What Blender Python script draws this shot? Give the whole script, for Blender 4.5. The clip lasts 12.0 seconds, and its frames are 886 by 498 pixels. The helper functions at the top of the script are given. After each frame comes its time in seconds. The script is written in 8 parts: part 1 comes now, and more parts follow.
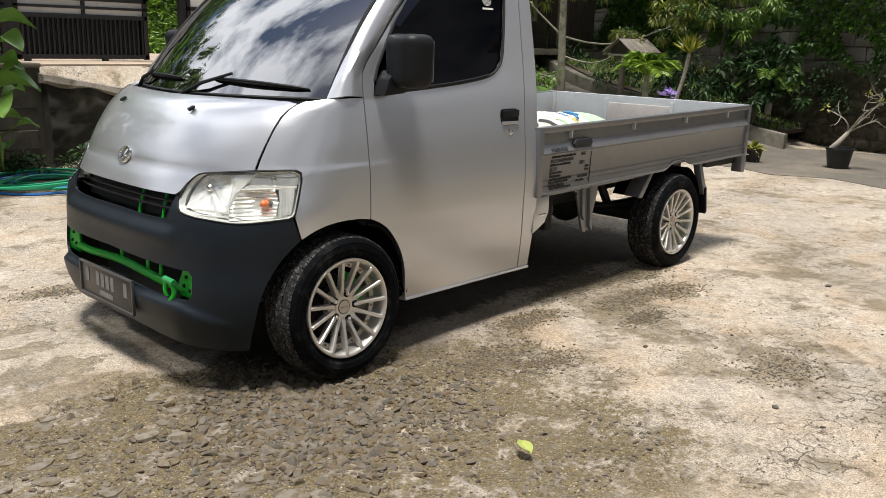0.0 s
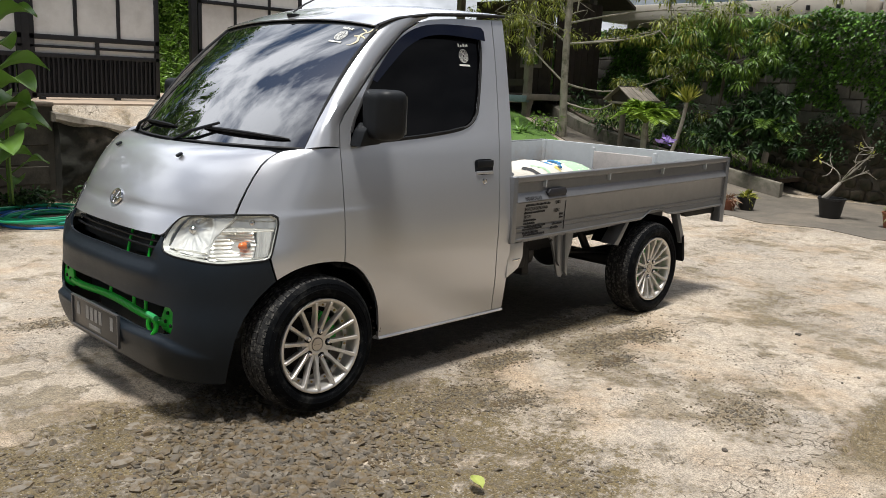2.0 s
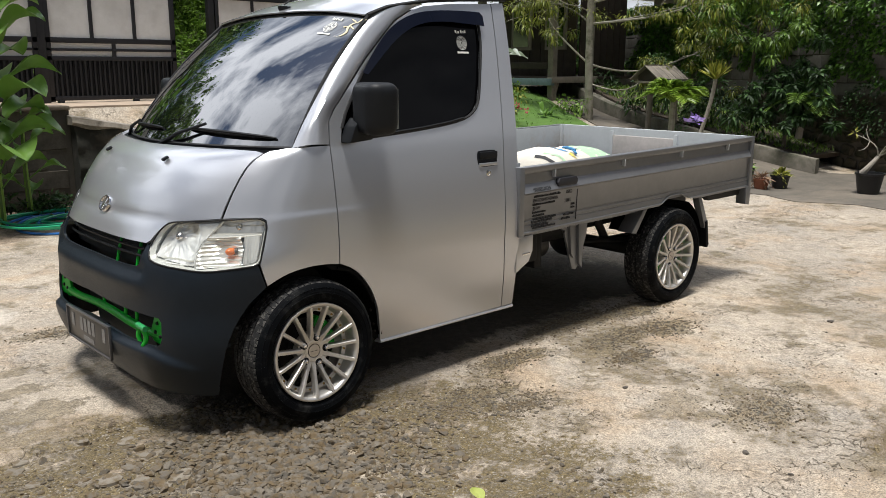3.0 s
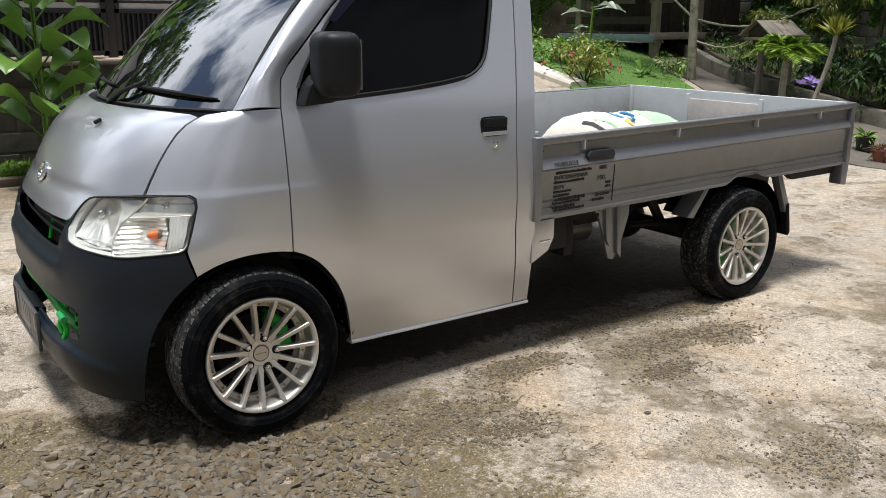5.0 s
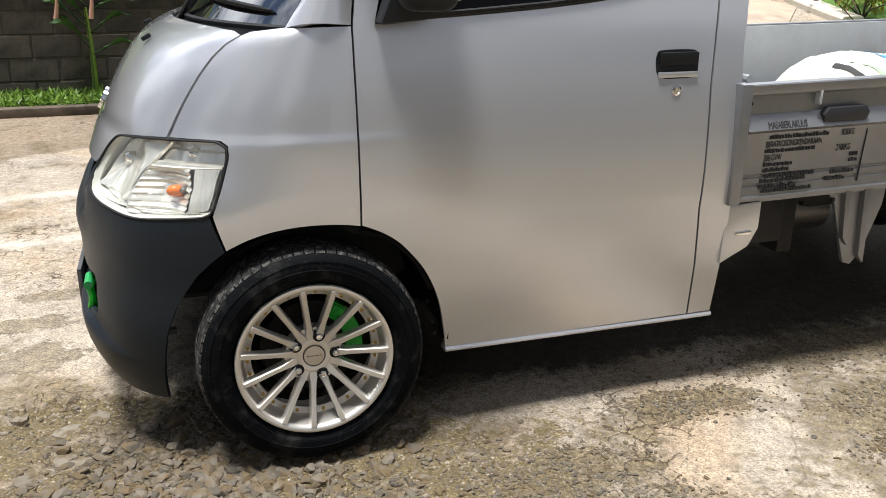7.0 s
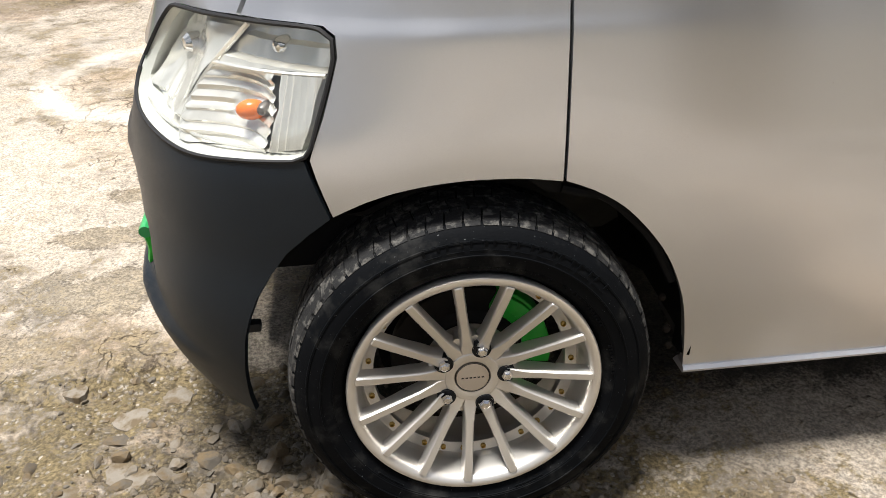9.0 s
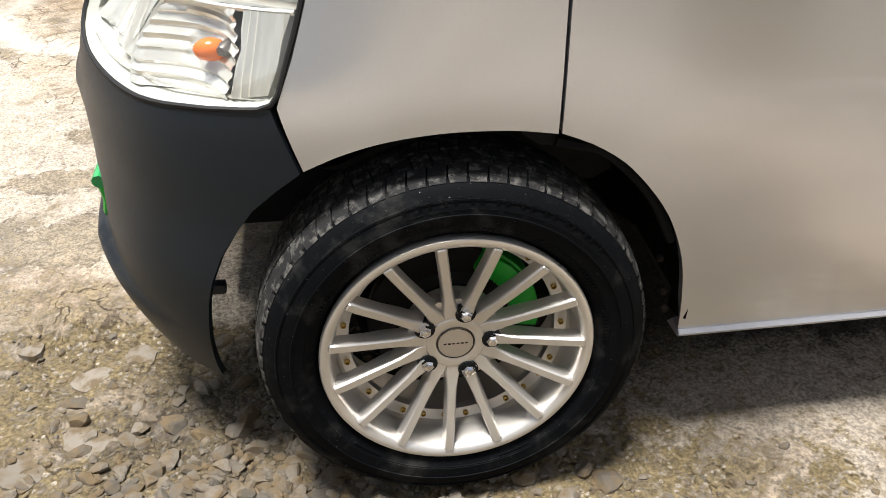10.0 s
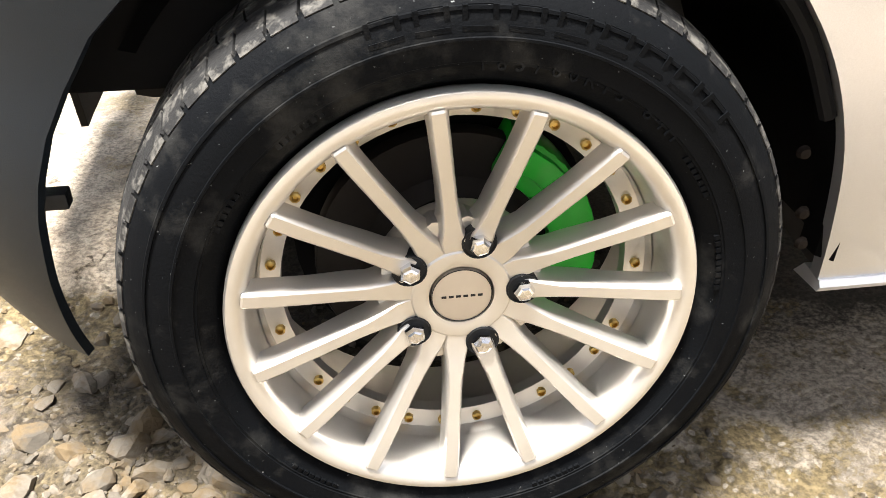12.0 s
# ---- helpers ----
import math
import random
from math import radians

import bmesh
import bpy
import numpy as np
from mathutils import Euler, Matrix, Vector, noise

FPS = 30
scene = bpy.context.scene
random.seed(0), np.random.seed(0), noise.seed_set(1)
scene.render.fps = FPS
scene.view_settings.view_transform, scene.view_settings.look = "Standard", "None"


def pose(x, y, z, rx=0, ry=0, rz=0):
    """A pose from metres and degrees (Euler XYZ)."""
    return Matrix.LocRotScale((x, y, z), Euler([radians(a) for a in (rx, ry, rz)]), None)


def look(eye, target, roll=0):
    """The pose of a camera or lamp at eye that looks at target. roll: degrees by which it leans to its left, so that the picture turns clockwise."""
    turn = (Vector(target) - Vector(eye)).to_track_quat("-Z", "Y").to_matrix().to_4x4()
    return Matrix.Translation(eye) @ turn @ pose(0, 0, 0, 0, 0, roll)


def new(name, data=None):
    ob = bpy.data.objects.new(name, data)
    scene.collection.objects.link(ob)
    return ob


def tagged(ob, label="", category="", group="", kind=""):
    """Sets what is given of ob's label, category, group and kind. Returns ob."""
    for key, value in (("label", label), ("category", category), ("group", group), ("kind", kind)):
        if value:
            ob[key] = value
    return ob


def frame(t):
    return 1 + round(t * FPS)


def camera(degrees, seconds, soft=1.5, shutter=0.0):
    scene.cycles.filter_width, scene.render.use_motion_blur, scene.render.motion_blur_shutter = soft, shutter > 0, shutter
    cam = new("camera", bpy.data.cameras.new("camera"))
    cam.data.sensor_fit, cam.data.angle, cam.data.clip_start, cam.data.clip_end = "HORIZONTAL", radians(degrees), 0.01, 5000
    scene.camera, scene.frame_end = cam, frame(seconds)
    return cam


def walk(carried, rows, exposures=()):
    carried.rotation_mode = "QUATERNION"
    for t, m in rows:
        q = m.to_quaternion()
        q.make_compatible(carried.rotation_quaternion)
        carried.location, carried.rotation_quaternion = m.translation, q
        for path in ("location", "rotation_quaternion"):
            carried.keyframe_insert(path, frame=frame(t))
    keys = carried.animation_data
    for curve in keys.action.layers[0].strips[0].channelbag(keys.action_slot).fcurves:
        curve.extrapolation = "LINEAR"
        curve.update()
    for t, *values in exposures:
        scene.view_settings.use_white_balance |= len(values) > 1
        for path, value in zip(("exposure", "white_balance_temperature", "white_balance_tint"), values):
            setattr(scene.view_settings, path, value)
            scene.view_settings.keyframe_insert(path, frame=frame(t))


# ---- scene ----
cam = camera(55.5, 12.0, soft=0.7)
PATH = [
    (0, (-2.081, -2.546, 1.352), (-0.678, -1.203, 0.873), 1.5),
    (0.5, (-2.12, -2.679, 1.385), (-0.704, -1.332, 0.957), 1.7),
    (1, (-2.127, -2.778, 1.419), (-0.722, -1.418, 1.002), 2.7),
    (1.5, (-2.091, -2.798, 1.42), (-0.69, -1.428, 1.02), 3.0),
    (2, (-2.087, -2.802, 1.421), (-0.692, -1.422, 1.031), 2.5),
    (2.5, (-2.002, -2.81, 1.424), (-0.637, -1.402, 1.032), 1.5),
    (3, (-1.847, -2.787, 1.438), (-0.521, -1.351, 1.015), 0.1),
    (5, (-1.039, -2.608, 1.404), (0.063, -1.021, 0.886), 0.2),
    (5.5, (-0.823, -2.462, 1.38), (0.242, -0.853, 0.854), 0.1),
    (6, (-0.619, -2.32, 1.374), (0.38, -0.672, 0.84), -0.3),
    (6.5, (-0.394, -2.183, 1.334), (0.411, -0.452, 0.739), -0.1),
    (7, (-0.293, -2.002, 1.294), (0.288, -0.207, 0.63), 0.4),
    (7.5, (-0.217, -1.735, 1.252), (0.163, 0.112, 0.584), -0.3),
    (9.5, (-0.155, -1.001, 1.16), (0.018, 0.656, 0.053), -1.3),
    (10, (-0.151, -0.968, 1.139), (0.073, 0.664, 0.004), -0.1),
    (10.5, (-0.078, -0.795, 1.024), (0.137, 0.68, 0.014), -0.3),
    (11, (-0.052, -0.649, 0.850), (0.158, 0.846, -0.130), -0.9),
    (11.5, (-0.087, -0.613, 0.781), (0.125, 0.9, -0.169), -0.6),
    (12, (-0.104, -0.608, 0.747), (0.111, 0.879, -0.243), 0.0),
]
EXPOSURES = [(0, 0.13, 6250, 10), (2.5, -0.02, 6150, 10), (5.5, 0.11, 6000, 10), (6.5, 0.33, 6100, 10), (7.5, 0.52, 6150, 10), (9.5, 0.64, 6200, 11), (10.5, 1.05, 6200, 11), (11, 1.82, 6350, 11), (12, 1.95, 6350, 11)]
walk(cam, [(t, look(eye, target, roll)) for t, eye, target, roll in PATH], EXPOSURES)

# ---- light: a very high, hazy sun from ahead and beside the truck, under a sky with bright white cloud ----
SUN_EL, SUN_AZ = 80.0, 208.0  # azimuth in degrees from +x towards +y
sun_dir = Vector((math.cos(radians(SUN_EL)) * math.cos(radians(SUN_AZ)), math.cos(radians(SUN_EL)) * math.sin(radians(SUN_AZ)), math.sin(radians(SUN_EL))))
sun_lamp = bpy.data.lights.new("sun", "SUN")
sun_lamp.energy, sun_lamp.angle, sun_lamp.color = 5.0, radians(13), (1.0, 0.95, 0.86)
sun_ob = new("sun", sun_lamp)
sun_ob.matrix_world = look(sun_dir * 30, (0, 0, 0))

world = bpy.data.worlds.new("sky")
scene.world = world
world.use_nodes = True
wn, wl = world.node_tree.nodes, world.node_tree.links
wn.clear()
w_out, w_bg, w_sky = wn.new("ShaderNodeOutputWorld"), wn.new("ShaderNodeBackground"), wn.new("ShaderNodeTexSky")
w_sky.sky_type, w_sky.sun_disc = "NISHITA", False
w_sky.sun_elevation, w_sky.sun_rotation = radians(SUN_EL), radians(90 - SUN_AZ)
w_sky.air_density, w_sky.dust_density = 1.0, 2.0
w_co, w_map, w_noise, w_ramp, w_mix = wn.new("ShaderNodeTexCoord"), wn.new("ShaderNodeMapping"), wn.new("ShaderNodeTexNoise"), wn.new("ShaderNodeValToRGB"), wn.new("ShaderNodeMixRGB")
w_map.inputs["Scale"].default_value = (1.0, 1.0, 1.8)
w_map.inputs["Location"].default_value = (0.9, 0.2, 0.3)
w_noise.inputs["Scale"].default_value, w_noise.inputs["Detail"].default_value, w_noise.inputs["Roughness"].default_value = 2.3, 7, 0.58
w_ramp.color_ramp.elements[0].position, w_ramp.color_ramp.elements[1].position = 0.43, 0.58
w_mix.inputs[2].default_value = (21.0, 21.0, 21.3, 1)
wl.new(w_co.outputs["Generated"], w_map.inputs[0])
wl.new(w_map.outputs[0], w_noise.inputs["Vector"])
wl.new(w_noise.outputs["Fac"], w_ramp.inputs[0])
wl.new(w_ramp.outputs[0], w_mix.inputs[0])
wl.new(w_sky.outputs[0], w_mix.inputs[1])
# an overcast sky is brighter overhead
w_sep, w_rise, w_mul = wn.new("ShaderNodeSeparateXYZ"), wn.new("ShaderNodeMapRange"), wn.new("ShaderNodeMixRGB")
w_rise.inputs[3].default_value, w_rise.inputs[4].default_value = 1.35, 1.3
w_mul.blend_type, w_mul.inputs[0].default_value = "MULTIPLY", 1.0
wl.new(w_co.outputs["Generated"], w_sep.inputs[0])
wl.new(w_sep.outputs[2], w_rise.inputs[0])
wl.new(w_rise.outputs[0], w_mul.inputs[2])
wl.new(w_mix.outputs[0], w_mul.inputs[1])
# the cloud is sunlit, and so brightest, over the hill beyond the truck
w_dot, w_near, w_glow = wn.new("ShaderNodeVectorMath"), wn.new("ShaderNodeMapRange"), wn.new("ShaderNodeMixRGB")
w_dot.operation, w_glow.blend_type, w_glow.inputs[0].default_value = "DOT_PRODUCT", "MULTIPLY", 1.0
w_dot.inputs[1].default_value = (math.cos(radians(50)) * math.cos(radians(78)), math.cos(radians(50)) * math.sin(radians(78)), math.sin(radians(50)))
w_near.interpolation_type = "SMOOTHSTEP"
w_near.inputs[1].default_value, w_near.inputs[2].default_value, w_near.inputs[3].default_value, w_near.inputs[4].default_value = 0.35, 1.0, 1.15, 4.8
wl.new(w_co.outputs["Generated"], w_dot.inputs[0])
wl.new(w_dot.outputs["Value"], w_near.inputs[0])
wl.new(w_mul.outputs[0], w_glow.inputs[1])
wl.new(w_near.outputs[0], w_glow.inputs[2])
wl.new(w_glow.outputs[0], w_bg.inputs[0])
wl.new(w_bg.outputs[0], w_out.inputs[0])
w_bg.inputs[1].default_value = 0.0155
# ---- the cab's skin: plan curves stacked by height; s 0 at the nose's centre, 1 at the start of the flat side, then metres back ----
YC = 0.815
#        z     nose    n    side
SKIN = [(0.16, -0.51, 4.0, 0.040), (0.22, -0.545, 4.0, 0.031), (0.30, -0.573, 4.0, 0.020), (0.40, -0.581, 3.8, 0.006),
        (0.50, -0.582, 3.4, -0.004), (0.58, -0.583, 3.3, -0.012), (0.66, -0.568, 3.3, -0.016), (0.71, -0.556, 3.1, -0.016),
        (0.76, -0.536, 2.8, -0.013), (0.81, -0.515, 2.6, -0.010), (0.87, -0.485, 2.5, -0.005), (0.95, -0.446, 2.4, 0.004),
        (1.02, -0.398, 2.3, 0.015), (1.06, -0.360, 2.2, 0.021), (1.085, -0.325, 2.2, 0.025), (1.100, -0.295, 2.2, 0.028),
        (1.112, -0.258, 2.2, 0.030), (1.120, -0.215, 2.2, 0.031), (1.126, -0.16, 2.2, 0.033), (1.13, -0.10, 2.2, 0.034)]


def skin_rows(count=120):
    a = np.array(SKIN)
    t = np.linspace(0, len(SKIN) - 1, count)
    cols = [np.interp(t, range(len(SKIN)), a[:, k]) for k in range(4)]
    for _ in range(6):
        cols = [np.concatenate([c[:1], (c[:-2] + 2 * c[1:-1] + c[2:]) / 4, c[-1:]]) for c in cols]
    return np.stack(cols, 1)


def skin_table():
    rows, table = skin_rows(), []
    th = np.linspace(0, math.pi / 2, 400)
    for z, nose, n, side in rows:
        x0 = 0.06
        dx, h = (x0 - nose) * np.cos(th) ** (2 / n), (YC - side) * np.sin(th) ** (2 / n)
        run = np.concatenate([[0], np.cumsum(np.hypot(np.diff(dx), np.diff(h)))])
        u = np.linspace(0, run[-1], 81)
        table.append(np.stack([x0 - np.interp(u, run, dx), YC - np.interp(u, run, h), np.full(81, z)], 1))
    return rows[:, 0], np.array(table)


SKIN_Z, SKIN_T = skin_table()


def crease(s, z):
    """How far the pressed line behind the headlight and the swell below it stand out."""
    along = min(1.0, max(0.0, (s - 0.62) / 0.12)) * min(1.0, max(0.0, (1.34 - s) / 0.45))
    return 0.0055 * along * math.exp(-max(0.0, 0.868 - z) / 0.10) / (1 + math.exp((z - 0.868) / 0.006))


def skin(s, z):
    """A place on the cab's left skin."""
    k = float(np.interp(z, SKIN_Z, np.arange(len(SKIN_Z))))
    i = min(int(k), len(SKIN_Z) - 2)
    f = k - i
    if s >= 1:
        y = (1 - f) * SKIN_T[i, 80, 1] + f * SKIN_T[i + 1, 80, 1]
        return np.array([0.06 + (s - 1), side_y(z) if z > 1.12 else y - crease(s, z), z])
    g = max(s, 0) * 80
    j = min(int(g), 79)
    g -= j
    p = (1 - f) * ((1 - g) * SKIN_T[i, j] + g * SKIN_T[i, j + 1]) + f * ((1 - g) * SKIN_T[i + 1, j] + g * SKIN_T[i + 1, j + 1])
    return np.array([p[0] - 0.5 * crease(s, z) * (1 - s) * 2, p[1] - crease(s, z), z])


def side_y(z):
    return float(np.interp(z, (0.17, 0.22, 0.3, 0.4, 0.5, 0.58, 0.66, 0.76, 0.87, 0.95, 1.02, 1.12, 1.446, 1.6, 1.72, 1.78),
                           (0.06, 0.042, 0.026, 0.01, -0.004, -0.012, -0.016, -0.013, -0.005, 0.004, 0.014, 0.031, 0.111, 0.15, 0.184, 0.21)))


# ---- helpers of this scene ----
def finish(bm, name, material, parent=None, label="", smooth=35, loc=None):
    me = bpy.data.meshes.new(name)
    bm.normal_update()
    bm.to_mesh(me)
    bm.free()
    for m in material if isinstance(material, (list, tuple)) else [material]:
        me.materials.append(m)
    if smooth:
        me.polygons.foreach_set("use_smooth", [True] * len(me.polygons))
        me.set_sharp_from_angle(angle=radians(smooth))
    ob = new(name, me)
    if loc is not None:
        ob.location = loc
    if parent is not None:
        ob.parent = parent
    if label:
        ob["label"] = label
    return ob


def part(name, bm, material, parent, label="", smooth=35):
    return finish(bm, name, material, parent, label, smooth)


def thing(name, label, category, group="", kind="", loc=(0, 0, 0), rz=0.0):
    ob = new(name)
    ob.empty_display_size = 0.1
    ob.location, ob.rotation_euler = loc, (0, 0, radians(rz))
    return tagged(ob, label, category, group, kind)


def B():
    return bmesh.new()


def box(bm, x0, x1, y0, y1, z0, z1, bevel=0.0, m=None, seg=2):
    r = bmesh.ops.create_cube(bm, size=1)["verts"]
    mat = Matrix.LocRotScale(((x0 + x1) / 2, (y0 + y1) / 2, (z0 + z1) / 2), None, (x1 - x0, y1 - y0, z1 - z0))
    bmesh.ops.transform(bm, matrix=mat, verts=r)
    if bevel:
        edges = list({e for v in r for e in v.link_edges})
        out = bmesh.ops.bevel(bm, geom=edges, offset=bevel, segments=seg, affect="EDGES", profile=0.6)
        r = list({v for f in out["faces"] for v in f.verts} | {v for v in r if v.is_valid})
    if m is not None:
        bmesh.ops.transform(bm, matrix=m, verts=r)
    return r


def prism(bm, pts, axis, a, b, bevel=0.0):
    """A flat outline (pairs in the other two axes, in order) carried from a to b along an axis."""
    def put(p, w):
        q = list(p)
        q.insert("xyz".index(axis), w)
        return q
    lo = [bm.verts.new(put(p, a)) for p in pts]
    hi = [bm.verts.new(put(p, b)) for p in pts]
    n = len(pts)
    faces = [bm.faces.new(lo), bm.faces.new(hi[::-1])]
    for i in range(n):
        faces.append(bm.faces.new((lo[i], hi[i], hi[(i + 1) % n], lo[(i + 1) % n])))
    bmesh.ops.recalc_face_normals(bm, faces=faces)
    if bevel:
        bmesh.ops.bevel(bm, geom=list({e for f in faces for e in f.edges}), offset=bevel, segments=2, affect="EDGES", profile=0.6)


def tube(bm, pts, radius, n=8, caps=True):
    """A round bar along points; radius may be a list."""
    pts = [Vector(p) for p in pts]
    rad = [float(r) for r in (radius if isinstance(radius, (list, tuple)) else [radius] * len(pts))]
    rings, side = [], None
    for i, p in enumerate(pts):
        d = (pts[min(i + 1, len(pts) - 1)] - pts[max(i - 1, 0)]).normalized()
        if side is None:
            side = d.orthogonal().normalized()
        side = (side - d * side.dot(d)).normalized()
        up = d.cross(side)
        rings.append([bm.verts.new(p + rad[i] * (math.cos(a) * side + math.sin(a) * up)) for a in (2 * math.pi * k / n for k in range(n))])
    for r, s in zip(rings, rings[1:]):
        for k in range(n):
            bm.faces.new((r[k], r[(k + 1) % n], s[(k + 1) % n], s[k]))
    if caps:
        bm.faces.new(rings[0][::-1])
        bm.faces.new(rings[-1])


def lathe(bm, profile, n=48, closed=False, m=None):
    """(radius, depth) pairs turned about the y axis."""
    rings, made = [], []
    for r, y in profile:
        ring = [bm.verts.new((r * math.sin(2 * math.pi * k / n), y, r * math.cos(2 * math.pi * k / n))) for k in range(n)]
        rings.append(ring)
        made += ring
    pairs = list(zip(rings, rings[1:])) + ([(rings[-1], rings[0])] if closed else [])
    for a, b in pairs:
        for k in range(n):
            bm.faces.new((a[k], a[(k + 1) % n], b[(k + 1) % n], b[k]))
    if m is not None:
        bmesh.ops.transform(bm, matrix=m, verts=made)
    return made


def smooth_line(pts, step=0.03, closed=False):
    """A smooth curve through points (Catmull-Rom)."""
    p = [np.array(q, float) for q in pts]
    n = len(p)
    out = []
    for i in range(n if closed else n - 1):
        a, b, c, d = (p[(i + k) % n] if closed else p[min(max(i + k, 0), n - 1)] for k in (-1, 0, 1, 2))
        m = max(1, int(np.linalg.norm(c - b) / step))
        for t in (j / m for j in range(m)):
            out.append(0.5 * (2 * b + (c - a) * t + (2 * a - 5 * b + 4 * c - d) * t * t + (3 * b - a - 3 * c + d) * t**3))
    if not closed:
        out.append(p[-1])
    return out


def panel(polys, place, du, dv, thick=0.0, mirror=False, lift=0.0, more_v=()):
    """A sheet: outlines in (u, v) that may share edges, cut into a grid and laid on place(u, v); thick: metres inwards."""
    bm = B()
    lo, hi = np.min([np.min(p, 0) for p in polys], 0), np.max([np.max(p, 0) for p in polys], 0)
    for p in polys:
        bm.faces.new([bm.verts.new((q[0], q[1], 0)) for q in p])
    bmesh.ops.remove_doubles(bm, verts=bm.verts, dist=1e-5)
    for k, d in ((0, du), (1, dv)):
        no = (1, 0, 0) if k == 0 else (0, 1, 0)
        for w in list(np.arange(math.ceil(lo[k] / d) * d + d * 0.013, hi[k], d)) + (list(more_v) if k else []):
            bmesh.ops.bisect_plane(bm, geom=bm.verts[:] + bm.edges[:] + bm.faces[:], dist=1e-6, plane_co=(w if k == 0 else 0, w if k == 1 else 0, 0), plane_no=no)
    bmesh.ops.remove_doubles(bm, verts=bm.verts, dist=2e-4)
    e = 1e-3
    for v in bm.verts:
        q = Vector(place(v.co.x, v.co.y))
        if lift:
            a, b = Vector(place(v.co.x + e, v.co.y)) - q, Vector(place(v.co.x, v.co.y + e)) - q
            q = q + a.cross(b).normalized() * lift
        if mirror:
            q.y = 2 * YC - q.y
        v.co = q
    bmesh.ops.recalc_face_normals(bm, faces=bm.faces)
    mid = sum((f.normal.y * f.calc_area() * (1 if f.calc_center_median().y < YC else -1) + f.normal.x * f.calc_area() * 0.5 - f.normal.z * f.calc_area() * 0.5) for f in bm.faces)
    if mid > 0:
        bmesh.ops.reverse_faces(bm, faces=bm.faces)
    if thick:
        bmesh.ops.solidify(bm, geom=bm.faces[:], thickness=thick)
    return bm


# ---- materials ----
def material(name):
    m = bpy.data.materials.new(name)
    m.use_nodes = True
    n = m.node_tree.nodes
    return m, n, m.node_tree.links, n["Principled BSDF"]


def mat(name, color, rough=0.5, metal=0.0, spec=0.5, var=0.0, scale=8.0, bump=0.0, bscale=60.0, coat=0.0, dirt=None, dirt_scale=3.0, dirt_at=(0.5, 0.7), rvar=0.0, rand=0.0, island=0.0, detail=5):
    """Paint, plastic, stone or metal: colour varied by noise at two scales, with stains of another colour and a fine bump."""
    m, n, l, b = material(name)
    b.inputs["Base Color"].default_value, b.inputs["Roughness"].default_value, b.inputs["Metallic"].default_value = (*color, 1), rough, metal
    b.inputs["Specular IOR Level"].default_value = spec
    if coat:
        b.inputs["Coat Weight"].default_value, b.inputs["Coat Roughness"].default_value = coat, 0.04
    co = n.new("ShaderNodeTexCoord")
    last = None

    def noise_of(s, d=detail, r=0.6):
        t = n.new("ShaderNodeTexNoise")
        t.inputs["Scale"].default_value, t.inputs["Detail"].default_value, t.inputs["Roughness"].default_value = s, d, r
        l.new(co.outputs["Object"], t.inputs["Vector"])
        return t.outputs["Fac"]

    def ramp(src, a, c, lo=(0, 0, 0), hi=(1, 1, 1)):
        r = n.new("ShaderNodeValToRGB")
        r.color_ramp.elements[0].position, r.color_ramp.elements[1].position = a, c
        r.color_ramp.elements[0].color, r.color_ramp.elements[1].color = (*lo, 1), (*hi, 1)
        l.new(src, r.inputs[0])
        return r.outputs[0]

    def mix(fac, a, c, kind="MIX"):
        x = n.new("ShaderNodeMixRGB")
        x.blend_type = kind
        for s, v in zip(x.inputs, (fac, a, c)):
            if isinstance(v, (int, float)):
                s.default_value = v
            elif isinstance(v, tuple):
                s.default_value = (*v, 1)
            else:
                l.new(v, s)
        return x.outputs[0]

    if var:
        lo, hi = tuple(max(0, c * (1 - var)) for c in color), tuple(min(1, c * (1 + var)) for c in color)
        last = ramp(noise_of(scale), 0.3, 0.7, lo, hi)
        last = mix(0.35, last, ramp(noise_of(scale * 7), 0.3, 0.7, lo, hi))
    if rand or island:
        src = n.new("ShaderNodeObjectInfo").outputs["Random"] if rand else n.new("ShaderNodeNewGeometry").outputs["Random Per Island"]
        k = rand or island
        last = mix(1.0, last if last is not None else color, ramp(src, 0, 1, (1 - k,) * 3, (1 + 0 * k,) * 3), "MULTIPLY")
    if dirt:
        last = mix(ramp(noise_of(dirt_scale, 8, 0.65), *dirt_at), last if last is not None else color, dirt)
    if last is not None:
        l.new(last, b.inputs["Base Color"])
    if rvar:
        r = n.new("ShaderNodeMapRange")
        r.inputs[3].default_value, r.inputs[4].default_value = max(0.02, rough - rvar), min(1, rough + rvar)
        l.new(noise_of(scale * 2.3), r.inputs[0])
        l.new(r.outputs[0], b.inputs["Roughness"])
    if bump:
        k = n.new("ShaderNodeBump")
        k.inputs["Strength"].default_value, k.inputs["Distance"].default_value = bump, 0.004
        l.new(noise_of(bscale), k.inputs["Height"])
        l.new(k.outputs[0], b.inputs["Normal"])
    return m


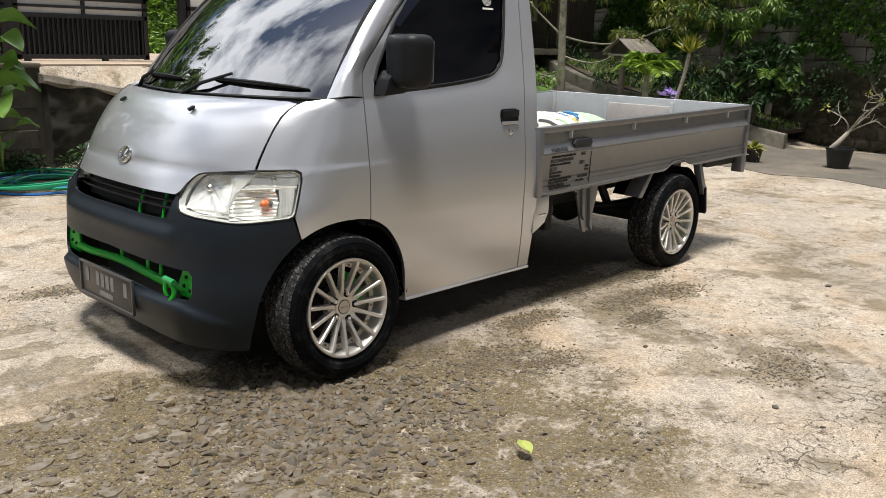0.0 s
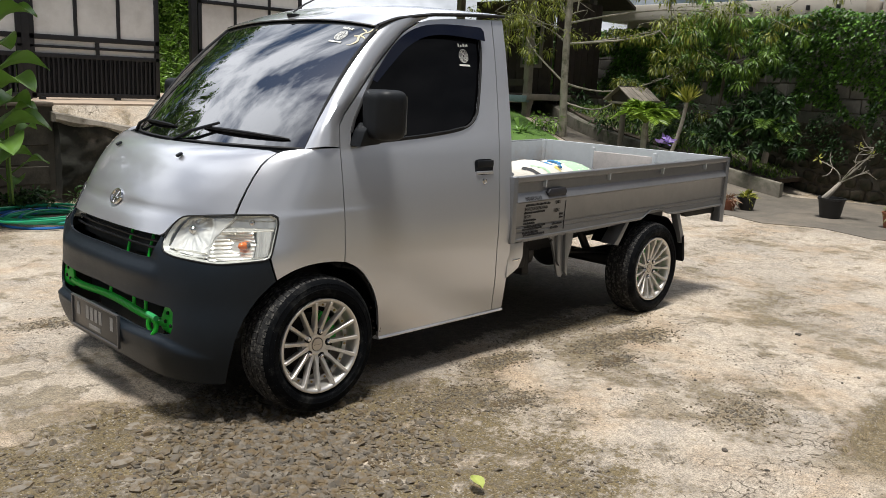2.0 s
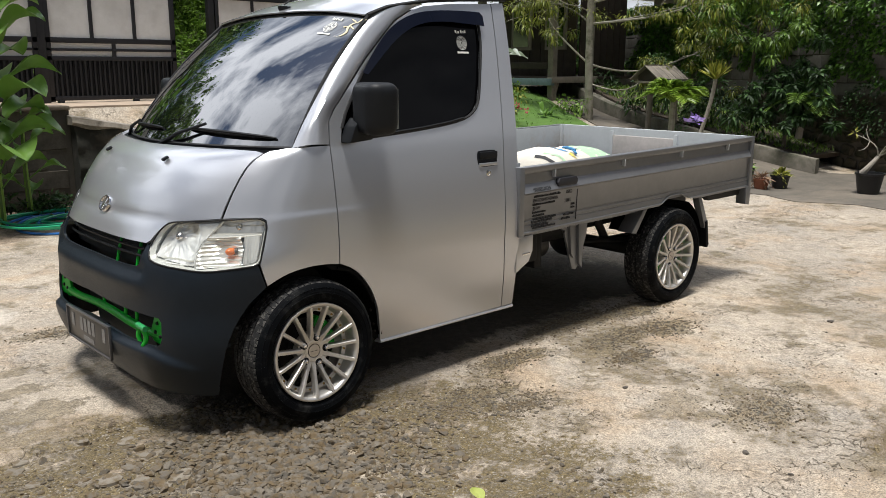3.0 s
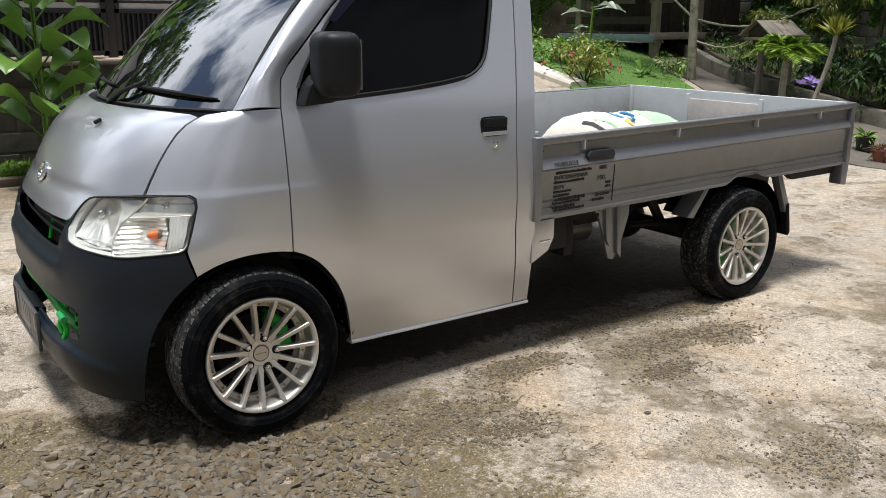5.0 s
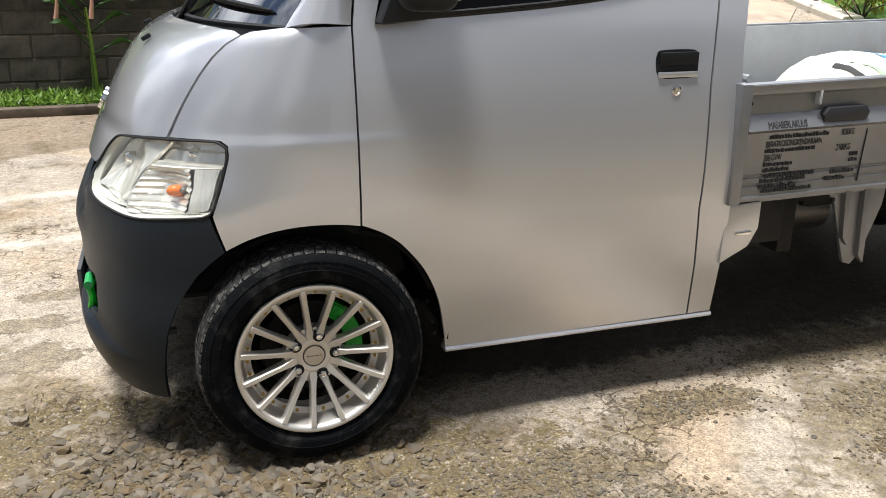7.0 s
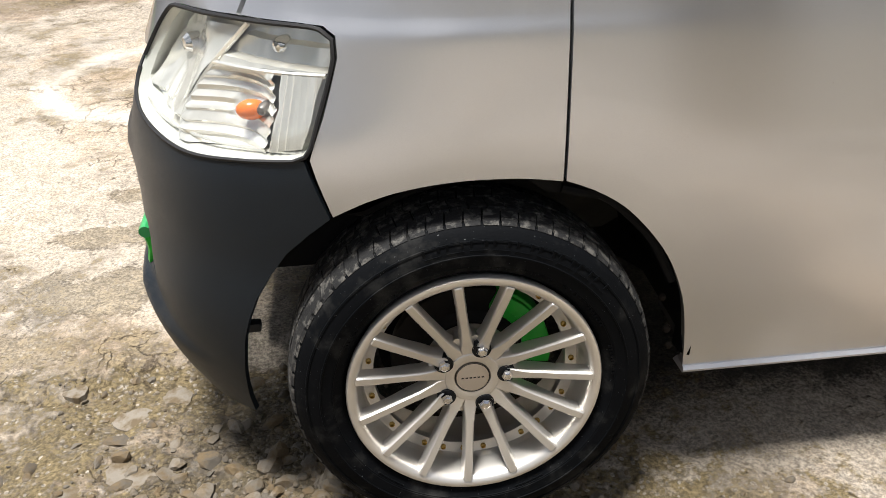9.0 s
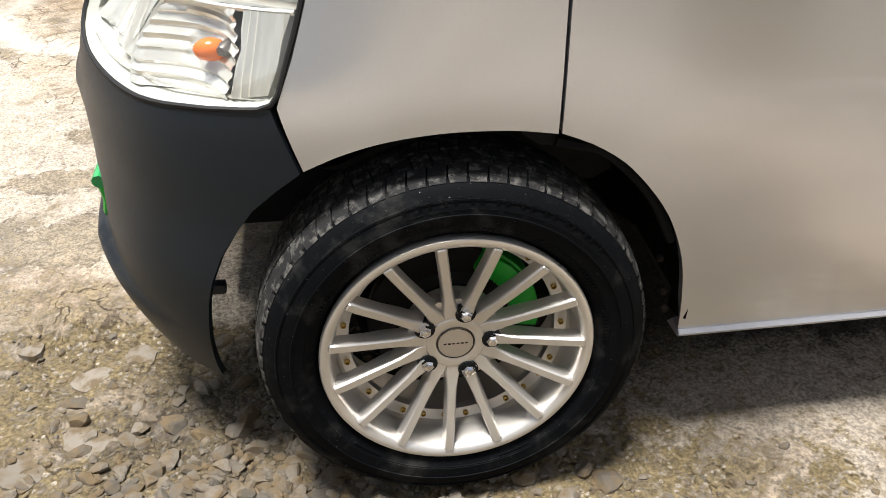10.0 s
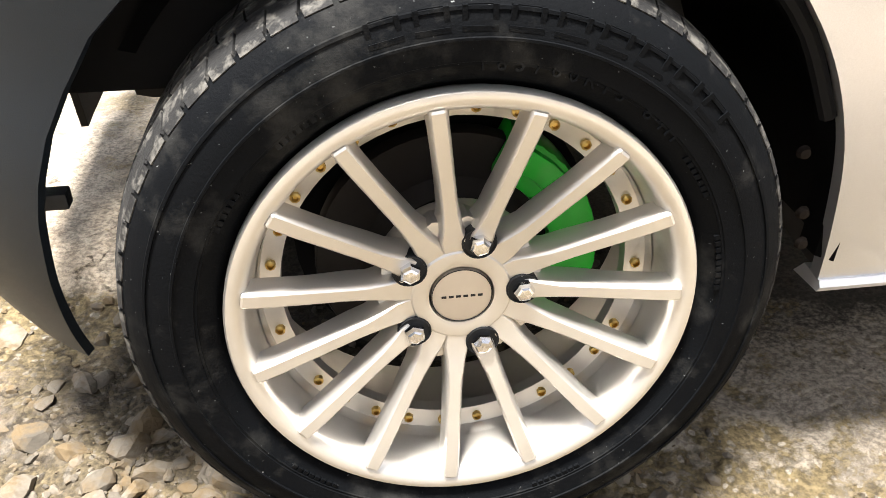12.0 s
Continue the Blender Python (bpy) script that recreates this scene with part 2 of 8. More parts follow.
def car_paint(name, color):
    m, n, l, b = material(name)
    b.inputs["Metallic"].default_value, b.inputs["Roughness"].default_value = 0.68, 0.30
    b.inputs["Coat Weight"].default_value, b.inputs["Coat Roughness"].default_value = 1.0, 0.015
    co, t, r = n.new("ShaderNodeTexCoord"), n.new("ShaderNodeTexNoise"), n.new("ShaderNodeValToRGB")
    t.inputs["Scale"].default_value, t.inputs["Detail"].default_value = 900, 2
    r.color_ramp.elements[0].color, r.color_ramp.elements[1].color = (*[c * 0.86 for c in color], 1), (*[min(1, c * 1.1) for c in color], 1)
    l.new(co.outputs["Object"], t.inputs["Vector"])
    l.new(t.outputs["Fac"], r.inputs[0])
    l.new(r.outputs[0], b.inputs["Base Color"])
    return m


PAINT = car_paint("silver_paint", (0.56, 0.57, 0.60))
SILL = mat("bright_sill", (0.72, 0.72, 0.74), 0.28, 0.6, var=0.05)
CLIP = mat("dull_clip", (0.012, 0.009, 0.007), 0.8, 0.0, 0.1)
BEDPAINT = mat("bed_paint", (0.225, 0.23, 0.24), 0.32, 0.55, var=0.12, scale=4, rvar=0.08, dirt=(0.17, 0.135, 0.105), dirt_scale=2.6, dirt_at=(0.62, 0.85))
BEDIN = mat("bed_inside_paint", (0.50, 0.52, 0.535), 0.5, 0.2, var=0.1, scale=5, dirt=(0.42, 0.33, 0.27), dirt_scale=2.2, dirt_at=(0.6, 0.8))
BUMPER = mat("grey_plastic", (0.0105, 0.0155, 0.022), 0.42, 0, 0.25, var=0.15, scale=3, bump=0.12, bscale=700, rvar=0.07, dirt=(0.035, 0.036, 0.036), dirt_scale=5, dirt_at=(0.66, 0.95))
BLACK = mat("black_plastic", (0.0075, 0.0088, 0.0108), 0.5, 0, 0.28, var=0.2, scale=20, bump=0.1, bscale=400)
LINER = mat("black_liner", (0.004, 0.0043, 0.0052), 0.75, 0, 0.15, var=0.3, scale=12, dirt=(0.010, 0.0095, 0.009), dirt_scale=7, dirt_at=(0.6, 0.8))
RUBBER = mat("tyre_rubber", (0.0028, 0.0034, 0.0044), 0.7, 0, 0.07, var=0.2, scale=12, bump=0.2, bscale=420, dirt=(0.026, 0.026, 0.025), dirt_scale=15, dirt_at=(0.52, 0.70), rvar=0.08)


def splash(m, size, share, color):
    """Tiny dried splashes over a material's base colour."""
    n, l = m.node_tree.nodes, m.node_tree.links
    b = n["Principled BSDF"]
    co, t, r, x = n.new("ShaderNodeTexCoord"), n.new("ShaderNodeTexNoise"), n.new("ShaderNodeMapRange"), n.new("ShaderNodeMixRGB")
    t.inputs["Scale"].default_value, t.inputs["Detail"].default_value = size, 2
    r.inputs[1].default_value, r.inputs[2].default_value = share, share + 0.03
    x.inputs[2].default_value = (*color, 1)
    l.new(co.outputs["Object"], t.inputs["Vector"])
    l.new(t.outputs["Fac"], r.inputs[0])
    l.new(r.outputs[0], x.inputs[0])
    l.new(b.inputs["Base Color"].links[0].from_socket, x.inputs[1])
    l.new(x.outputs[0], b.inputs["Base Color"])


splash(RUBBER, 330, 0.735, (0.16, 0.165, 0.17))
splash(PAINT, 130, 0.80, (0.16, 0.13, 0.10))
TREAD = mat("dusty_tread", (0.006, 0.006, 0.0065), 0.8, var=0.2, scale=12, bump=0.5, bscale=160, dirt=(0.105, 0.10, 0.09), dirt_scale=55, dirt_at=(0.50, 0.62))
ALLOY = mat("cast_alloy", (0.70, 0.675, 0.635), 0.40, 0.78, var=0.06, scale=6, bump=0.05, bscale=500, rvar=0.07, dirt=(0.38, 0.35, 0.31), dirt_scale=9, dirt_at=(0.62, 0.9))
CHROME = mat("chrome", (0.75, 0.75, 0.76), 0.10, 1.0, rvar=0.05)
BRASS = mat("brass", (0.55, 0.38, 0.12), 0.3, 1.0)
STEEL = mat("worn_steel", (0.22, 0.21, 0.20), 0.42, 0.8, var=0.2, scale=30, rvar=0.1)
CHASSIS = mat("chassis_black", (0.012, 0.012, 0.013), 0.65, 0.1, var=0.4, scale=6, dirt=(0.045, 0.035, 0.027), dirt_scale=8, dirt_at=(0.55, 0.8))
GREEN = mat("green_enamel", (0.008, 0.41, 0.02), 0.4, 0, var=0.15, scale=9)
DARKGLASS = mat("tinted_glass", (0.003, 0.0035, 0.0045), 0.02, 0, 0.9)
DARKGLASS.node_tree.nodes["Principled BSDF"].inputs["IOR"].default_value = 2.4
SIDEGLASS = mat("black_film_glass", (0.002, 0.002, 0.0025), 0.03, 0, 0.12)
AMBER = mat("amber_bulb", (0.80, 0.20, 0.04), 0.2)
DARKTRIM = mat("dark_rubber_seal", (0.006, 0.006, 0.007), 0.7)
WHITE = mat("white_vinyl", (0.78, 0.77, 0.72), 0.5)
GOLD = mat("cream_vinyl", (0.70, 0.62, 0.42), 0.5)
INK = mat("black_stencil", (0.02, 0.02, 0.022), 0.7, var=0.3, scale=60)
PLATE = mat("plate_black", (0.016, 0.016, 0.018), 0.3, 0.0, 0.4, var=0.2, scale=9)
PLATEBAR = mat("worn_plate_paint", (0.20, 0.20, 0.20), 0.5, var=0.3, scale=40)
PLATEFRAME = mat("plate_frame", (0.10, 0.10, 0.105), 0.35, 0.4)
CAPFACE = mat("hub_cap_face", (0.58, 0.53, 0.47), 0.42, 0.7, var=0.06)
RUST = mat("rusty_disc", (0.010, 0.008, 0.007), 0.6, 0.0, 0.2, var=0.3, scale=30)
TAPE = mat("smudged_black", (0.02, 0.02, 0.025), 0.5)
def sstep(a, b, x):
    t = min(1.0, max(0.0, (x - a) / (b - a)))
    return t * t * (3 - 2 * t)


def land(x, y):
    """Height of the made ground: a flat yard, a drive that climbs behind it, a terrace behind the block wall."""
    climb = min(1.05, max(0.0, 0.175 * (y - 2.1)))
    climb *= sstep(1.1, 2.8, x)
    if y > 6.3:
        terrace = 1.0 - 0.25 * sstep(2.5, 7.0, x)
        climb = max(climb, terrace * (1 - sstep(6.0, 8.0, x)) + climb * sstep(6.0, 8.0, x))
    return climb


# worn hollows in the yard: centre, half sizes, how bare
HOLLOWS = [(1.11, -0.09, 0.24, 0.09, 0.9), (0.58, -0.31, 0.26, 0.12, 0.9), (0.72, -0.50, 0.16, 0.08, 0.6), (1.78, 0.10, 0.40, 0.12, 0.8), (2.30, 0.02, 0.34, 0.12, 0.9), (1.78, -0.24, 0.30, 0.10, 0.9), (2.15, -0.32, 0.22, 0.12, 0.8), (1.58, -0.47, 0.16, 0.07, 0.7),
           (1.42, -1.25, 0.20, 0.14, 0.7), (-0.42, 1.88, 0.19, 0.102, 0.62), (-0.8, 1.38, 0.15, 0.06, 0.62), (-0.88, 1.11, 0.14, 0.076, 0.62), (-0.82, 0.82, 0.19, 0.111, 0.62), (-0.95, 0.58, 0.14, 0.06, 0.62), (1.22, -0.95, 0.16, 0.10, 0.5)]


# ---- node helpers for the ground ----
def ground_material():
    m, n, l, b = material("yard_concrete")
    co = n.new("ShaderNodeTexCoord").outputs["Object"]

    def put(sock, v):
        if isinstance(v, (int, float)):
            sock.default_value = v
        elif isinstance(v, tuple):
            sock.default_value = (*v, 1) if len(sock.default_value) == 4 else v
        else:
            l.new(v, sock)

    def noise_n(s, d=6, r=0.6, src=None):
        t = n.new("ShaderNodeTexNoise")
        t.inputs["Scale"].default_value, t.inputs["Detail"].default_value, t.inputs["Roughness"].default_value = s, d, r
        l.new(src or co, t.inputs["Vector"])
        return t.outputs["Fac"]

    def math_n(op, a, c=0.0, clamp=False):
        t = n.new("ShaderNodeMath")
        t.operation, t.use_clamp = op, clamp
        put(t.inputs[0], a)
        put(t.inputs[1], c)
        return t.outputs[0]

    def ramp(src, a, c):
        r = n.new("ShaderNodeMapRange")
        r.interpolation_type = "SMOOTHSTEP"
        put(r.inputs[0], src)
        r.inputs[1].default_value, r.inputs[2].default_value = a, c
        return r.outputs[0]

    def mix(f, a, c, kind="MIX"):
        x = n.new("ShaderNodeMixRGB")
        x.blend_type = kind
        for s, v in zip(x.inputs, (f, a, c)):
            put(s, v)
        return x.outputs[0]

    def voro(s, what="Distance", feature="F1"):
        t = n.new("ShaderNodeTexVoronoi")
        t.feature = feature
        t.inputs["Scale"].default_value = s
        l.new(warp, t.inputs["Vector"])
        return t.outputs[what]

    wv = n.new("ShaderNodeVectorMath")
    wn2 = n.new("ShaderNodeTexNoise")
    wn2.inputs["Scale"].default_value, wn2.inputs["Detail"].default_value = 9, 4
    l.new(co, wn2.inputs["Vector"])
    sc = n.new("ShaderNodeVectorMath")
    sc.operation = "SCALE"
    l.new(wn2.outputs["Color"], sc.inputs[0])
    sc.inputs["Scale"].default_value = 0.05
    wv.operation = "ADD"
    l.new(co, wv.inputs[0])
    l.new(sc.outputs[0], wv.inputs[1])
    warp = wv.outputs[0]
    sep = n.new("ShaderNodeSeparateXYZ")
    l.new(co, sep.inputs[0])
    X, Y = sep.outputs[0], sep.outputs[1]
    big, mid, fine = noise_n(0.55, 7), noise_n(2.3, 9, 0.68), noise_n(26, 8, 0.7)
    speck = noise_n(140, 4, 0.7)
    # base: pale warm cement with cooler and redder patches
    base = mix(ramp(big, 0.35, 0.65), (0.335, 0.29, 0.235), (0.45, 0.385, 0.305))
    base = mix(math_n("MULTIPLY", ramp(mid, 0.5, 0.66), 0.45), base, (0.30, 0.275, 0.245))
    base = mix(math_n("MULTIPLY", ramp(noise_n(1.4, 8, 0.68), 0.47, 0.66), 0.6), base, (0.36, 0.255, 0.155))
    # rough strip between the smooth slab and the worn yard
    edge = math_n("ADD", math_n("SUBTRACT", 0.50, Y), math_n("MULTIPLY", math_n("SUBTRACT", mid, 0.5), 0.62))
    front = ramp(math_n("ADD", math_n("ADD", math_n("SUBTRACT", 0.50, X), math_n("MULTIPLY", math_n("SUBTRACT", mid, 0.5), 1.1)), math_n("ADD", math_n("MULTIPLY", math_n("SUBTRACT", big, 0.5), 1.0), math_n("MULTIPLY", math_n("SUBTRACT", fine, 0.5), 1.4))), -0.30, 0.30)
    rough = math_n("MULTIPLY", math_n("MULTIPLY", ramp(edge, -0.02, 0.04), front), ramp(math_n("ADD", Y, math_n("MULTIPLY", math_n("SUBTRACT", big, 0.5), 2.5)), -2.3, -0.7), True)
    # exposed stones
    cell = voro(55, "Color")
    pebble = n.new("ShaderNodeSeparateColor")
    l.new(cell, pebble.inputs[0])
    tone = mix(pebble.outputs[0], (0.075, 0.054, 0.035), (0.33, 0.29, 0.24))
    stones = math_n("MULTIPLY", math_n("ADD", math_n("MULTIPLY", rough, 0.55), math_n("MULTIPLY", ramp(noise_n(1.7, 8, 0.7), 0.48, 0.56), 0.5)), ramp(voro(55), 0.75, 0.15), True)
    base = mix(stones, base, tone)
    # dark soil in patches and in the rough strip, broken up by grit
    grit = math_n("ADD", math_n("MULTIPLY", math_n("SUBTRACT", fine, 0.5), 0.34), math_n("MULTIPLY", math_n("SUBTRACT", speck, 0.5), 0.30))

    def gritty(s, d, r, a, c):
        return ramp(math_n("ADD", noise_n(s, d, r), grit), a, c)

    soil = math_n("MAXIMUM", math_n("MULTIPLY", gritty(3.1, 10, 0.66, 0.565, 0.625), math_n("ADD", math_n("MULTIPLY", rough, 0.2), 0.8)), math_n("MULTIPLY", gritty(0.9, 10, 0.75, 0.55, 0.62), 0.9))
    low = ramp(math_n("ADD", math_n("SUBTRACT", -1.66, Y), math_n("ADD", math_n("MULTIPLY", math_n("SUBTRACT", noise_n(1.3, 6), 0.5), 0.8), grit)), -0.02, 0.03)
    low = math_n("MULTIPLY", low, ramp(math_n("ADD", X, math_n("MULTIPLY", mid, 0.4)), 1.25, 1.6))
    soil = math_n("MAXIMUM", soil, math_n("MULTIPLY", low, 1.0))
    # the slab ends out of view; dark soil added beyond for the door's reflections
    soil = math_n("MAXIMUM", soil, math_n("MULTIPLY", ramp(math_n("ADD", Y, math_n("MULTIPLY", math_n("SUBTRACT", big, 0.5), 1.5)), -5.2, -5.8), 0.8))
    soil = math_n("MAXIMUM", soil, math_n("MULTIPLY", ramp(rough, 0.1, 0.9), math_n("ADD", math_n("MULTIPLY", gritty(4.2, 10, 0.7, 0.40, 0.51), 0.92), math_n("MULTIPLY", ramp(fine, 0.42, 0.56), 0.3))))
    # worn hollows where the cement skin has gone
    ragged = math_n("ADD", math_n("MULTIPLY", math_n("SUBTRACT", noise_n(7.5, 10, 0.78), 0.5), 3.6), math_n("MULTIPLY", grit, 1.6))
    for cx, cy, rx, ry, deep in HOLLOWS:
        qx, qy = math_n("MULTIPLY", math_n("SUBTRACT", X, cx), 1 / rx), math_n("MULTIPLY", math_n("SUBTRACT", Y, cy), 1 / ry)
        d = math_n("SQRT", math_n("ADD", math_n("MULTIPLY", qx, qx), math_n("MULTIPLY", qy, qy)))
        soil = math_n("MAXIMUM", soil, math_n("MULTIPLY", ramp(math_n("ADD", d, ragged), 1.05, 0.80), deep))
    # older brown concrete beyond the pale slab, towards the verge
    far = math_n("ADD", math_n("SUBTRACT", math_n("SUBTRACT", Y, 4.55), math_n("MULTIPLY", X, 0.45)), math_n("MULTIPLY", math_n("SUBTRACT", mid, 0.5), 0.5))
    far = math_n("MULTIPLY", ramp(far, -0.03, 0.05), ramp(X, 1.6, 0.9))
    base = mix(math_n("MULTIPLY", far, 0.8), base, mix(fine, (0.13, 0.095, 0.065), (0.30, 0.23, 0.165)))
    unseen_green = ramp(Y, -5.0, -6.0)
    base = mix(math_n("MULTIPLY", soil, 0.92), base, mix(fine, (0.052, 0.038, 0.017), (0.215, 0.168, 0.092)))
    # pale chips left standing in the soil, and flaking edges
    chip = n.new("ShaderNodeSeparateColor")
    l.new(voro(95, "Color"), chip.inputs[0])
    chips = math_n("MULTIPLY", math_n("MULTIPLY", ramp(chip.outputs[0], 0.62, 0.68), ramp(voro(95), 0.55, 0.35)), math_n("MAXIMUM", soil, ramp(noise_n(2.2, 6, 0.7), 0.52, 0.6)))
    base = mix(math_n("MULTIPLY", chips, 0.65), base, mix(chip.outputs[1], (0.15, 0.13, 0.10), (0.34, 0.305, 0.26)))
    far_warp = n.new("ShaderNodeVectorMath")
    far_warp.operation = "MULTIPLY_ADD"
    l.new(wn2.outputs["Color"], far_warp.inputs[0])
    far_warp.inputs[1].default_value = (0.16, 0.16, 0.0)
    l.new(co, far_warp.inputs[2])
    flake = n.new("ShaderNodeTexVoronoi")
    flake.feature = "DISTANCE_TO_EDGE"
    flake.inputs["Scale"].default_value = 13.0
    l.new(far_warp.outputs[0], flake.inputs["Vector"])
    flakes = math_n("MULTIPLY", ramp(math_n("ADD", flake.outputs["Distance"], math_n("MULTIPLY", grit, 0.42)), 0.06, 0.005), ramp(math_n("ADD", noise_n(1.6, 6, 0.7), math_n("MULTIPLY", math_n("SUBTRACT", fine, 0.5), 0.6)), 0.53, 0.62))
    base = mix(math_n("MULTIPLY", flakes, 0.75), base, (0.062, 0.043, 0.024))
    # shade under the parked truck, painted into the ground colour as dark blotches
    blot_edge = math_n("ADD", math_n("MULTIPLY", math_n("SUBTRACT", mid, 0.5), 0.55), math_n("MULTIPLY", grit, 0.5))
    shade_damp = math_n("MULTIPLY", ramp(math_n("ADD", math_n("ABSOLUTE", math_n("SUBTRACT", Y, 0.92)), blot_edge), 0.74, 0.62), ramp(math_n("ADD", math_n("ABSOLUTE", math_n("SUBTRACT", X, 1.45)), blot_edge), 1.95, 1.6))
    # ahead of the front wheel: damp soil, with shade added to its dark colour
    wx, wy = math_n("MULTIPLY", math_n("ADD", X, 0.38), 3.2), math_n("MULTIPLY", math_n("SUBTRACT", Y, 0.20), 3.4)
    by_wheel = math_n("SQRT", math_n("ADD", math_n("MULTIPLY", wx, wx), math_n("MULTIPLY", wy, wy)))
    shade_damp = math_n("MAXIMUM", shade_damp, math_n("MULTIPLY", ramp(math_n("ADD", by_wheel, math_n("MULTIPLY", blot_edge, 3.0)), 1.05, 0.5), 0.6))
    base = mix(math_n("MULTIPLY", shade_damp, 0.92), base, mix(fine, (0.020, 0.017, 0.013), (0.075, 0.063, 0.048)))
    # greenish tint on ground out of view, added to cool the door's reflections
    base = mix(math_n("MULTIPLY", unseen_green, 0.6), base, mix(mid, (0.04, 0.055, 0.02), (0.09, 0.10, 0.05)))
    # hairline cracks, fine grit
    crack = math_n("MULTIPLY", ramp(voro(2.1, "Distance", "DISTANCE_TO_EDGE"), 0.012, 0.0), ramp(noise_n(1.1, 5), 0.5, 0.62))
    base = mix(math_n("MULTIPLY", crack, 0.35), base, (0.06, 0.048, 0.036))
    base = mix(0.5, base, mix(ramp(speck, 0.35, 0.65), (0.12, 0.12, 0.12), (0.88, 0.88, 0.88)), "OVERLAY")
    base = mix(0.36, base, mix(ramp(fine, 0.3, 0.7), (0.2, 0.2, 0.2), (0.8, 0.8, 0.8)), "OVERLAY")
    # a faint pale ring where something round stood
    dx, dy = math_n("ADD", X, 0.98), math_n("SUBTRACT", Y, 2.52)
    away = math_n("SQRT", math_n("ADD", math_n("MULTIPLY", dx, dx), math_n("MULTIPLY", dy, dy)))
    ring = ramp(math_n("ADD", math_n("ABSOLUTE", math_n("SUBTRACT", away, 0.44)), math_n("MULTIPLY", math_n("SUBTRACT", noise_n(6, 6, 0.7), 0.5), 0.22)), 0.11, 0.0)
    base = mix(math_n("MULTIPLY", ring, 0.5), base, (0.66, 0.60, 0.52))
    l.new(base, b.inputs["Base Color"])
    b.inputs["Roughness"].default_value = 0.88
    b.inputs["Specular IOR Level"].default_value = 0.3
    h = math_n("SUBTRACT", math_n("ADD", math_n("MULTIPLY", fine, 0.6), math_n("ADD", math_n("MULTIPLY", speck, 0.25), math_n("MULTIPLY", math_n("MULTIPLY", ramp(voro(55), 0.8, 0.1), rough), 0.7))), math_n("MULTIPLY", math_n("MAXIMUM", flakes, math_n("MULTIPLY", soil, 0.5)), 0.6))
    k = n.new("ShaderNodeBump")
    k.inputs["Strength"].default_value, k.inputs["Distance"].default_value = 0.85, 0.012
    l.new(h, k.inputs["Height"])
    l.new(k.outputs[0], b.inputs["Normal"])
    return m


YARD = ground_material()
DRIVE = mat("old_concrete_drive", (0.115, 0.100, 0.080), 0.9, var=0.3, scale=3.5, bump=0.6, bscale=40, dirt=(0.20, 0.165, 0.125), dirt_scale=1.3, dirt_at=(0.5, 0.75))
PAVING = mat("beige_paving", (0.42, 0.33, 0.25), 0.85, var=0.15, scale=2, bump=0.3, bscale=50, dirt=(0.22, 0.18, 0.14), dirt_scale=1.6, dirt_at=(0.52, 0.75))
BLOCK = mat("mossy_block", (0.098, 0.085, 0.068), 0.92, var=0.25, scale=6, bump=0.6, bscale=50, dirt=(0.030, 0.028, 0.021), dirt_scale=3.4, dirt_at=(0.42, 0.62), rand=0.3)
MORTAR = mat("mortar", (0.072, 0.064, 0.052), 0.95, var=0.3, scale=8, bump=0.5, bscale=60)
GREYBLOCK = mat("grey_block", (0.25, 0.235, 0.21), 0.92, var=0.2, scale=4, bump=0.4, bscale=50, dirt=(0.06, 0.055, 0.042), dirt_scale=1.2, dirt_at=(0.45, 0.7), rand=0.25)
RUBBLE = mat("rubble_stone", (0.125, 0.098, 0.066), 0.92, var=0.35, scale=5, bump=0.7, bscale=30, dirt=(0.025, 0.028, 0.014), dirt_scale=3, dirt_at=(0.42, 0.6), rand=0.5)
KERB = mat("kerb_concrete", (0.20, 0.18, 0.145), 0.9, var=0.2, scale=4, bump=0.4, bscale=50, dirt=(0.05, 0.055, 0.03), dirt_scale=3.2, dirt_at=(0.42, 0.68))
WHITEKERB = mat("whitewashed_kerb", (0.62, 0.58, 0.50), 0.9, var=0.12, scale=4, dirt=(0.3, 0.26, 0.2), dirt_scale=2.5, dirt_at=(0.5, 0.75))
RENDER_WALL = mat("old_render", (0.17, 0.16, 0.145), 0.92, var=0.15, scale=1.2, bump=0.3, bscale=40, dirt=(0.16, 0.15, 0.12), dirt_scale=0.8, dirt_at=(0.5, 0.75))
REDLEDGE = mat("worn_ledge", (0.17, 0.14, 0.11), 0.9, var=0.3, scale=6, dirt=(0.08, 0.06, 0.05), dirt_scale=3, dirt_at=(0.45, 0.65))
SOIL = mat("dark_soil", (0.06, 0.045, 0.03), 0.95, var=0.3, scale=8, bump=0.6, bscale=40)
LAWN = mat("lawn_soil", (0.075, 0.15, 0.022), 0.95, var=0.35, scale=3, bump=0.5, bscale=70)


def rough_height(x, y):
    """Wear of the yard: a broken strip beside the smooth slab, a sunk muddy corner."""
    n1 = noise.fractal(Vector((x * 2.2, y * 2.2, 0.3)), 1.0, 2.0, 5)
    n2 = noise.fractal(Vector((x * 9, y * 9, 4.1)), 0.9, 2.0, 4)
    strip = sstep(-0.03, 0.03, 0.49 - y + 0.10 * n1) * sstep(-0.3, 0.5, 0.65 - x + 0.3 * n1)
    corner = sstep(-0.02, 0.03, -1.66 - y + 0.14 * n1 + 0.05 * n2) * sstep(1.3, 1.5, x + 0.1 * n2)
    return 0.012 - strip * (0.020 - 0.008 * n2) - corner * 0.035 + 0.0022 * n2 + 0.004 * n1


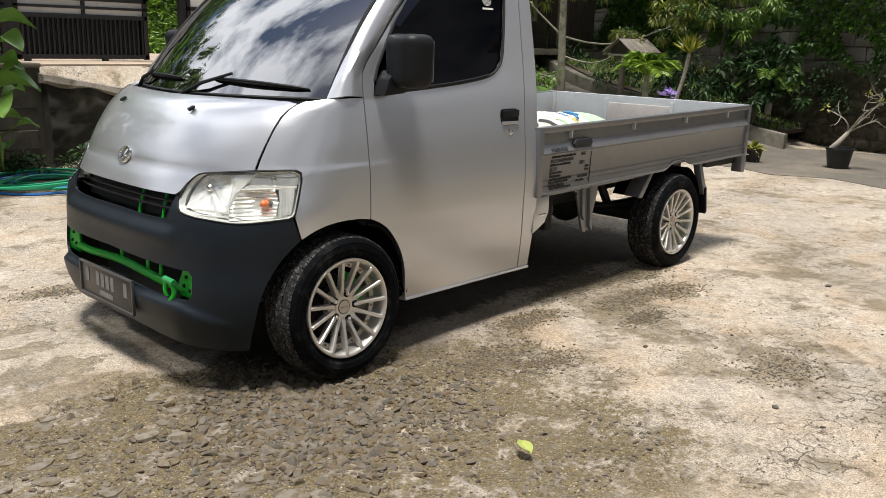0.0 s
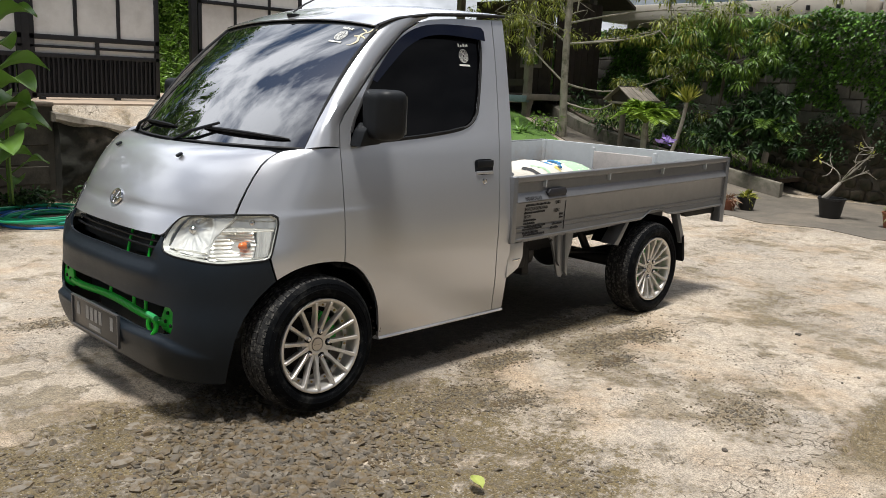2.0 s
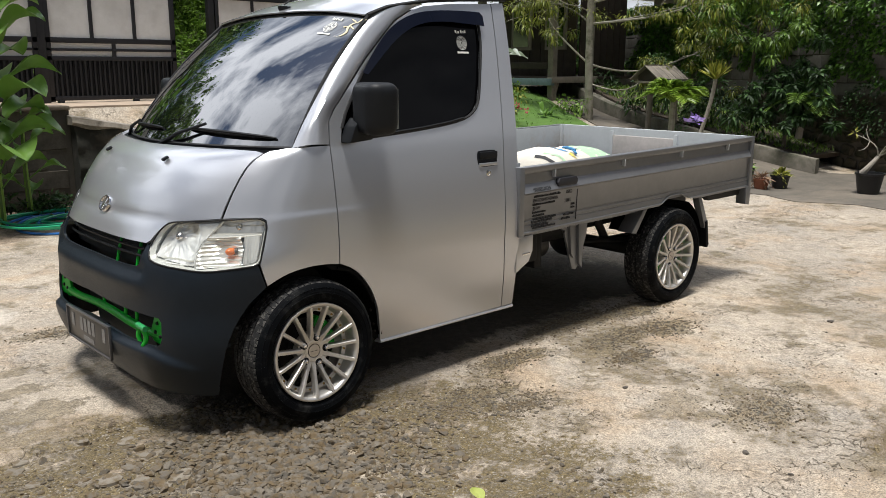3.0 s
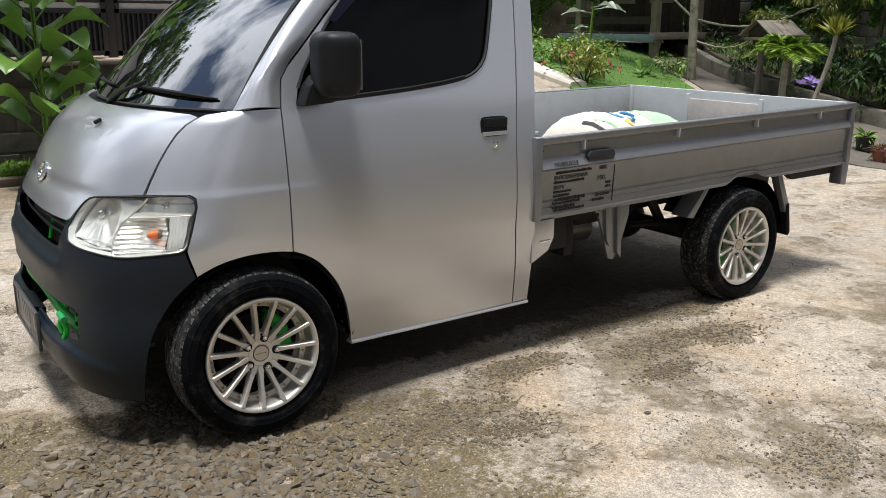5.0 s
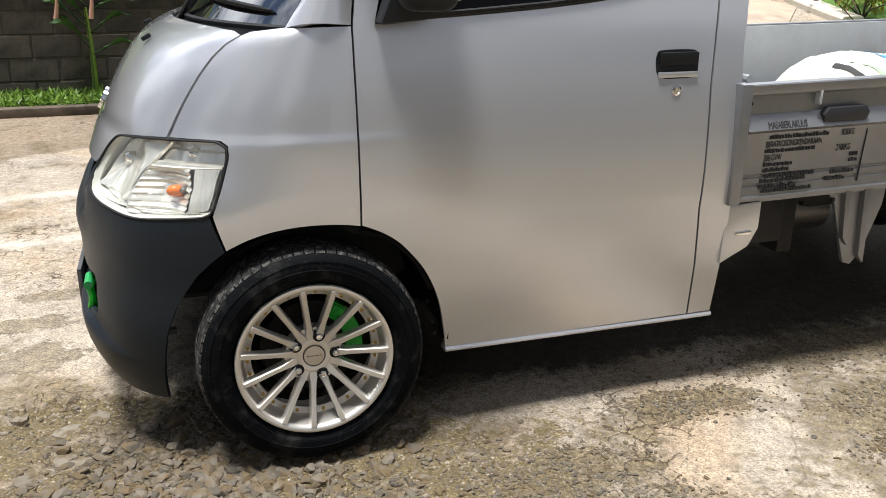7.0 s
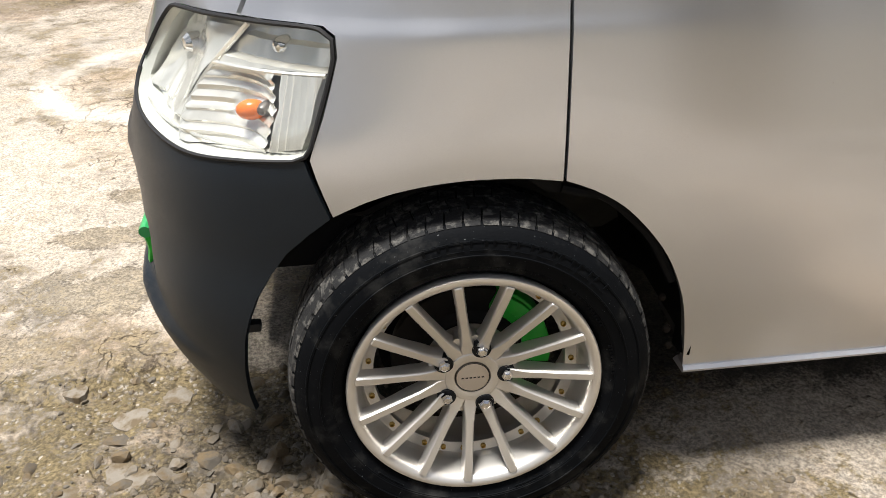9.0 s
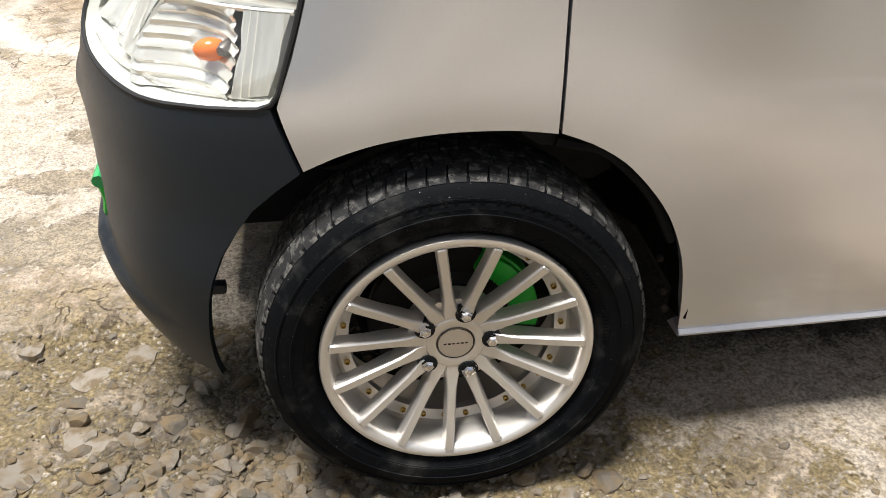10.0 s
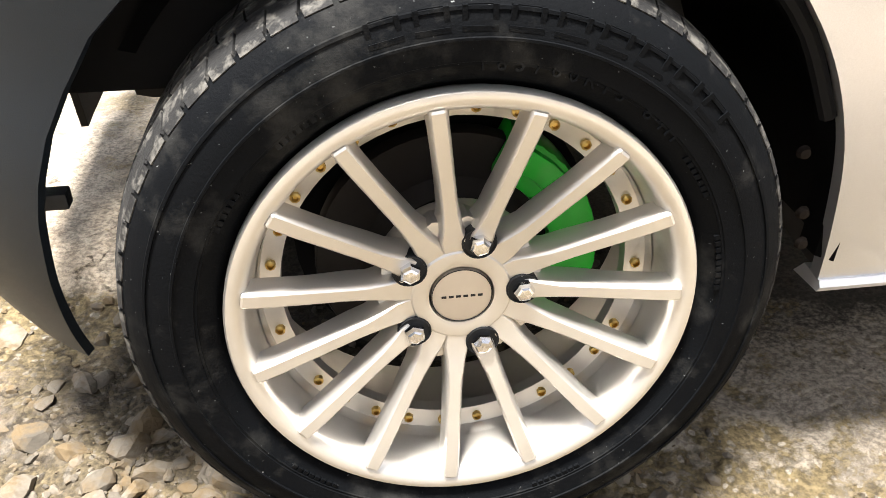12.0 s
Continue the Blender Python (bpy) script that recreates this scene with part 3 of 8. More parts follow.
# one sheet, finest where the camera passes
def spaced(fine_a, fine_b, step, mid_a, mid_b, mid_step):
    a = list(np.arange(mid_a, fine_a, mid_step)) + list(np.arange(fine_a, fine_b, step)) + list(np.arange(fine_b, mid_b, mid_step))
    return [-3000, -800, -200, -60, -25] + a + [mid_b + 6, mid_b + 25, 200, 800, 3000]


gx, gy = spaced(-1.6, 3.2, 0.025, -10, 18, 0.28), spaced(-2.4, 0.9, 0.025, -11, 16, 0.28)
near = [[-1.6 <= x <= 3.2 and -2.4 <= y <= 0.9 for y in gy] for x in gx]
verts, faces = [], []
for i, x in enumerate(gx):
    for j, y in enumerate(gy):
        z = land(x, y) if -20 < x < 24 and -20 < y < 22 else 0.0
        fade = sstep(-1.7, -1.4, x) * (1 - sstep(2.9, 3.2, x)) * sstep(-2.4, -2.1, y) * (1 - sstep(0.75, 0.9, y))
        z += rough_height(x, y) * fade + 0.012 * (1 - fade) if z < 0.01 and abs(x) < 30 and abs(y) < 30 else 0.0
        if (y > 15.5 or x > 17) and z > 0:
            z = min(z, 1.0)
        verts.append((x, y, z))
w = len(gy)
for i in range(len(gx) - 1):
    for j in range(w - 1):
        faces.append((i * w + j, (i + 1) * w + j, (i + 1) * w + j + 1, i * w + j + 1))
gm = bpy.data.meshes.new("ground")
gm.from_pydata(verts, [], faces)
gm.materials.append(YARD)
gm.polygons.foreach_set("use_smooth", [True] * len(gm.polygons))
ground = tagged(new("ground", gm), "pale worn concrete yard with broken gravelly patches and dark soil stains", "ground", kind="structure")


def strip_on_land(name, left, right, lift, material, cuts=8, depth=0.06):
    """A paved strip between two edges, following the land, with a side face all round."""
    L, R = smooth_line(left, 0.25), smooth_line(right, 0.25)
    n = max(len(L), len(R))
    def at(line, t):
        k = t * (len(line) - 1)
        i = min(int(k), len(line) - 2)
        return line[i] + (line[i + 1] - line[i]) * (k - i)
    bm = B()
    rows = []
    for i in range(n):
        a, b = at(L, i / (n - 1)), at(R, i / (n - 1))
        row = []
        for c in range(cuts + 1):
            p = a + (b - a) * c / cuts
            row.append(bm.verts.new((p[0], p[1], land(p[0], p[1]) + lift)))
        rows.append(row)
    for a, b in zip(rows, rows[1:]):
        for i in range(cuts):
            bm.faces.new((a[i], a[i + 1], b[i + 1], b[i]))
    bmesh.ops.recalc_face_normals(bm, faces=bm.faces)
    if sum(f.normal.z for f in bm.faces) < 0:
        bmesh.ops.reverse_faces(bm, faces=bm.faces)
    bmesh.ops.solidify(bm, geom=bm.faces[:], thickness=depth)
    return finish(bm, name, material)


tagged(strip_on_land("driveway", [(7.1, -9, 0), (7.05, -3, 0), (7.32, -2.0, 0), (7.08, -1.2, 0), (7.30, -0.5, 0), (7.12, 0.1, 0), (7.36, 0.7, 0), (7.08, 1.25, 0), (7.30, 1.7, 0), (7.3, 2.2, 0), (7.9, 3.6, 0), (8.7, 5.1, 0), (9.35, 6.2, 0), (9.9, 7.0, 0), (10.6, 8.2, 0)], [(10.25, -9, 0), (10.25, -3, 0), (10.2, 0.8, 0), (9.9, 2.1, 0), (9.7, 2.6, 0), (9.6, 3.6, 0), (9.8, 5.1, 0), (10.1, 6.0, 0), (10.7, 6.9, 0), (11.5, 8.0, 0)], 0.018, DRIVE), "weathered grey-brown concrete drive climbing past the garden", "road", kind="structure")
tagged(strip_on_land("lawn", [(5.0, 3.6, 0), (6.0, 4.6, 0), (6.7, 5.8, 0), (7.0, 7.4, 0), (7.4, 9.5, 0), (7.8, 12.5, 0)], [(7.2, 2.6, 0), (7.7, 3.7, 0), (8.5, 5.1, 0), (9.15, 6.2, 0), (9.7, 7.0, 0), (12.0, 10.5, 0)], 0.03, LAWN), "green garden lawn with weeds", "lawn", kind="structure")
tagged(strip_on_land("paving", [(1.3, 6.5, 0), (2.5, 6.5, 0), (4.0, 6.0, 0), (5.6, 5.2, 0)], [(1.3, 9.5, 0), (3.5, 9.5, 0), (5.6, 8.4, 0), (6.55, 6.2, 0)], 0.02, PAVING), "beige paved ramp below the gate", "paving", kind="structure")
tagged(strip_on_land("planting_bed", [(9.7, 2.35, 0), (9.75, 3.6, 0), (9.95, 5.1, 0), (10.25, 6.0, 0), (10.9, 6.9, 0)], [(10.9, 2.3, 0), (11.2, 3.4, 0), (12.3, 5.1, 0), (12.9, 6.2, 0), (12.9, 7.2, 0)], 0.20, SOIL), "raised bed of dark soil and grass", "planting bed", kind="structure")


def kerb(name, pts, height, width, material, label, lift=0.0):
    bm = B()
    line = smooth_line(pts, 0.3)
    rows = []
    rng = random.Random(len(pts))
    for i, p in enumerate(line):
        d = line[min(i + 1, len(line) - 1)] - line[max(i - 1, 0)]
        s = np.array([-d[1], d[0], 0]) / (np.linalg.norm(d[:2]) + 1e-9) * width / 2
        z = land(p[0], p[1]) + lift
        top = z + height * (1 + 0.06 * rng.uniform(-1, 1))
        rows.append([bm.verts.new(q) for q in ((*(p - s)[:2], z - 0.05), (*(p - s)[:2], top - 0.03), (*(p - s * 0.85)[:2], top), (*(p + s * 0.85)[:2], top), (*(p + s)[:2], top - 0.03), (*(p + s)[:2], z - 0.05))])
    for a, b in zip(rows, rows[1:]):
        for i in range(5):
            bm.faces.new((a[i], a[i + 1], b[i + 1], b[i]))
    bm.faces.new(rows[0])
    bm.faces.new(rows[-1][::-1])
    bmesh.ops.recalc_face_normals(bm, faces=bm.faces)
    return tagged(finish(bm, name, material), label, "kerb", kind="structure")


kerb("kerb_garden", [(9.62, 2.15, 0), (9.56, 2.6, 0), (9.5, 3.6, 0), (9.68, 5.1, 0), (9.98, 6.0, 0), (10.6, 6.95, 0), (11.4, 8.1, 0)], 0.22, 0.16, KERB, "weathered concrete kerb wall along the planting bed")
kerb("kerb_white", [(6.72, 5.5, 0), (6.75, 6.2, 0), (6.9, 7.0, 0), (7.3, 9.0, 0)], 0.09, 0.28, WHITEKERB, "whitewashed kerb beside the lawn")
kerb("kerb_bed", [(8.0, 2.95, 0), (8.4, 3.3, 0), (9.0, 3.9, 0)], 0.14, 0.2, WHITEKERB, "pale stone edging by the palm")

# retaining wall of blocks below the terrace, with a red ledge
wall_blocks = tagged(finish((lambda bm: (box(bm, -7.5, 1.25, 6.215, 6.5, 0, 1.0), bm)[1])(B()), "wall_retaining", MORTAR, smooth=0), "stained concrete block retaining wall with mossy joints", "wall", kind="structure")
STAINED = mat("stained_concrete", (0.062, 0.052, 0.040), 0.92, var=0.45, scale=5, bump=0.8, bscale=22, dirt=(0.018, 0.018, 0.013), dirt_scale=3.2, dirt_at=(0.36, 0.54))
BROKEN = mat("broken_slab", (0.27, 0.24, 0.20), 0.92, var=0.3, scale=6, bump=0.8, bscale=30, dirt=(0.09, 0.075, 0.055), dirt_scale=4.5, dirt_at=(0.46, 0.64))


def ragged_wall(x0, x1, y_of, top_of, z0, depth, amp, seed, step=0.04):
    """Eroded wall with an uneven face and a ragged top."""
    bm = B()
    n, m = int((x1 - x0) / step), 22
    rows = []
    for i in range(n + 1):
        x = x0 + (x1 - x0) * i / n
        top = top_of(x) + 0.05 * noise.noise(Vector((x * 5, seed, 0))) + 0.03 * noise.noise(Vector((x * 14, seed, 3)))
        row = []
        for j in range(m + 1):
            z = z0 + (top - z0) * j / m
            off = amp * noise.fractal(Vector((x * 4, z * 4, seed)), 0.8, 2.0, 5) + amp * 0.9 * (j / m) ** 6
            row.append(bm.verts.new((x, y_of(x) + off, z)))
        row.append(bm.verts.new((x, y_of(x) + depth, top + 0.005)))
        row.append(bm.verts.new((x, y_of(x) + depth, z0)))
        rows.append(row)
    for a, b in zip(rows, rows[1:]):
        for j in range(len(a) - 1):
            bm.faces.new((a[j], b[j], b[j + 1], a[j + 1]))
    bm.faces.new(rows[0][::-1])
    bm.faces.new(rows[-1])
    bmesh.ops.recalc_face_normals(bm, faces=bm.faces)
    return bm


ramp_top = lambda x: float(np.interp(x, (1.25, 1.75, 2.5, 3.2), (0.90, 0.80, 0.66, 0.58)))
ramp_face = lambda x: 6.05 - 0.15 * max(0, x - 1.25)
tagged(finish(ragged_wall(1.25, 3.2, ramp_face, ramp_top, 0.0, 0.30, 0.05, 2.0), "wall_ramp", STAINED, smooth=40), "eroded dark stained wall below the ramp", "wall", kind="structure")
bm = B()
rows = []
for i in range(50):
    x = 1.22 + 2.0 * i / 49
    y = ramp_face(x) - 0.015 + 0.05 * noise.fractal(Vector((x * 6, 2, 0)), 0.8, 2.0, 4)
    z = ramp_top(x)
    t = 0.045 + 0.05 * noise.noise(Vector((x * 3.3, 7, 0)))
    rows.append([bm.verts.new(q) for q in ((x, y + 0.03, z - max(0.012, t)), (x, y, z - max(0.012, t) * 0.4), (x, y + 0.015, z + 0.035), (x, y + 0.16, z + 0.05 + 0.012 * noise.noise(Vector((x * 9, 1, 0)))), (x, y + 0.5, z + 0.055), (x, y + 0.5, z - 0.06))])
for a, b in zip(rows, rows[1:]):
    for j in range(5):
        bm.faces.new((a[j], b[j], b[j + 1], a[j + 1]))
bm.faces.new(rows[0][::-1])
bm.faces.new(rows[-1])
bmesh.ops.recalc_face_normals(bm, faces=bm.faces)
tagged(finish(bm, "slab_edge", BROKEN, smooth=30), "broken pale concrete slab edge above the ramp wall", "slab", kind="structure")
bm = B()
box(bm, -7.5, 1.25, 6.17, 6.52, 1.0, 1.045, 0.012)
tagged(finish(bm, "ledge", REDLEDGE), "worn stained concrete ledge on the block wall", "ledge", kind="structure")

# garden wall: rubble below, blocks above, in straight lengths
GARDEN_WALL = [(10.35, -10.0), (10.35, 1.2), (10.75, 2.6), (11.6, 3.9), (13.0, 6.2), (13.3, 9.5), (11.8, 12.6), (7.5, 15.0), (3.0, 16.5)]
bm = B()
for (x0, y0), (x1, y1) in zip(GARDEN_WALL, GARDEN_WALL[1:]):
    d = Vector((x1 - x0, y1 - y0, 0)).normalized()
    nrm = Vector((d.y, -d.x, 0))
    for lo, hi, off in ((0, 1.05, 0.05), (1.0, 2.45, 0.12)):
        vs = []
        for zz in (lo, hi):
            for q, s in (((x0, y0), off), ((x1, y1), off), ((x1, y1), 0.45), ((x0, y0), 0.45)):
                vs.append(bm.verts.new((q[0] + nrm.x * s, q[1] + nrm.y * s, zz)))
        for f in ((0, 1, 2, 3), (4, 7, 6, 5), (0, 4, 5, 1), (1, 5, 6, 2), (2, 6, 7, 3), (3, 7, 4, 0)):
            bm.faces.new([vs[i] for i in f])
bmesh.ops.recalc_face_normals(bm, faces=bm.faces)
wall_garden = tagged(finish(bm, "wall_garden", mat("garden_mortar", (0.135, 0.118, 0.092), 0.95, var=0.35, scale=3, bump=0.7, bscale=30, dirt=(0.05, 0.045, 0.03), dirt_scale=1.6, dirt_at=(0.45, 0.65)), smooth=0), "garden wall of rubble stone below grey blocks, hung with ivy", "wall", kind="structure")

# grass verge and its kerb below the block wall
bm = B()
box(bm, -7.5, 0.35, 5.60, 6.22, 0.0, 0.07)
tagged(finish(bm, "verge", LAWN, smooth=0), "low green verge at the foot of the block wall", "verge", kind="structure")
bm = B()
box(bm, -7.5, 0.30, 5.48, 5.61, 0.0, 0.085, 0.012)
tagged(finish(bm, "kerb_verge", mat("mossy_kerb", (0.11, 0.085, 0.062), 0.95, var=0.4, scale=5, bump=0.6, bscale=40, dirt=(0.03, 0.028, 0.02), dirt_scale=3, dirt_at=(0.45, 0.65))), "dark mossy kerb stones", "kerb", kind="structure")

# unseen plain walls added behind the camera to close the place and darken reflections
bm = B()
box(bm, 1.6, 13, -7.4, -7.0, 0, 2.2)
tagged(finish(bm, "wall_south", RENDER_WALL, smooth=0), "plain rendered wall, added out of view to darken the door's reflections", "wall", kind="structure")
bm = B()
box(bm, -12, 1.6, -9.4, -9.0, 0, 2.2)
tagged(finish(bm, "wall_yard", RENDER_WALL, smooth=0), "plain rendered wall, added out of view to close the yard", "wall", kind="structure")
bm = B()
box(bm, -12.4, -12.0, -9, 9, 0, 2.2)
tagged(finish(bm, "wall_west", RENDER_WALL, smooth=0), "plain rendered wall, added out of view to close the yard", "wall", kind="structure")


# ---- the pickup truck ----
def s_of_x(x, z):
    if x >= 0.06:
        return x + 0.94
    lo, hi = 0.0, 1.0
    for _ in range(30):
        m = (lo + hi) / 2
        lo, hi = (m, hi) if skin(m, z)[0] < x else (lo, m)
    return lo


def on_side(pts):
    return [(s_of_x(x, z), z) for x, z in pts]


def bumper_place(u, z):
    s = abs(u)
    p = skin(s, z)
    e = 1e-3
    a, b = skin(s + e, z) - p, skin(s, z + e) - p
    n = np.cross(b, a)
    n /= np.linalg.norm(n) + 1e-12
    fade = min(1, max(0, (0.60 - s) / 0.20))
    lip = 0.028 / (1 + math.exp((z - 0.352 + 0.36 * max(0, s - 0.40)) / 0.004)) * fade
    roll = -0.012 * math.exp(-((z - 0.655) / 0.03) ** 2) * (s < 0.36) + 0.010 * math.exp(-((z - 0.60) / 0.035) ** 2) * min(1, max(0, (0.40 - s) / 0.05))
    p = p + n * (lip + roll) * (1 if n[0] < 0 or n[1] < 0 else -1)
    return np.array([p[0], p[1] if u >= 0 else 2 * YC - p[1], p[2]])


def hood_place(u, z):
    s = abs(u)
    p = skin(s, z)
    dip = 0.007 * math.exp(-((z - 0.845) / 0.018) ** 2) * min(1, max(0, (0.62 - s) / 0.2))
    p = p + np.array([dip, 0, 0])
    return np.array([p[0], p[1] if u >= 0 else 2 * YC - p[1], p[2]])


def both(poly):
    """A half outline that begins and ends on the centre line, and its mirror."""
    return [poly, [(-a, b) for a, b in poly][::-1]]


truck = thing("pickup_truck", "silver flatbed pickup truck with dark grey plastic bumper, parked on concrete", "truck")

# cab panels
ARCH = [(0.131, 0.643), (0.08, 0.651), (0.031, 0.654), (-0.018, 0.654), (-0.07, 0.649), (-0.114, 0.640), (-0.16, 0.624), (-0.200, 0.604)]
ARCH_REAR = [(0.372, 0.250), (0.365, 0.31), (0.350, 0.389), (0.331, 0.446), (0.306, 0.497), (0.272, 0.545), (0.228, 0.592), (0.180, 0.624), (0.136, 0.643)]
ARCH, ARCH_REAR = ([tuple(float(c) for c in q) for q in smooth_line(line, 0.016)] for line in (ARCH, ARCH_REAR))
DOOR_REAR = [(1.148, 0.255), (1.140, 0.425), (1.123, 0.60), (1.129, 0.947), (1.144, 1.10), (1.168, 1.276)]
DOOR_UP = [(0.136, 1.127), (0.150, 1.221), (0.184, 1.266), (0.232, 1.312), (0.384, 1.464), (0.540, 1.597), (0.590, 1.634), (0.637, 1.657), (0.700, 1.687), (0.767, 1.705), (0.918, 1.722), (1.212, 1.738)]
WIN_LOW = [(0.190, 1.138), (0.317, 1.146), (0.480, 1.156), (0.643, 1.168), (0.800, 1.184), (0.900, 1.201), (0.965, 1.228), (1.011, 1.274)]
WIN_UP = [(0.190, 1.138), (0.205, 1.19), (0.231, 1.243), (0.354, 1.410), (0.440, 1.490), (0.529, 1.563), (0.600, 1.607), (0.680, 1.636), (0.780, 1.653), (0.904, 1.662), (1.080, 1.664), (1.098, 1.648), (1.092, 1.546), (1.045, 1.369), (1.011, 1.274)]
door_polys = [on_side(ARCH_REAR + [(0.136, 1.127)] + WIN_LOW + DOOR_REAR[::-1]), on_side(DOOR_UP + [(1.192, 1.495), (1.168, 1.276)] + WIN_UP[::-1])]
window_poly = on_side(WIN_LOW[1:-1] + WIN_UP[::-1])
fender_poly = on_side(ARCH) + [(0.769, 0.692), (0.781, 0.75), (0.793, 0.83), (0.789, 0.857), (0.772, 0.868), (0.735, 0.869), (0.644, 0.866), (0.655, 0.905), (0.675, 0.962), (0.696, 1.010), (0.720, 1.053), (0.744, 1.080), (0.780, 1.104), (0.800, 1.1125), (0.895, 1.124)] + on_side([(0.06, 1.126), (0.131, 1.127)])
hood_poly = [(0, 0.757), (0.25, 0.757), (0.355, 0.758), (0.372, 0.768), (0.395, 0.803), (0.428, 0.840), (0.48, 0.849), (0.54, 0.856), (0.634, 0.865), (0.646, 0.905), (0.667, 0.962), (0.688, 1.010), (0.712, 1.055), (0.737, 1.082), (0.772, 1.105), (0.735, 1.1115), (0.62, 1.1135), (0.5, 1.1135), (0.30, 1.112), (0.14, 1.1105), (0, 1.109)]
light_poly = [(0.381, 0.750), (0.402, 0.803), (0.436, 0.837), (0.48, 0.846), (0.54, 0.852), (0.634, 0.860), (0.735, 0.865), (0.768, 0.863), (0.785, 0.852), (0.788, 0.828), (0.776, 0.75), (0.763, 0.696), (0.715, 0.686), (0.672, 0.682), (0.60, 0.676), (0.515, 0.683), (0.44, 0.690), (0.395, 0.702), (0.383, 0.718)]
bumper_half = [(0, 0.664), (0.12, 0.663), (0.25, 0.663), (0.318, 0.667), (0.336, 0.678), (0.352, 0.720), (0.364, 0.754), (0.376, 0.752), (0.378, 0.718), (0.390, 0.698), (0.438, 0.686), (0.515, 0.679), (0.60, 0.672), (0.672, 0.678), (0.715, 0.682), (0.762, 0.690)] + on_side([(-0.205, 0.600), (-0.238, 0.573), (-0.275, 0.537), (-0.306, 0.492), (-0.331, 0.45), (-0.350, 0.405), (-0.363, 0.36), (-0.370, 0.315), (-0.376, 0.25), (-0.374, 0.170)]) + [(0.60, 0.166), (0.50, 0.174), (0.39, 0.190), (0.2, 0.205), (0, 0.207), (0, 0.372), (0.10, 0.372), (0.30, 0.366), (0.425, 0.366), (0.443, 0.375), (0.452, 0.40), (0.452, 0.465), (0.440, 0.482), (0.31, 0.487), (0.125, 0.49), (0, 0.494)]

part("front_bumper", panel(both(bumper_half), bumper_place, 0.022, 0.016, 0.010, more_v=[0.26 + 0.006 * k for k in range(18)]), BUMPER, truck, "dark grey moulded plastic front bumper")
part("hood", panel(both(hood_poly), hood_place, 0.03, 0.016, 0.010), PAINT, truck)
doors = []
for flip in (False, True):
    part("front_fender", panel([fender_poly], skin, 0.025, 0.022, 0.014, flip, more_v=[0.845 + 0.005 * k for k in range(10)]), PAINT, truck)
    door = part("door", panel(door_polys, skin, 0.05, 0.03, 0.016, flip, more_v=[0.845 + 0.005 * k for k in range(10)]), PAINT, truck)
    doors.append(door)
    part("door_window", panel([window_poly], skin, 0.08, 0.06, 0.004, flip, lift=-0.008), SIDEGLASS, door, "black tinted side window")

    def flipped(bm):
        if flip:
            for v in bm.verts:
                v.co.y = 2 * YC - v.co.y
            bmesh.ops.reverse_faces(bm, faces=bm.faces)
        return bm

    # window seal, belt strip and rain guard
    bm = B()
    tube(bm, [skin(s, z) + (0, -0.001, 0) for s, z in smooth_line(on_side(WIN_LOW[:-1] + WIN_UP[::-1][:-1]), 0.03, True)], 0.007, 6, False)
    part("window_seal", flipped(bm), DARKTRIM, door)
    bm = B()
    tube(bm, [skin(s, z) + (0, -0.006, 0) for s, z in on_side([(0.30, 1.151), (0.48, 1.163), (0.643, 1.175), (0.80, 1.192), (0.90, 1.208)])], 0.005, 6)
    part("belt_strip", flipped(bm), BLACK, door)
    guard = smooth_line([(0.345, 1.415), (0.45, 1.532), (0.55, 1.613), (0.68, 1.668), (0.85, 1.690), (1.10, 1.692), (1.118, 1.675)], 0.04) + smooth_line([(1.118, 1.628), (1.07, 1.632), (0.85, 1.640), (0.70, 1.622), (0.58, 1.570), (0.48, 1.497), (0.37, 1.405)], 0.04)
    part("rain_guard", panel([on_side([tuple(q) for q in guard])], lambda u, v: skin(u, v) + (0, -0.018 - 0.010 * math.sin(3.1 * (u - 1.2)), 0), 0.05, 0.03, 0.003, flip), mat("rain_guard_plastic", (0.004, 0.006, 0.016), 0.06, 0, 0.22) if not flip else bpy.data.materials["rain_guard_plastic"], door, "smoked plastic rain guard over the window")
    # door pull and key lock
    pocket = smooth_line([(0.958, 1.030), (0.964, 1.046), (0.985, 1.051), (1.062, 1.051), (1.084, 1.046), (1.090, 1.030), (1.088, 0.995), (1.082, 0.981), (1.062, 0.976), (0.985, 0.975), (0.966, 0.980), (0.959, 0.995)], 0.01, True)
    part("handle_pocket", panel([on_side([tuple(q) for q in pocket])], skin, 0.03, 0.02, 0.004, flip, lift=0.0012), BLACK, door, "black recessed door handle")
    bm = B()
    box(bm, 0.966, 1.084, 0.002, 0.010, 1.012, 1.046, 0.004)
    part("handle_pull", flipped(bm), BLACK, door)
    bm = B()
    box(bm, 0.963, 1.086, 0.0015, 0.011, 0.978, 0.994, 0.004)
    part("handle_lip", flipped(bm), PAINT, door)
    bm = B()
    lathe(bm, [(0.0001, -0.004), (0.006, -0.004), (0.007, -0.002), (0.009, -0.005), (0.014, -0.004), (0.016, 0.004)], 20)
    bmesh.ops.translate(bm, verts=bm.verts, vec=(1.0215, 0.003, 0.944))
    part("key_lock", flipped(bm), CHROME, door)
    # pillar behind the door
    rear = on_side([(1.154, 0.255), (1.146, 0.425), (1.129, 0.60), (1.135, 0.947), (1.150, 1.10), (1.174, 1.276), (1.198, 1.495), (1.218, 1.738), (1.300, 1.745), (1.284, 1.50), (1.262, 1.25), (1.236, 1.05), (1.232, 0.90), (1.232, 0.255)])
    part("rear_pillar", panel([rear], skin, 0.05, 0.04, 0.02, flip), PAINT, truck)
    # windscreen pillar
    bm = B()
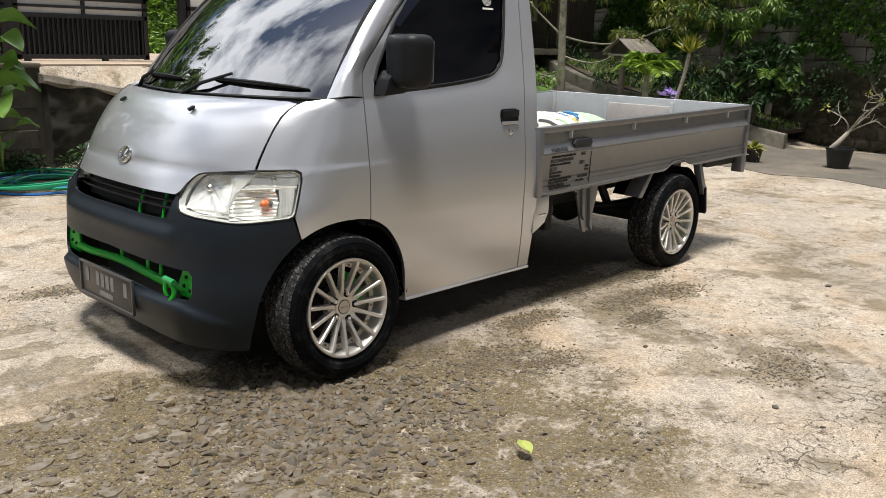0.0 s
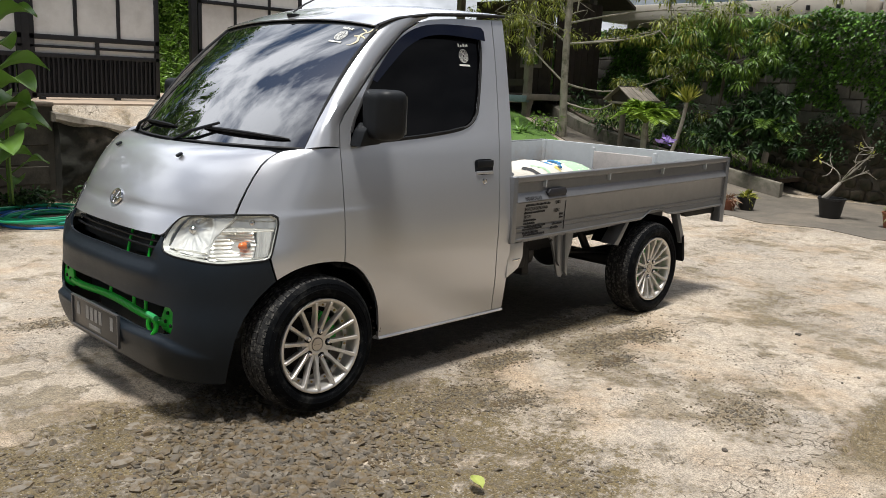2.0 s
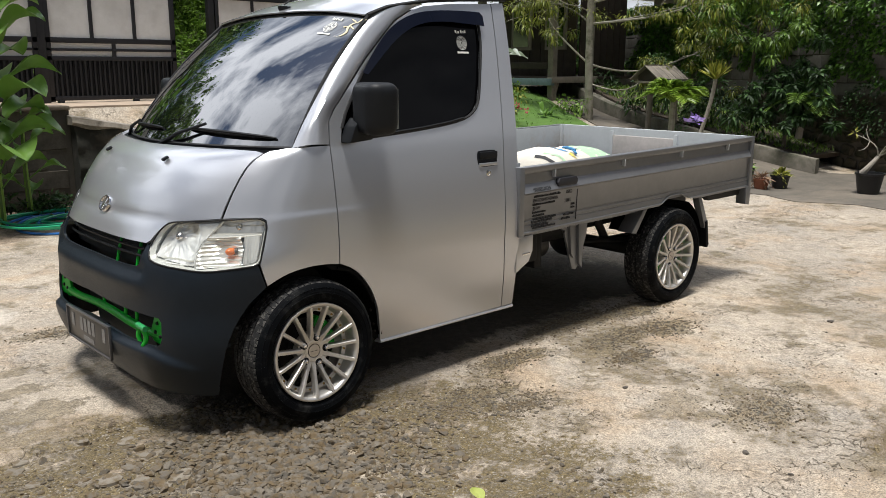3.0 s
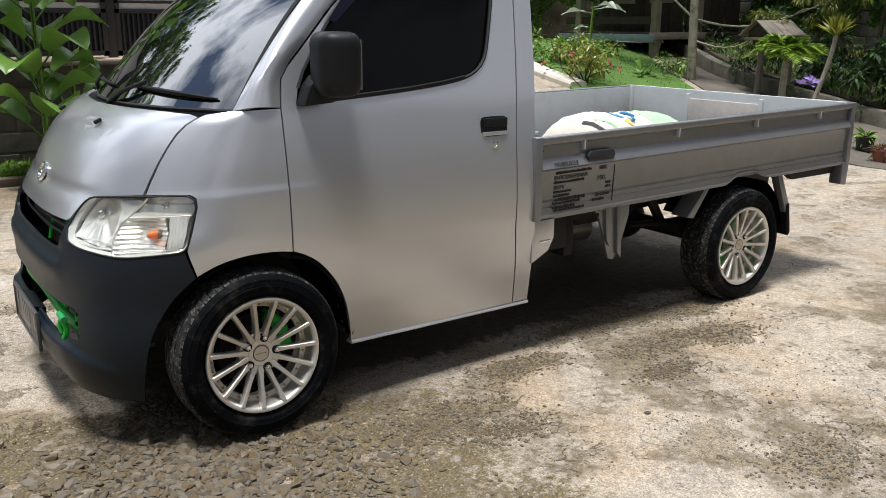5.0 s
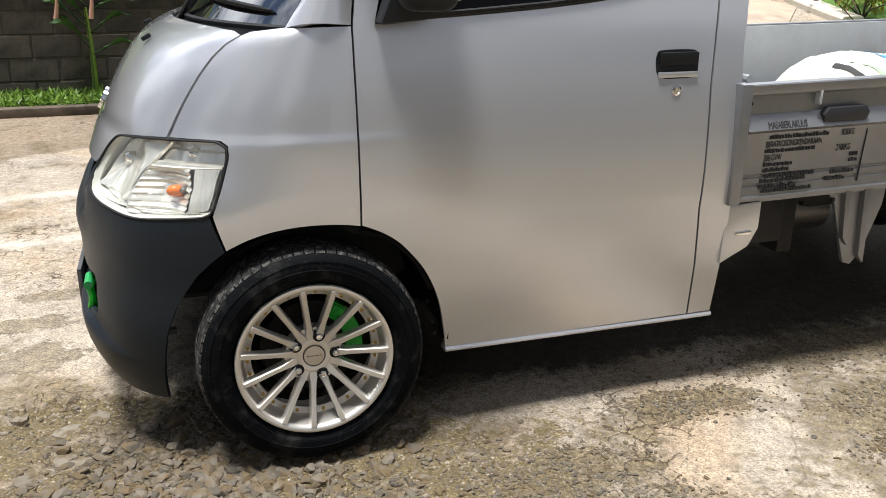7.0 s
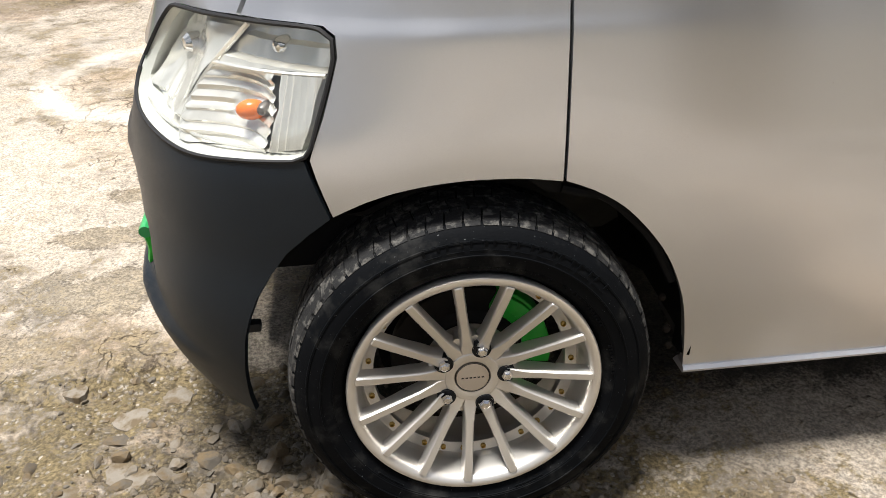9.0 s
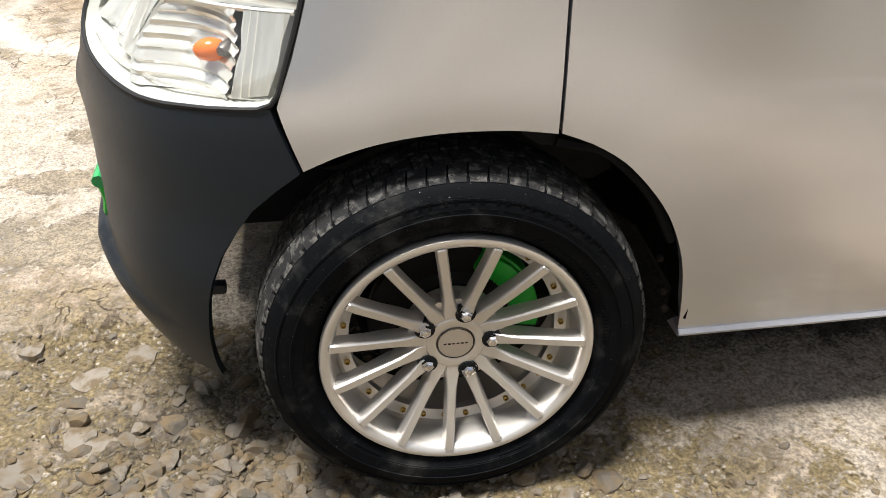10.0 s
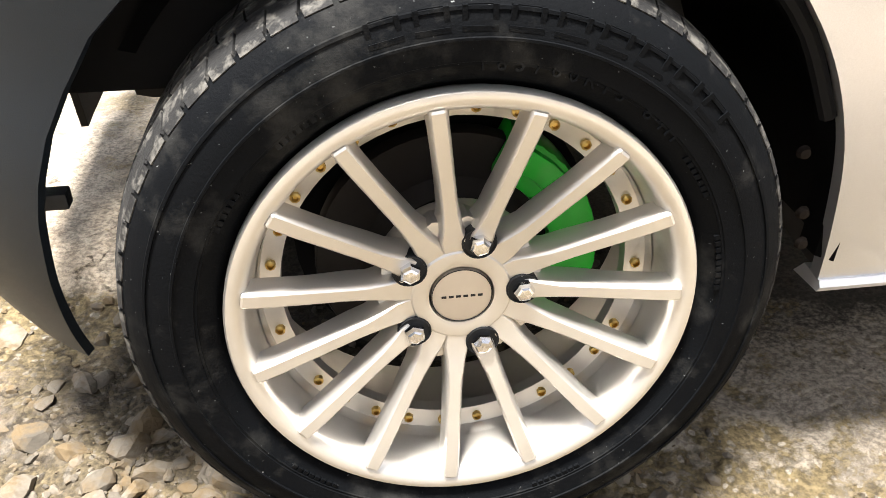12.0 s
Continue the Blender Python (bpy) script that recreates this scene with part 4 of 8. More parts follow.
    edge = smooth_line([(x, side_y(z), z) for x, z in [(0.131, 1.130), (0.146, 1.223), (0.180, 1.269), (0.227, 1.316), (0.379, 1.468), (0.535, 1.601), (0.585, 1.639), (0.631, 1.662), (0.70, 1.694), (0.767, 1.714)]], 0.03)
    rings = []
    for k, p in enumerate(edge):
        t = k / (len(edge) - 1)
        q = np.array([-0.02, 0.072, 1.123]) * (1 - t) + np.array([0.455, 0.190, 1.665]) * t
        q = q + np.array([-0.02, 0.0, 0.012]) * math.sin(math.pi * t)
        if t > 0.75:
            q = q + (np.array([0.56, 0.185, 1.70]) - q) * ((t - 0.75) / 0.25) ** 2
        ring = []
        for w in (0, 0.12, 0.3, 0.5, 0.7, 0.88, 1.0):
            r = p * (1 - w) + q * w
            bow = math.sin(math.pi * w) * (0.018 + 0.02 * (1 - t))
            ring.append(bm.verts.new(r + np.array([-0.55, -0.8, 0.25]) * bow))
        rings.append(ring)
    for a, b in zip(rings, rings[1:]):
        for i in range(6):
            bm.faces.new((a[i], a[i + 1], b[i + 1], b[i]))
    bmesh.ops.recalc_face_normals(bm, faces=bm.faces)
    if sum(f.normal.y for f in bm.faces) > 0:
        bmesh.ops.reverse_faces(bm, faces=bm.faces)
    bmesh.ops.solidify(bm, geom=bm.faces[:], thickness=0.012)
    part("windscreen_pillar", flipped(bm), PAINT, truck)
    # sill strip
    bm = B()
    prism(bm, [(0.024, 0.238), (0.020, 0.245), (0.024, 0.2515), (0.055, 0.253), (0.07, 0.234)], "x", 0.372, 1.235)
    part("sill", flipped(bm), SILL, truck, "bright metal sill strip under the door")
    bm = B()
    prism(bm, [(0.07, 0.228), (0.05, 0.25), (0.06, 0.32), (0.25, 0.34), (0.25, 0.25)], "x", 0.40, 1.22)
    part("rocker", flipped(bm), CHASSIS, truck)
    # wheel arch lining
    bm = B()
    rows = []
    for a in np.linspace(-3, 146, 56):
        c, s = math.cos(radians(a)), math.sin(radians(a))
        inset = 0.10 * sstep(118, 134, a)
        rr = 0.357 + 0.004 * math.sin(radians(a) * 2)
        rows.append([bm.verts.new((0.018 + (rr + d) * c, y, 0.296 + (rr + d) * s)) for y, d in ((0.000 + 0.02 * abs(c) ** 3 + inset, 0.004), (0.012 + 0.02 * abs(c) ** 3 + inset, -0.010), (0.06 + inset, -0.012), (0.07 + inset, 0.012), (0.30, 0.015), (0.36, -0.02), (0.38, -0.12))])
    for a, b in zip(rows, rows[1:]):
        for i in range(6):
            bm.faces.new((a[i], a[i + 1], b[i + 1], b[i]))
    bmesh.ops.solidify(bm, geom=bm.faces[:], thickness=0.004)
    part("arch_liner", flipped(bm), LINER, truck, "black plastic wheel arch lining")
    bm = B()
    prism(bm, [(-0.42, 0.453), (-0.14, 0.453), (-0.14, 0.655), (-0.25, 0.66), (-0.42, 0.62)], "y", 0.125, 0.135, 0.003)
    part("splash_plate", flipped(bm), LINER, truck)
    bm = B()
    prism(bm, [(0.070, 0.655), (0.136, 0.648), (0.137, 0.612), (0.112, 0.615), (0.090, 0.632)], "y", 0.010, 0.032, 0.003)
    part("liner_flap", flipped(bm), LINER, truck, "dull black plastic flap inside the wheel arch")
    bm = B()
    tube(bm, smooth_line([(0.136, 0.012, 0.620), (0.165, 0.010, 0.612), (0.195, 0.010, 0.606), (0.235, 0.010, 0.575), (0.285, 0.011, 0.518), (0.325, 0.014, 0.44)], 0.02), 0.008, 8)
    part("liner_bead", flipped(bm), LINER, truck)
    bm = B()
    box(bm, -0.368, -0.335, 0.062, 0.080, 0.372, 0.388, 0.003)
    part("bumper_clip", flipped(bm), BLACK, truck)
    for lx, lz in ((0.345, 0.335), (0.352, 0.30), (0.33, 0.40)):
        bm = B()
        lathe(bm, [(0.0001, -0.003), (0.005, -0.002), (0.007, 0.003)], 12)
        bmesh.ops.translate(bm, verts=bm.verts, vec=(lx - 0.012, 0.022, lz))
        part("liner_clip", flipped(bm), CLIP, truck)

# windscreen: a bowed sheet from the cowl to the roof
def screen(u, v):
    h = 0.735 * u * (1 - v) + 0.635 * u * v
    low = Vector((-0.225 + 0.215 * abs(u) ** 2.4, YC - 0.735 * u, 1.112 + 0.008 * abs(u)))
    top = Vector((0.435 + 0.018 * abs(u) ** 2, YC - 0.635 * u, 1.688 - 0.036 * abs(u) ** 2.5))
    p = low * (1 - v) + top * v
    return p + Vector((-0.035, 0, 0.04)) * math.sin(math.pi * v) * (1 - 0.4 * u * u)


bm = B()
gr = [[bm.verts.new(screen(-1 + 2 * i / 40, j / 24)) for j in range(25)] for i in range(41)]
for i in range(40):
    for j in range(24):
        bm.faces.new((gr[i][j], gr[i + 1][j], gr[i + 1][j + 1], gr[i][j + 1]))
bmesh.ops.recalc_face_normals(bm, faces=bm.faces)
if sum(f.normal.z for f in bm.faces) < 0:
    bmesh.ops.reverse_faces(bm, faces=bm.faces)
bmesh.ops.solidify(bm, geom=bm.faces[:], thickness=0.005)
windscreen = part("windscreen", bm, DARKGLASS, truck, "dark tinted windscreen")
bm = B()
rim = [screen(u, 0) for u in np.linspace(-1, 1, 30)] + [screen(1, v) for v in np.linspace(0.05, 1, 20)] + [screen(u, 1) for u in np.linspace(0.95, -1, 30)] + [screen(-1, v) for v in np.linspace(0.95, 0, 20)]
tube(bm, rim, 0.008, 6, False)
part("screen_seal", bm, DARKTRIM, windscreen)
# cowl under the glass
bm = B()
cols = []
for i in range(41):
    u = -1 + i / 20
    s = abs(u) * 0.83
    e = Vector(skin(s, 1.108))
    if u < 0:
        e.y = 2 * YC - e.y
    g = screen(u, 0.03)
    cols.append([bm.verts.new(e + Vector((0.012, 0, -0.012))), bm.verts.new((e + g) / 2 + Vector((0, 0, -0.022))), bm.verts.new(g + Vector((0.01, 0, -0.012)))])
for a, b in zip(cols, cols[1:]):
    for i in range(2):
        bm.faces.new((a[i], a[i + 1], b[i + 1], b[i]))
bmesh.ops.solidify(bm, geom=bm.faces[:], thickness=0.006)
part("cowl", bm, BLACK, truck, "black plastic cowl under the windscreen")

# roof
def roof(x, w):
    ze, zc = np.interp(x, (0.435, 0.55, 0.77, 1.0, 1.31), (1.656, 1.698, 1.735, 1.752, 1.768)), np.interp(x, (0.435, 0.5, 0.6, 0.77, 1.0, 1.31), (1.6915, 1.728, 1.762, 1.792, 1.806, 1.806))
    half = np.interp(x, (0.435, 0.7, 1.31), (0.630, 0.634, 0.622))
    return Vector((x - 0.02 * (1 - w * w) * (x < 0.46), YC - half * w, ze + (zc - ze) * (1 - abs(w) ** 2.6)))


bm = B()
rx = [0.435, 0.45, 0.48, 0.52, 0.56, 0.62, 0.7, 0.8, 0.9, 1.0, 1.1, 1.2, 1.29, 1.31]
gr = [[bm.verts.new(roof(x, w)) for w in np.linspace(-1, 1, 33)] for x in rx]
for i in range(len(rx) - 1):
    for j in range(32):
        bm.faces.new((gr[i][j], gr[i][j + 1], gr[i + 1][j + 1], gr[i + 1][j]))
bmesh.ops.recalc_face_normals(bm, faces=bm.faces)
if sum(f.normal.z for f in bm.faces) < 0:
    bmesh.ops.reverse_faces(bm, faces=bm.faces)
bmesh.ops.solidify(bm, geom=bm.faces[:], thickness=0.006)
roof_ob = part("roof", bm, PAINT, truck)
for sgn in (1, -1):
    bm = B()
    tube(bm, [roof(x, sgn) + Vector((0, -0.006 * sgn, -0.006)) for x in rx[1:]], 0.009, 6)
    part("drip_rail", bm, DARKTRIM, roof_ob)
bm = B()
lathe(bm, [(0.0001, -0.03), (0.018, -0.026), (0.024, -0.008), (0.03, 0.0), (0.032, 0.012)], 16, m=pose(0, 0, 0, 90, 0, 0))
bmesh.ops.translate(bm, verts=bm.verts, vec=(0.46, 0.85, 1.71))
antenna = part("antenna", bm, BLACK, roof_ob, "short black roof aerial")
bm = B()
tube(bm, [(0.46, 0.85, 1.73), (0.52, 0.83, 1.775), (0.66, 0.80, 1.85)], 0.0045, 6)
part("mast", bm, BLACK, antenna)
# cab back and floor
bm = B()
prism(bm, [(0.06, 0.30), (0.02, 0.6), (0.01, 0.95), (0.10, 1.30), (0.19, 1.70), (0.22, 1.745), (2 * YC - 0.22, 1.745), (2 * YC - 0.19, 1.70), (2 * YC - 0.10, 1.30), (2 * YC - 0.01, 0.95), (2 * YC - 0.02, 0.6), (2 * YC - 0.06, 0.30)], "x", 1.205, 1.228)
for v in bm.verts:
    v.co.x += max(0, v.co.z - 1.0) * 0.10
part("cab_back", bm, PAINT, truck)
bm = B()
box(bm, -0.34, 1.20, 0.36, 2 * YC - 0.36, 0.34, 0.62, 0.03)
part("engine_bay", bm, CHASSIS, truck, "dark underside behind the front bumper")
bm = B()
box(bm, -0.06, 1.19, 0.08, 2 * YC - 0.08, 0.66, 1.09, 0.02)
part("cabin_floor", bm, CHASSIS, truck)
bm = B()
prism(bm, [(-0.42, 0.30), (-0.43, 0.70), (-0.25, 1.0), (-0.05, 1.06), (-0.05, 0.66), (-0.25, 0.62), (-0.30, 0.34)], "y", 0.56, 2 * YC - 0.42)
part("radiator_support", bm, CHASSIS, truck)

# dark plate added on the far side to hide lit ground behind the opening
bm = B()
box(bm, -0.50, -0.12, 2 * YC - 0.27, 2 * YC - 0.255, 0.24, 0.54, 0.004)
part("bumper_brace", bm, CHASSIS, truck)

# grille openings
part("upper_grille", panel(both([(0, 0.655), (0.30, 0.655), (0.37, 0.70), (0.38, 0.765), (0, 0.765)]), lambda u, v: hood_place(u, v) + np.array([0.07, 0, 0]), 0.1, 0.05, 0.01), BLACK, truck, "black grille behind the bumper slot")
for z in (0.695, 0.722):
    bm = B()
    tube(bm, [hood_place(u, z) + np.array([0.045, 0, 0]) for u in np.linspace(-0.35, 0.35, 30)], 0.006, 6)
    part("grille_slat", bm, BLACK, truck)
for u in (0.12, 0.26):
    bm = B()
    tube(bm, [hood_place(u, z) + np.array([0.055, 0, 0]) for z in (0.64, 0.69, 0.765)], 0.007, 8)
    part("grille_stay", bm, GREEN, truck, "bright green painted stay")
# solid black backing sheet closes the lower opening, so no lit ground shows
part("lower_grille", panel(both([(0, 0.25), (0.24, 0.25), (0.26, 0.345), (0.36, 0.36), (0.37, 0.51), (0, 0.52)]), lambda u, v: bumper_place(u, max(v, 0.37)) * (1, 1, 0) + np.array([0.13, 0, v]), 0.1, 0.05, 0.01), BLACK, truck)
bm = B()
tube(bm, [hood_place(u, 0.41) * (1, 1, 0) + np.array([0.05, 0, 0.405 + 0.012 * math.cos(u * 8)]) for u in np.linspace(-0.43, 0.43, 40)], 0.017, 10)
bar = part("crash_bar", bm, GREEN, truck, "bright green painted tubular crash bar")
for sg in (1, -1):
    c = hood_place(sg * 0.405, 0.42)
    bm = B()
    prism(bm, [(-0.050, 0.362), (-0.062, 0.41), (-0.050, 0.475), (-0.01, 0.486), (0.030, 0.470), (0.060, 0.425), (0.075, 0.385), (0.05, 0.366)], "x", c[0] + 0.03, c[0] + 0.042, 0.004)
    bmesh.ops.translate(bm, verts=bm.verts, vec=(0, c[1], 0))
    part("bar_bracket", bm, GREEN, bar)
    for dy, dz in ((-0.02, 0.40), (0.022, 0.41), (0.0, 0.45)):
        bm = B()
        lathe(bm, [(0.0001, -0.004), (0.007, -0.004), (0.009, 0.004)], 10, m=pose(c[0] + 0.028, c[1] + dy, dz, 0, 0, -90))
        part("bracket_bolt", bm, BLACK, bar)
for u in (-0.02, 0.16, 0.24):
    c = hood_place(u, 0.45)
    bm = B()
    tube(bm, [(c[0] + 0.06, c[1], 0.40), (c[0] + 0.065, c[1], 0.50)], 0.008, 8)
    part("bar_stay", bm, GREEN, bar)
bm = B()
c = np.array([-0.556, 0.372, 0.39])
tube(bm, [c + np.array([0.004 * math.sin(3 * a), 0.028 * math.sin(a), 0.042 * math.cos(a)]) for a in np.linspace(0, 2 * math.pi, 24)], 0.010, 8, False)
hook = part("tow_shackle", bm, GREEN, bar, "green painted tow shackle")
bm = B()
tube(bm, [c + np.array([-0.002, -0.04, 0.038]), c + np.array([-0.002, 0.03, 0.042])], 0.012, 10)
part("shackle_pin", bm, mat("dull_green", (0.03, 0.30, 0.09), 0.4), hook)

# number plate with unreadable bars
bm = B()
box(bm, -0.607, -0.600, 0.582, 1.062, 0.248, 0.385, 0.004)
plate = part("number_plate", bm, PLATE, truck, "black number plate in a metal frame")
for y0, y1, z0, z1 in ((0.578, 1.066, 0.382, 0.390), (0.578, 1.066, 0.243, 0.251), (0.578, 0.586, 0.243, 0.390), (1.058, 1.066, 0.243, 0.390)):
    bm = B()
    box(bm, -0.612, -0.599, y0, y1, z0, z1, 0.003)
    part("plate_frame", bm, PLATEFRAME, plate)
for y0, y1, z0, z1 in ((0.98, 1.01, 0.305, 0.365), (0.88, 0.91, 0.305, 0.365), (0.835, 0.865, 0.305, 0.365), (0.79, 0.82, 0.305, 0.365), (0.745, 0.775, 0.305, 0.365), (0.63, 0.66, 0.305, 0.365), (0.76, 0.88, 0.266, 0.286)):
    bm = B()
    box(bm, -0.6085, -0.606, y0, y1, z0, z1)
    part("plate_bar", bm, PLATEBAR, plate)
bm = B()
prism(bm, [(-0.60, 0.25), (-0.596, 0.38), (-0.555, 0.37), (-0.555, 0.27)], "y", 0.70, 0.95)
part("plate_mount", bm, BLACK, plate)

# badge, washer jets
bm = B()
m_badge = Matrix.Translation(Vector(skin(0, 0.862)) + Vector((0.004, 0.0, 0))) @ pose(0, 0, 0, 0, 0, -90) @ pose(0, 0, 0, -27, 0, 0) @ Matrix.Diagonal((1.12, 1, 0.86, 1))
lathe(bm, [(0.033, -0.004), (0.036, -0.012), (0.041, -0.012), (0.044, -0.003)], 32, m=m_badge)
badge = part("badge", bm, CHROME, truck, "round chrome badge on the hood")
bm = B()
lathe(bm, [(0.0001, -0.004), (0.034, -0.004)], 24, m=m_badge)
part("badge_ground", bm, STEEL, badge)
bm = B()
box(bm, -0.006, 0.006, -0.011, -0.003, -0.030, 0.030, 0.002, m=m_badge @ pose(0, 0, 0, 0, 25, 0))
box(bm, -0.020, 0.020, -0.011, -0.003, -0.016, -0.006, 0.002, m=m_badge @ pose(0, 0, 0, 0, -15, 0))
part("badge_mark", bm, CHROME, badge)
for y in (0.523, 2 * YC - 0.523):
    p = skin(0.30, 1.066)
    bm = B()
    box(bm, -0.016, 0.012, -0.010, 0.010, -0.004, 0.008, 0.004, m=pose(-0.340, y, 1.068, 0, -28, 0))
    part("washer_jet", bm, BLACK, truck)

# wipers
def on_screen(u, v, up):
    a = screen(u, v)
    n = (screen(u, v + 0.01) - a).cross(screen(u + 0.01, v) - a).normalized()
    n = n if n.z > 0 else -n
    return a + n * up


for pv, kn, b0, b1 in (((0.02, -0.02), (0.42, 0.105), (0.26, 0.085), (0.90, 0.055)), ((-0.74, -0.02), (-0.46, 0.085), (-0.62, 0.07), (-0.06, 0.075))):
    bm = B()
    tube(bm, [on_screen(*pv, 0.004), on_screen((pv[0] + kn[0]) / 2, (pv[1] + kn[1]) / 2, 0.026), on_screen(*kn, 0.026)], [0.011, 0.008, 0.006], 8)
    wiper = part("wiper", bm, BLACK, truck, "black windscreen wiper arm and blade")
    bm = B()
    pts = [on_screen(b0[0] + (b1[0] - b0[0]) * t, b0[1] + (b1[1] - b0[1]) * t, 0.009 + 0.012 * math.sin(math.pi * t)) for t in np.linspace(0, 1, 14)]
    tube(bm, pts, [0.003] + [0.0065] * 12 + [0.003], 6)
    part("wiper_blade", bm, BLACK, wiper)
    bm = B()
    tube(bm, [on_screen(b0[0] + (b1[0] - b0[0]) * t, b0[1] + (b1[1] - b0[1]) * t, 0.005) for t in np.linspace(0, 1, 14)], 0.004, 5)
    part("wiper_rubber", bm, DARKTRIM, wiper)

# door mirrors
for flip in (False, True):
    bm = B()
    box(bm, -0.068, 0.052, -0.105, 0.105, -0.105, 0.105, 0.050, seg=6)
    for v in bm.verts:
        k = (v.co.z + 0.103) / 0.206
        v.co.x -= 0.028 * (1 - (v.co.y / 0.105) ** 2) * (v.co.x < 0)
        v.co.y *= 1 - 0.10 * (1 - k)
    bmesh.ops.transform(bm, matrix=pose(0.310, -0.062, 1.272, 0, 0, -12), verts=bm.verts)
    flipped_on = flip

    def turned(bm):
        if flipped_on:
            for v in bm.verts:
                v.co.y = 2 * YC - v.co.y
            bmesh.ops.reverse_faces(bm, faces=bm.faces)
        return bm

    mirror = part("door_mirror", turned(bm), BLACK, doors[int(flip)], "black plastic door mirror")
    bm = B()
    prism(bm, [(0.190, 1.135), (0.300, 1.143), (0.330, 1.165), (0.30, 1.185), (0.245, 1.235), (0.215, 1.20)], "y", -0.03, 0.045, 0.006)
    part("mirror_foot", turned(bm), BLACK, doors[int(flip)])
    bm = B()
    box(bm, 0.045, 0.0535, -0.075, 0.075, -0.08, 0.08, 0.0, m=pose(0.310, -0.062, 1.272, 0, 0, -12))
    part("mirror_glass", turned(bm), CHROME, doors[int(flip)])

# headlights
def lens_material():
    m, n, l, b = material("headlight_lens")
    tr, gl, mx = n.new("ShaderNodeBsdfTransparent"), n.new("ShaderNodeBsdfGlossy"), n.new("ShaderNodeMixShader")
    tr.inputs[0].default_value, gl.inputs[0].default_value, gl.inputs["Roughness"].default_value = (0.98, 0.98, 0.95, 1), (1, 1, 1, 1), 0.04
    mx.inputs[0].default_value = 0.09
    l.new(tr.outputs[0], mx.inputs[1])
    l.new(gl.outputs[0], mx.inputs[2])
    l.new(mx.outputs[0], n["Material Output"].inputs[0])
    return m


HEADLENS = lens_material()
SILVERED = mat("silvered_reflector", (0.90, 0.89, 0.85), 0.16, 0.6, var=0.03, scale=20, rvar=0.05)
BEZEL = mat("smoky_bezel", (0.62, 0.63, 0.60), 0.22, 0.2, var=0.1, scale=14)


def divide(v):
    """Where the main bowl ends and the turn signal's begins, along the lamp."""
    return float(np.interp(v, (0.676, 0.70, 0.73, 0.77, 0.80, 0.83, 0.87), (0.566, 0.562, 0.563, 0.578, 0.597, 0.622, 0.655)))


def main_bowl(u, v):
    r = math.hypot((u - 0.47) * 1.20, v - 0.785)
    return 0.052 - 3.0 * min(r, 0.115) ** 2 + 0.004 * max(0.0, math.sin(9 * math.atan2(v - 0.785, (u - 0.47) * 1.2))) ** 0.5 * (r > 0.03) + 0.010 * (v < 0.712)


def signal_bowl(u, v):
    r = math.hypot((u - 0.642) * 1.25, v - 0.735)
    return 0.046 - 4.6 * min(r, 0.085) ** 2 + 0.0028 * math.sin(v * 420) * (r > 0.022)


def upper_ledge(u, v):
    return 0.018 + 0.012 * (v > 0.806) + 0.010 * (v > 0.836) + 0.0015 * math.sin(u * 150)


def side_flutes(u, v):
    return 0.011 + 0.0032 * abs(math.sin(u * 330))


rise = [0.688, 0.70, 0.73, 0.77, 0.80, 0.83, 0.844]
main_poly = [(0.408, 0.715), (0.412, 0.755), (0.424, 0.790), (0.445, 0.822), (0.49, 0.834), (0.55, 0.840), (0.618, 0.846)] + [(divide(z) - 0.004, z) for z in rise[::-1]] + [(0.50, 0.694), (0.44, 0.700)]
signal_poly = [(divide(z) + 0.004, z) for z in (0.684, 0.70, 0.73, 0.77, 0.788)] + [(0.64, 0.792), (0.700, 0.797), (0.712, 0.75), (0.705, 0.691), (0.64, 0.686)]
ledge_poly = [(divide(z) + 0.004, z) for z in (0.793, 0.81, 0.83, 0.852)] + [(0.70, 0.857), (0.755, 0.858), (0.772, 0.848), (0.774, 0.825), (0.768, 0.803), (0.70, 0.800)]
flute_poly = [(0.716, 0.752), (0.712, 0.797), (0.766, 0.799), (0.758, 0.742), (0.752, 0.703), (0.709, 0.694)]
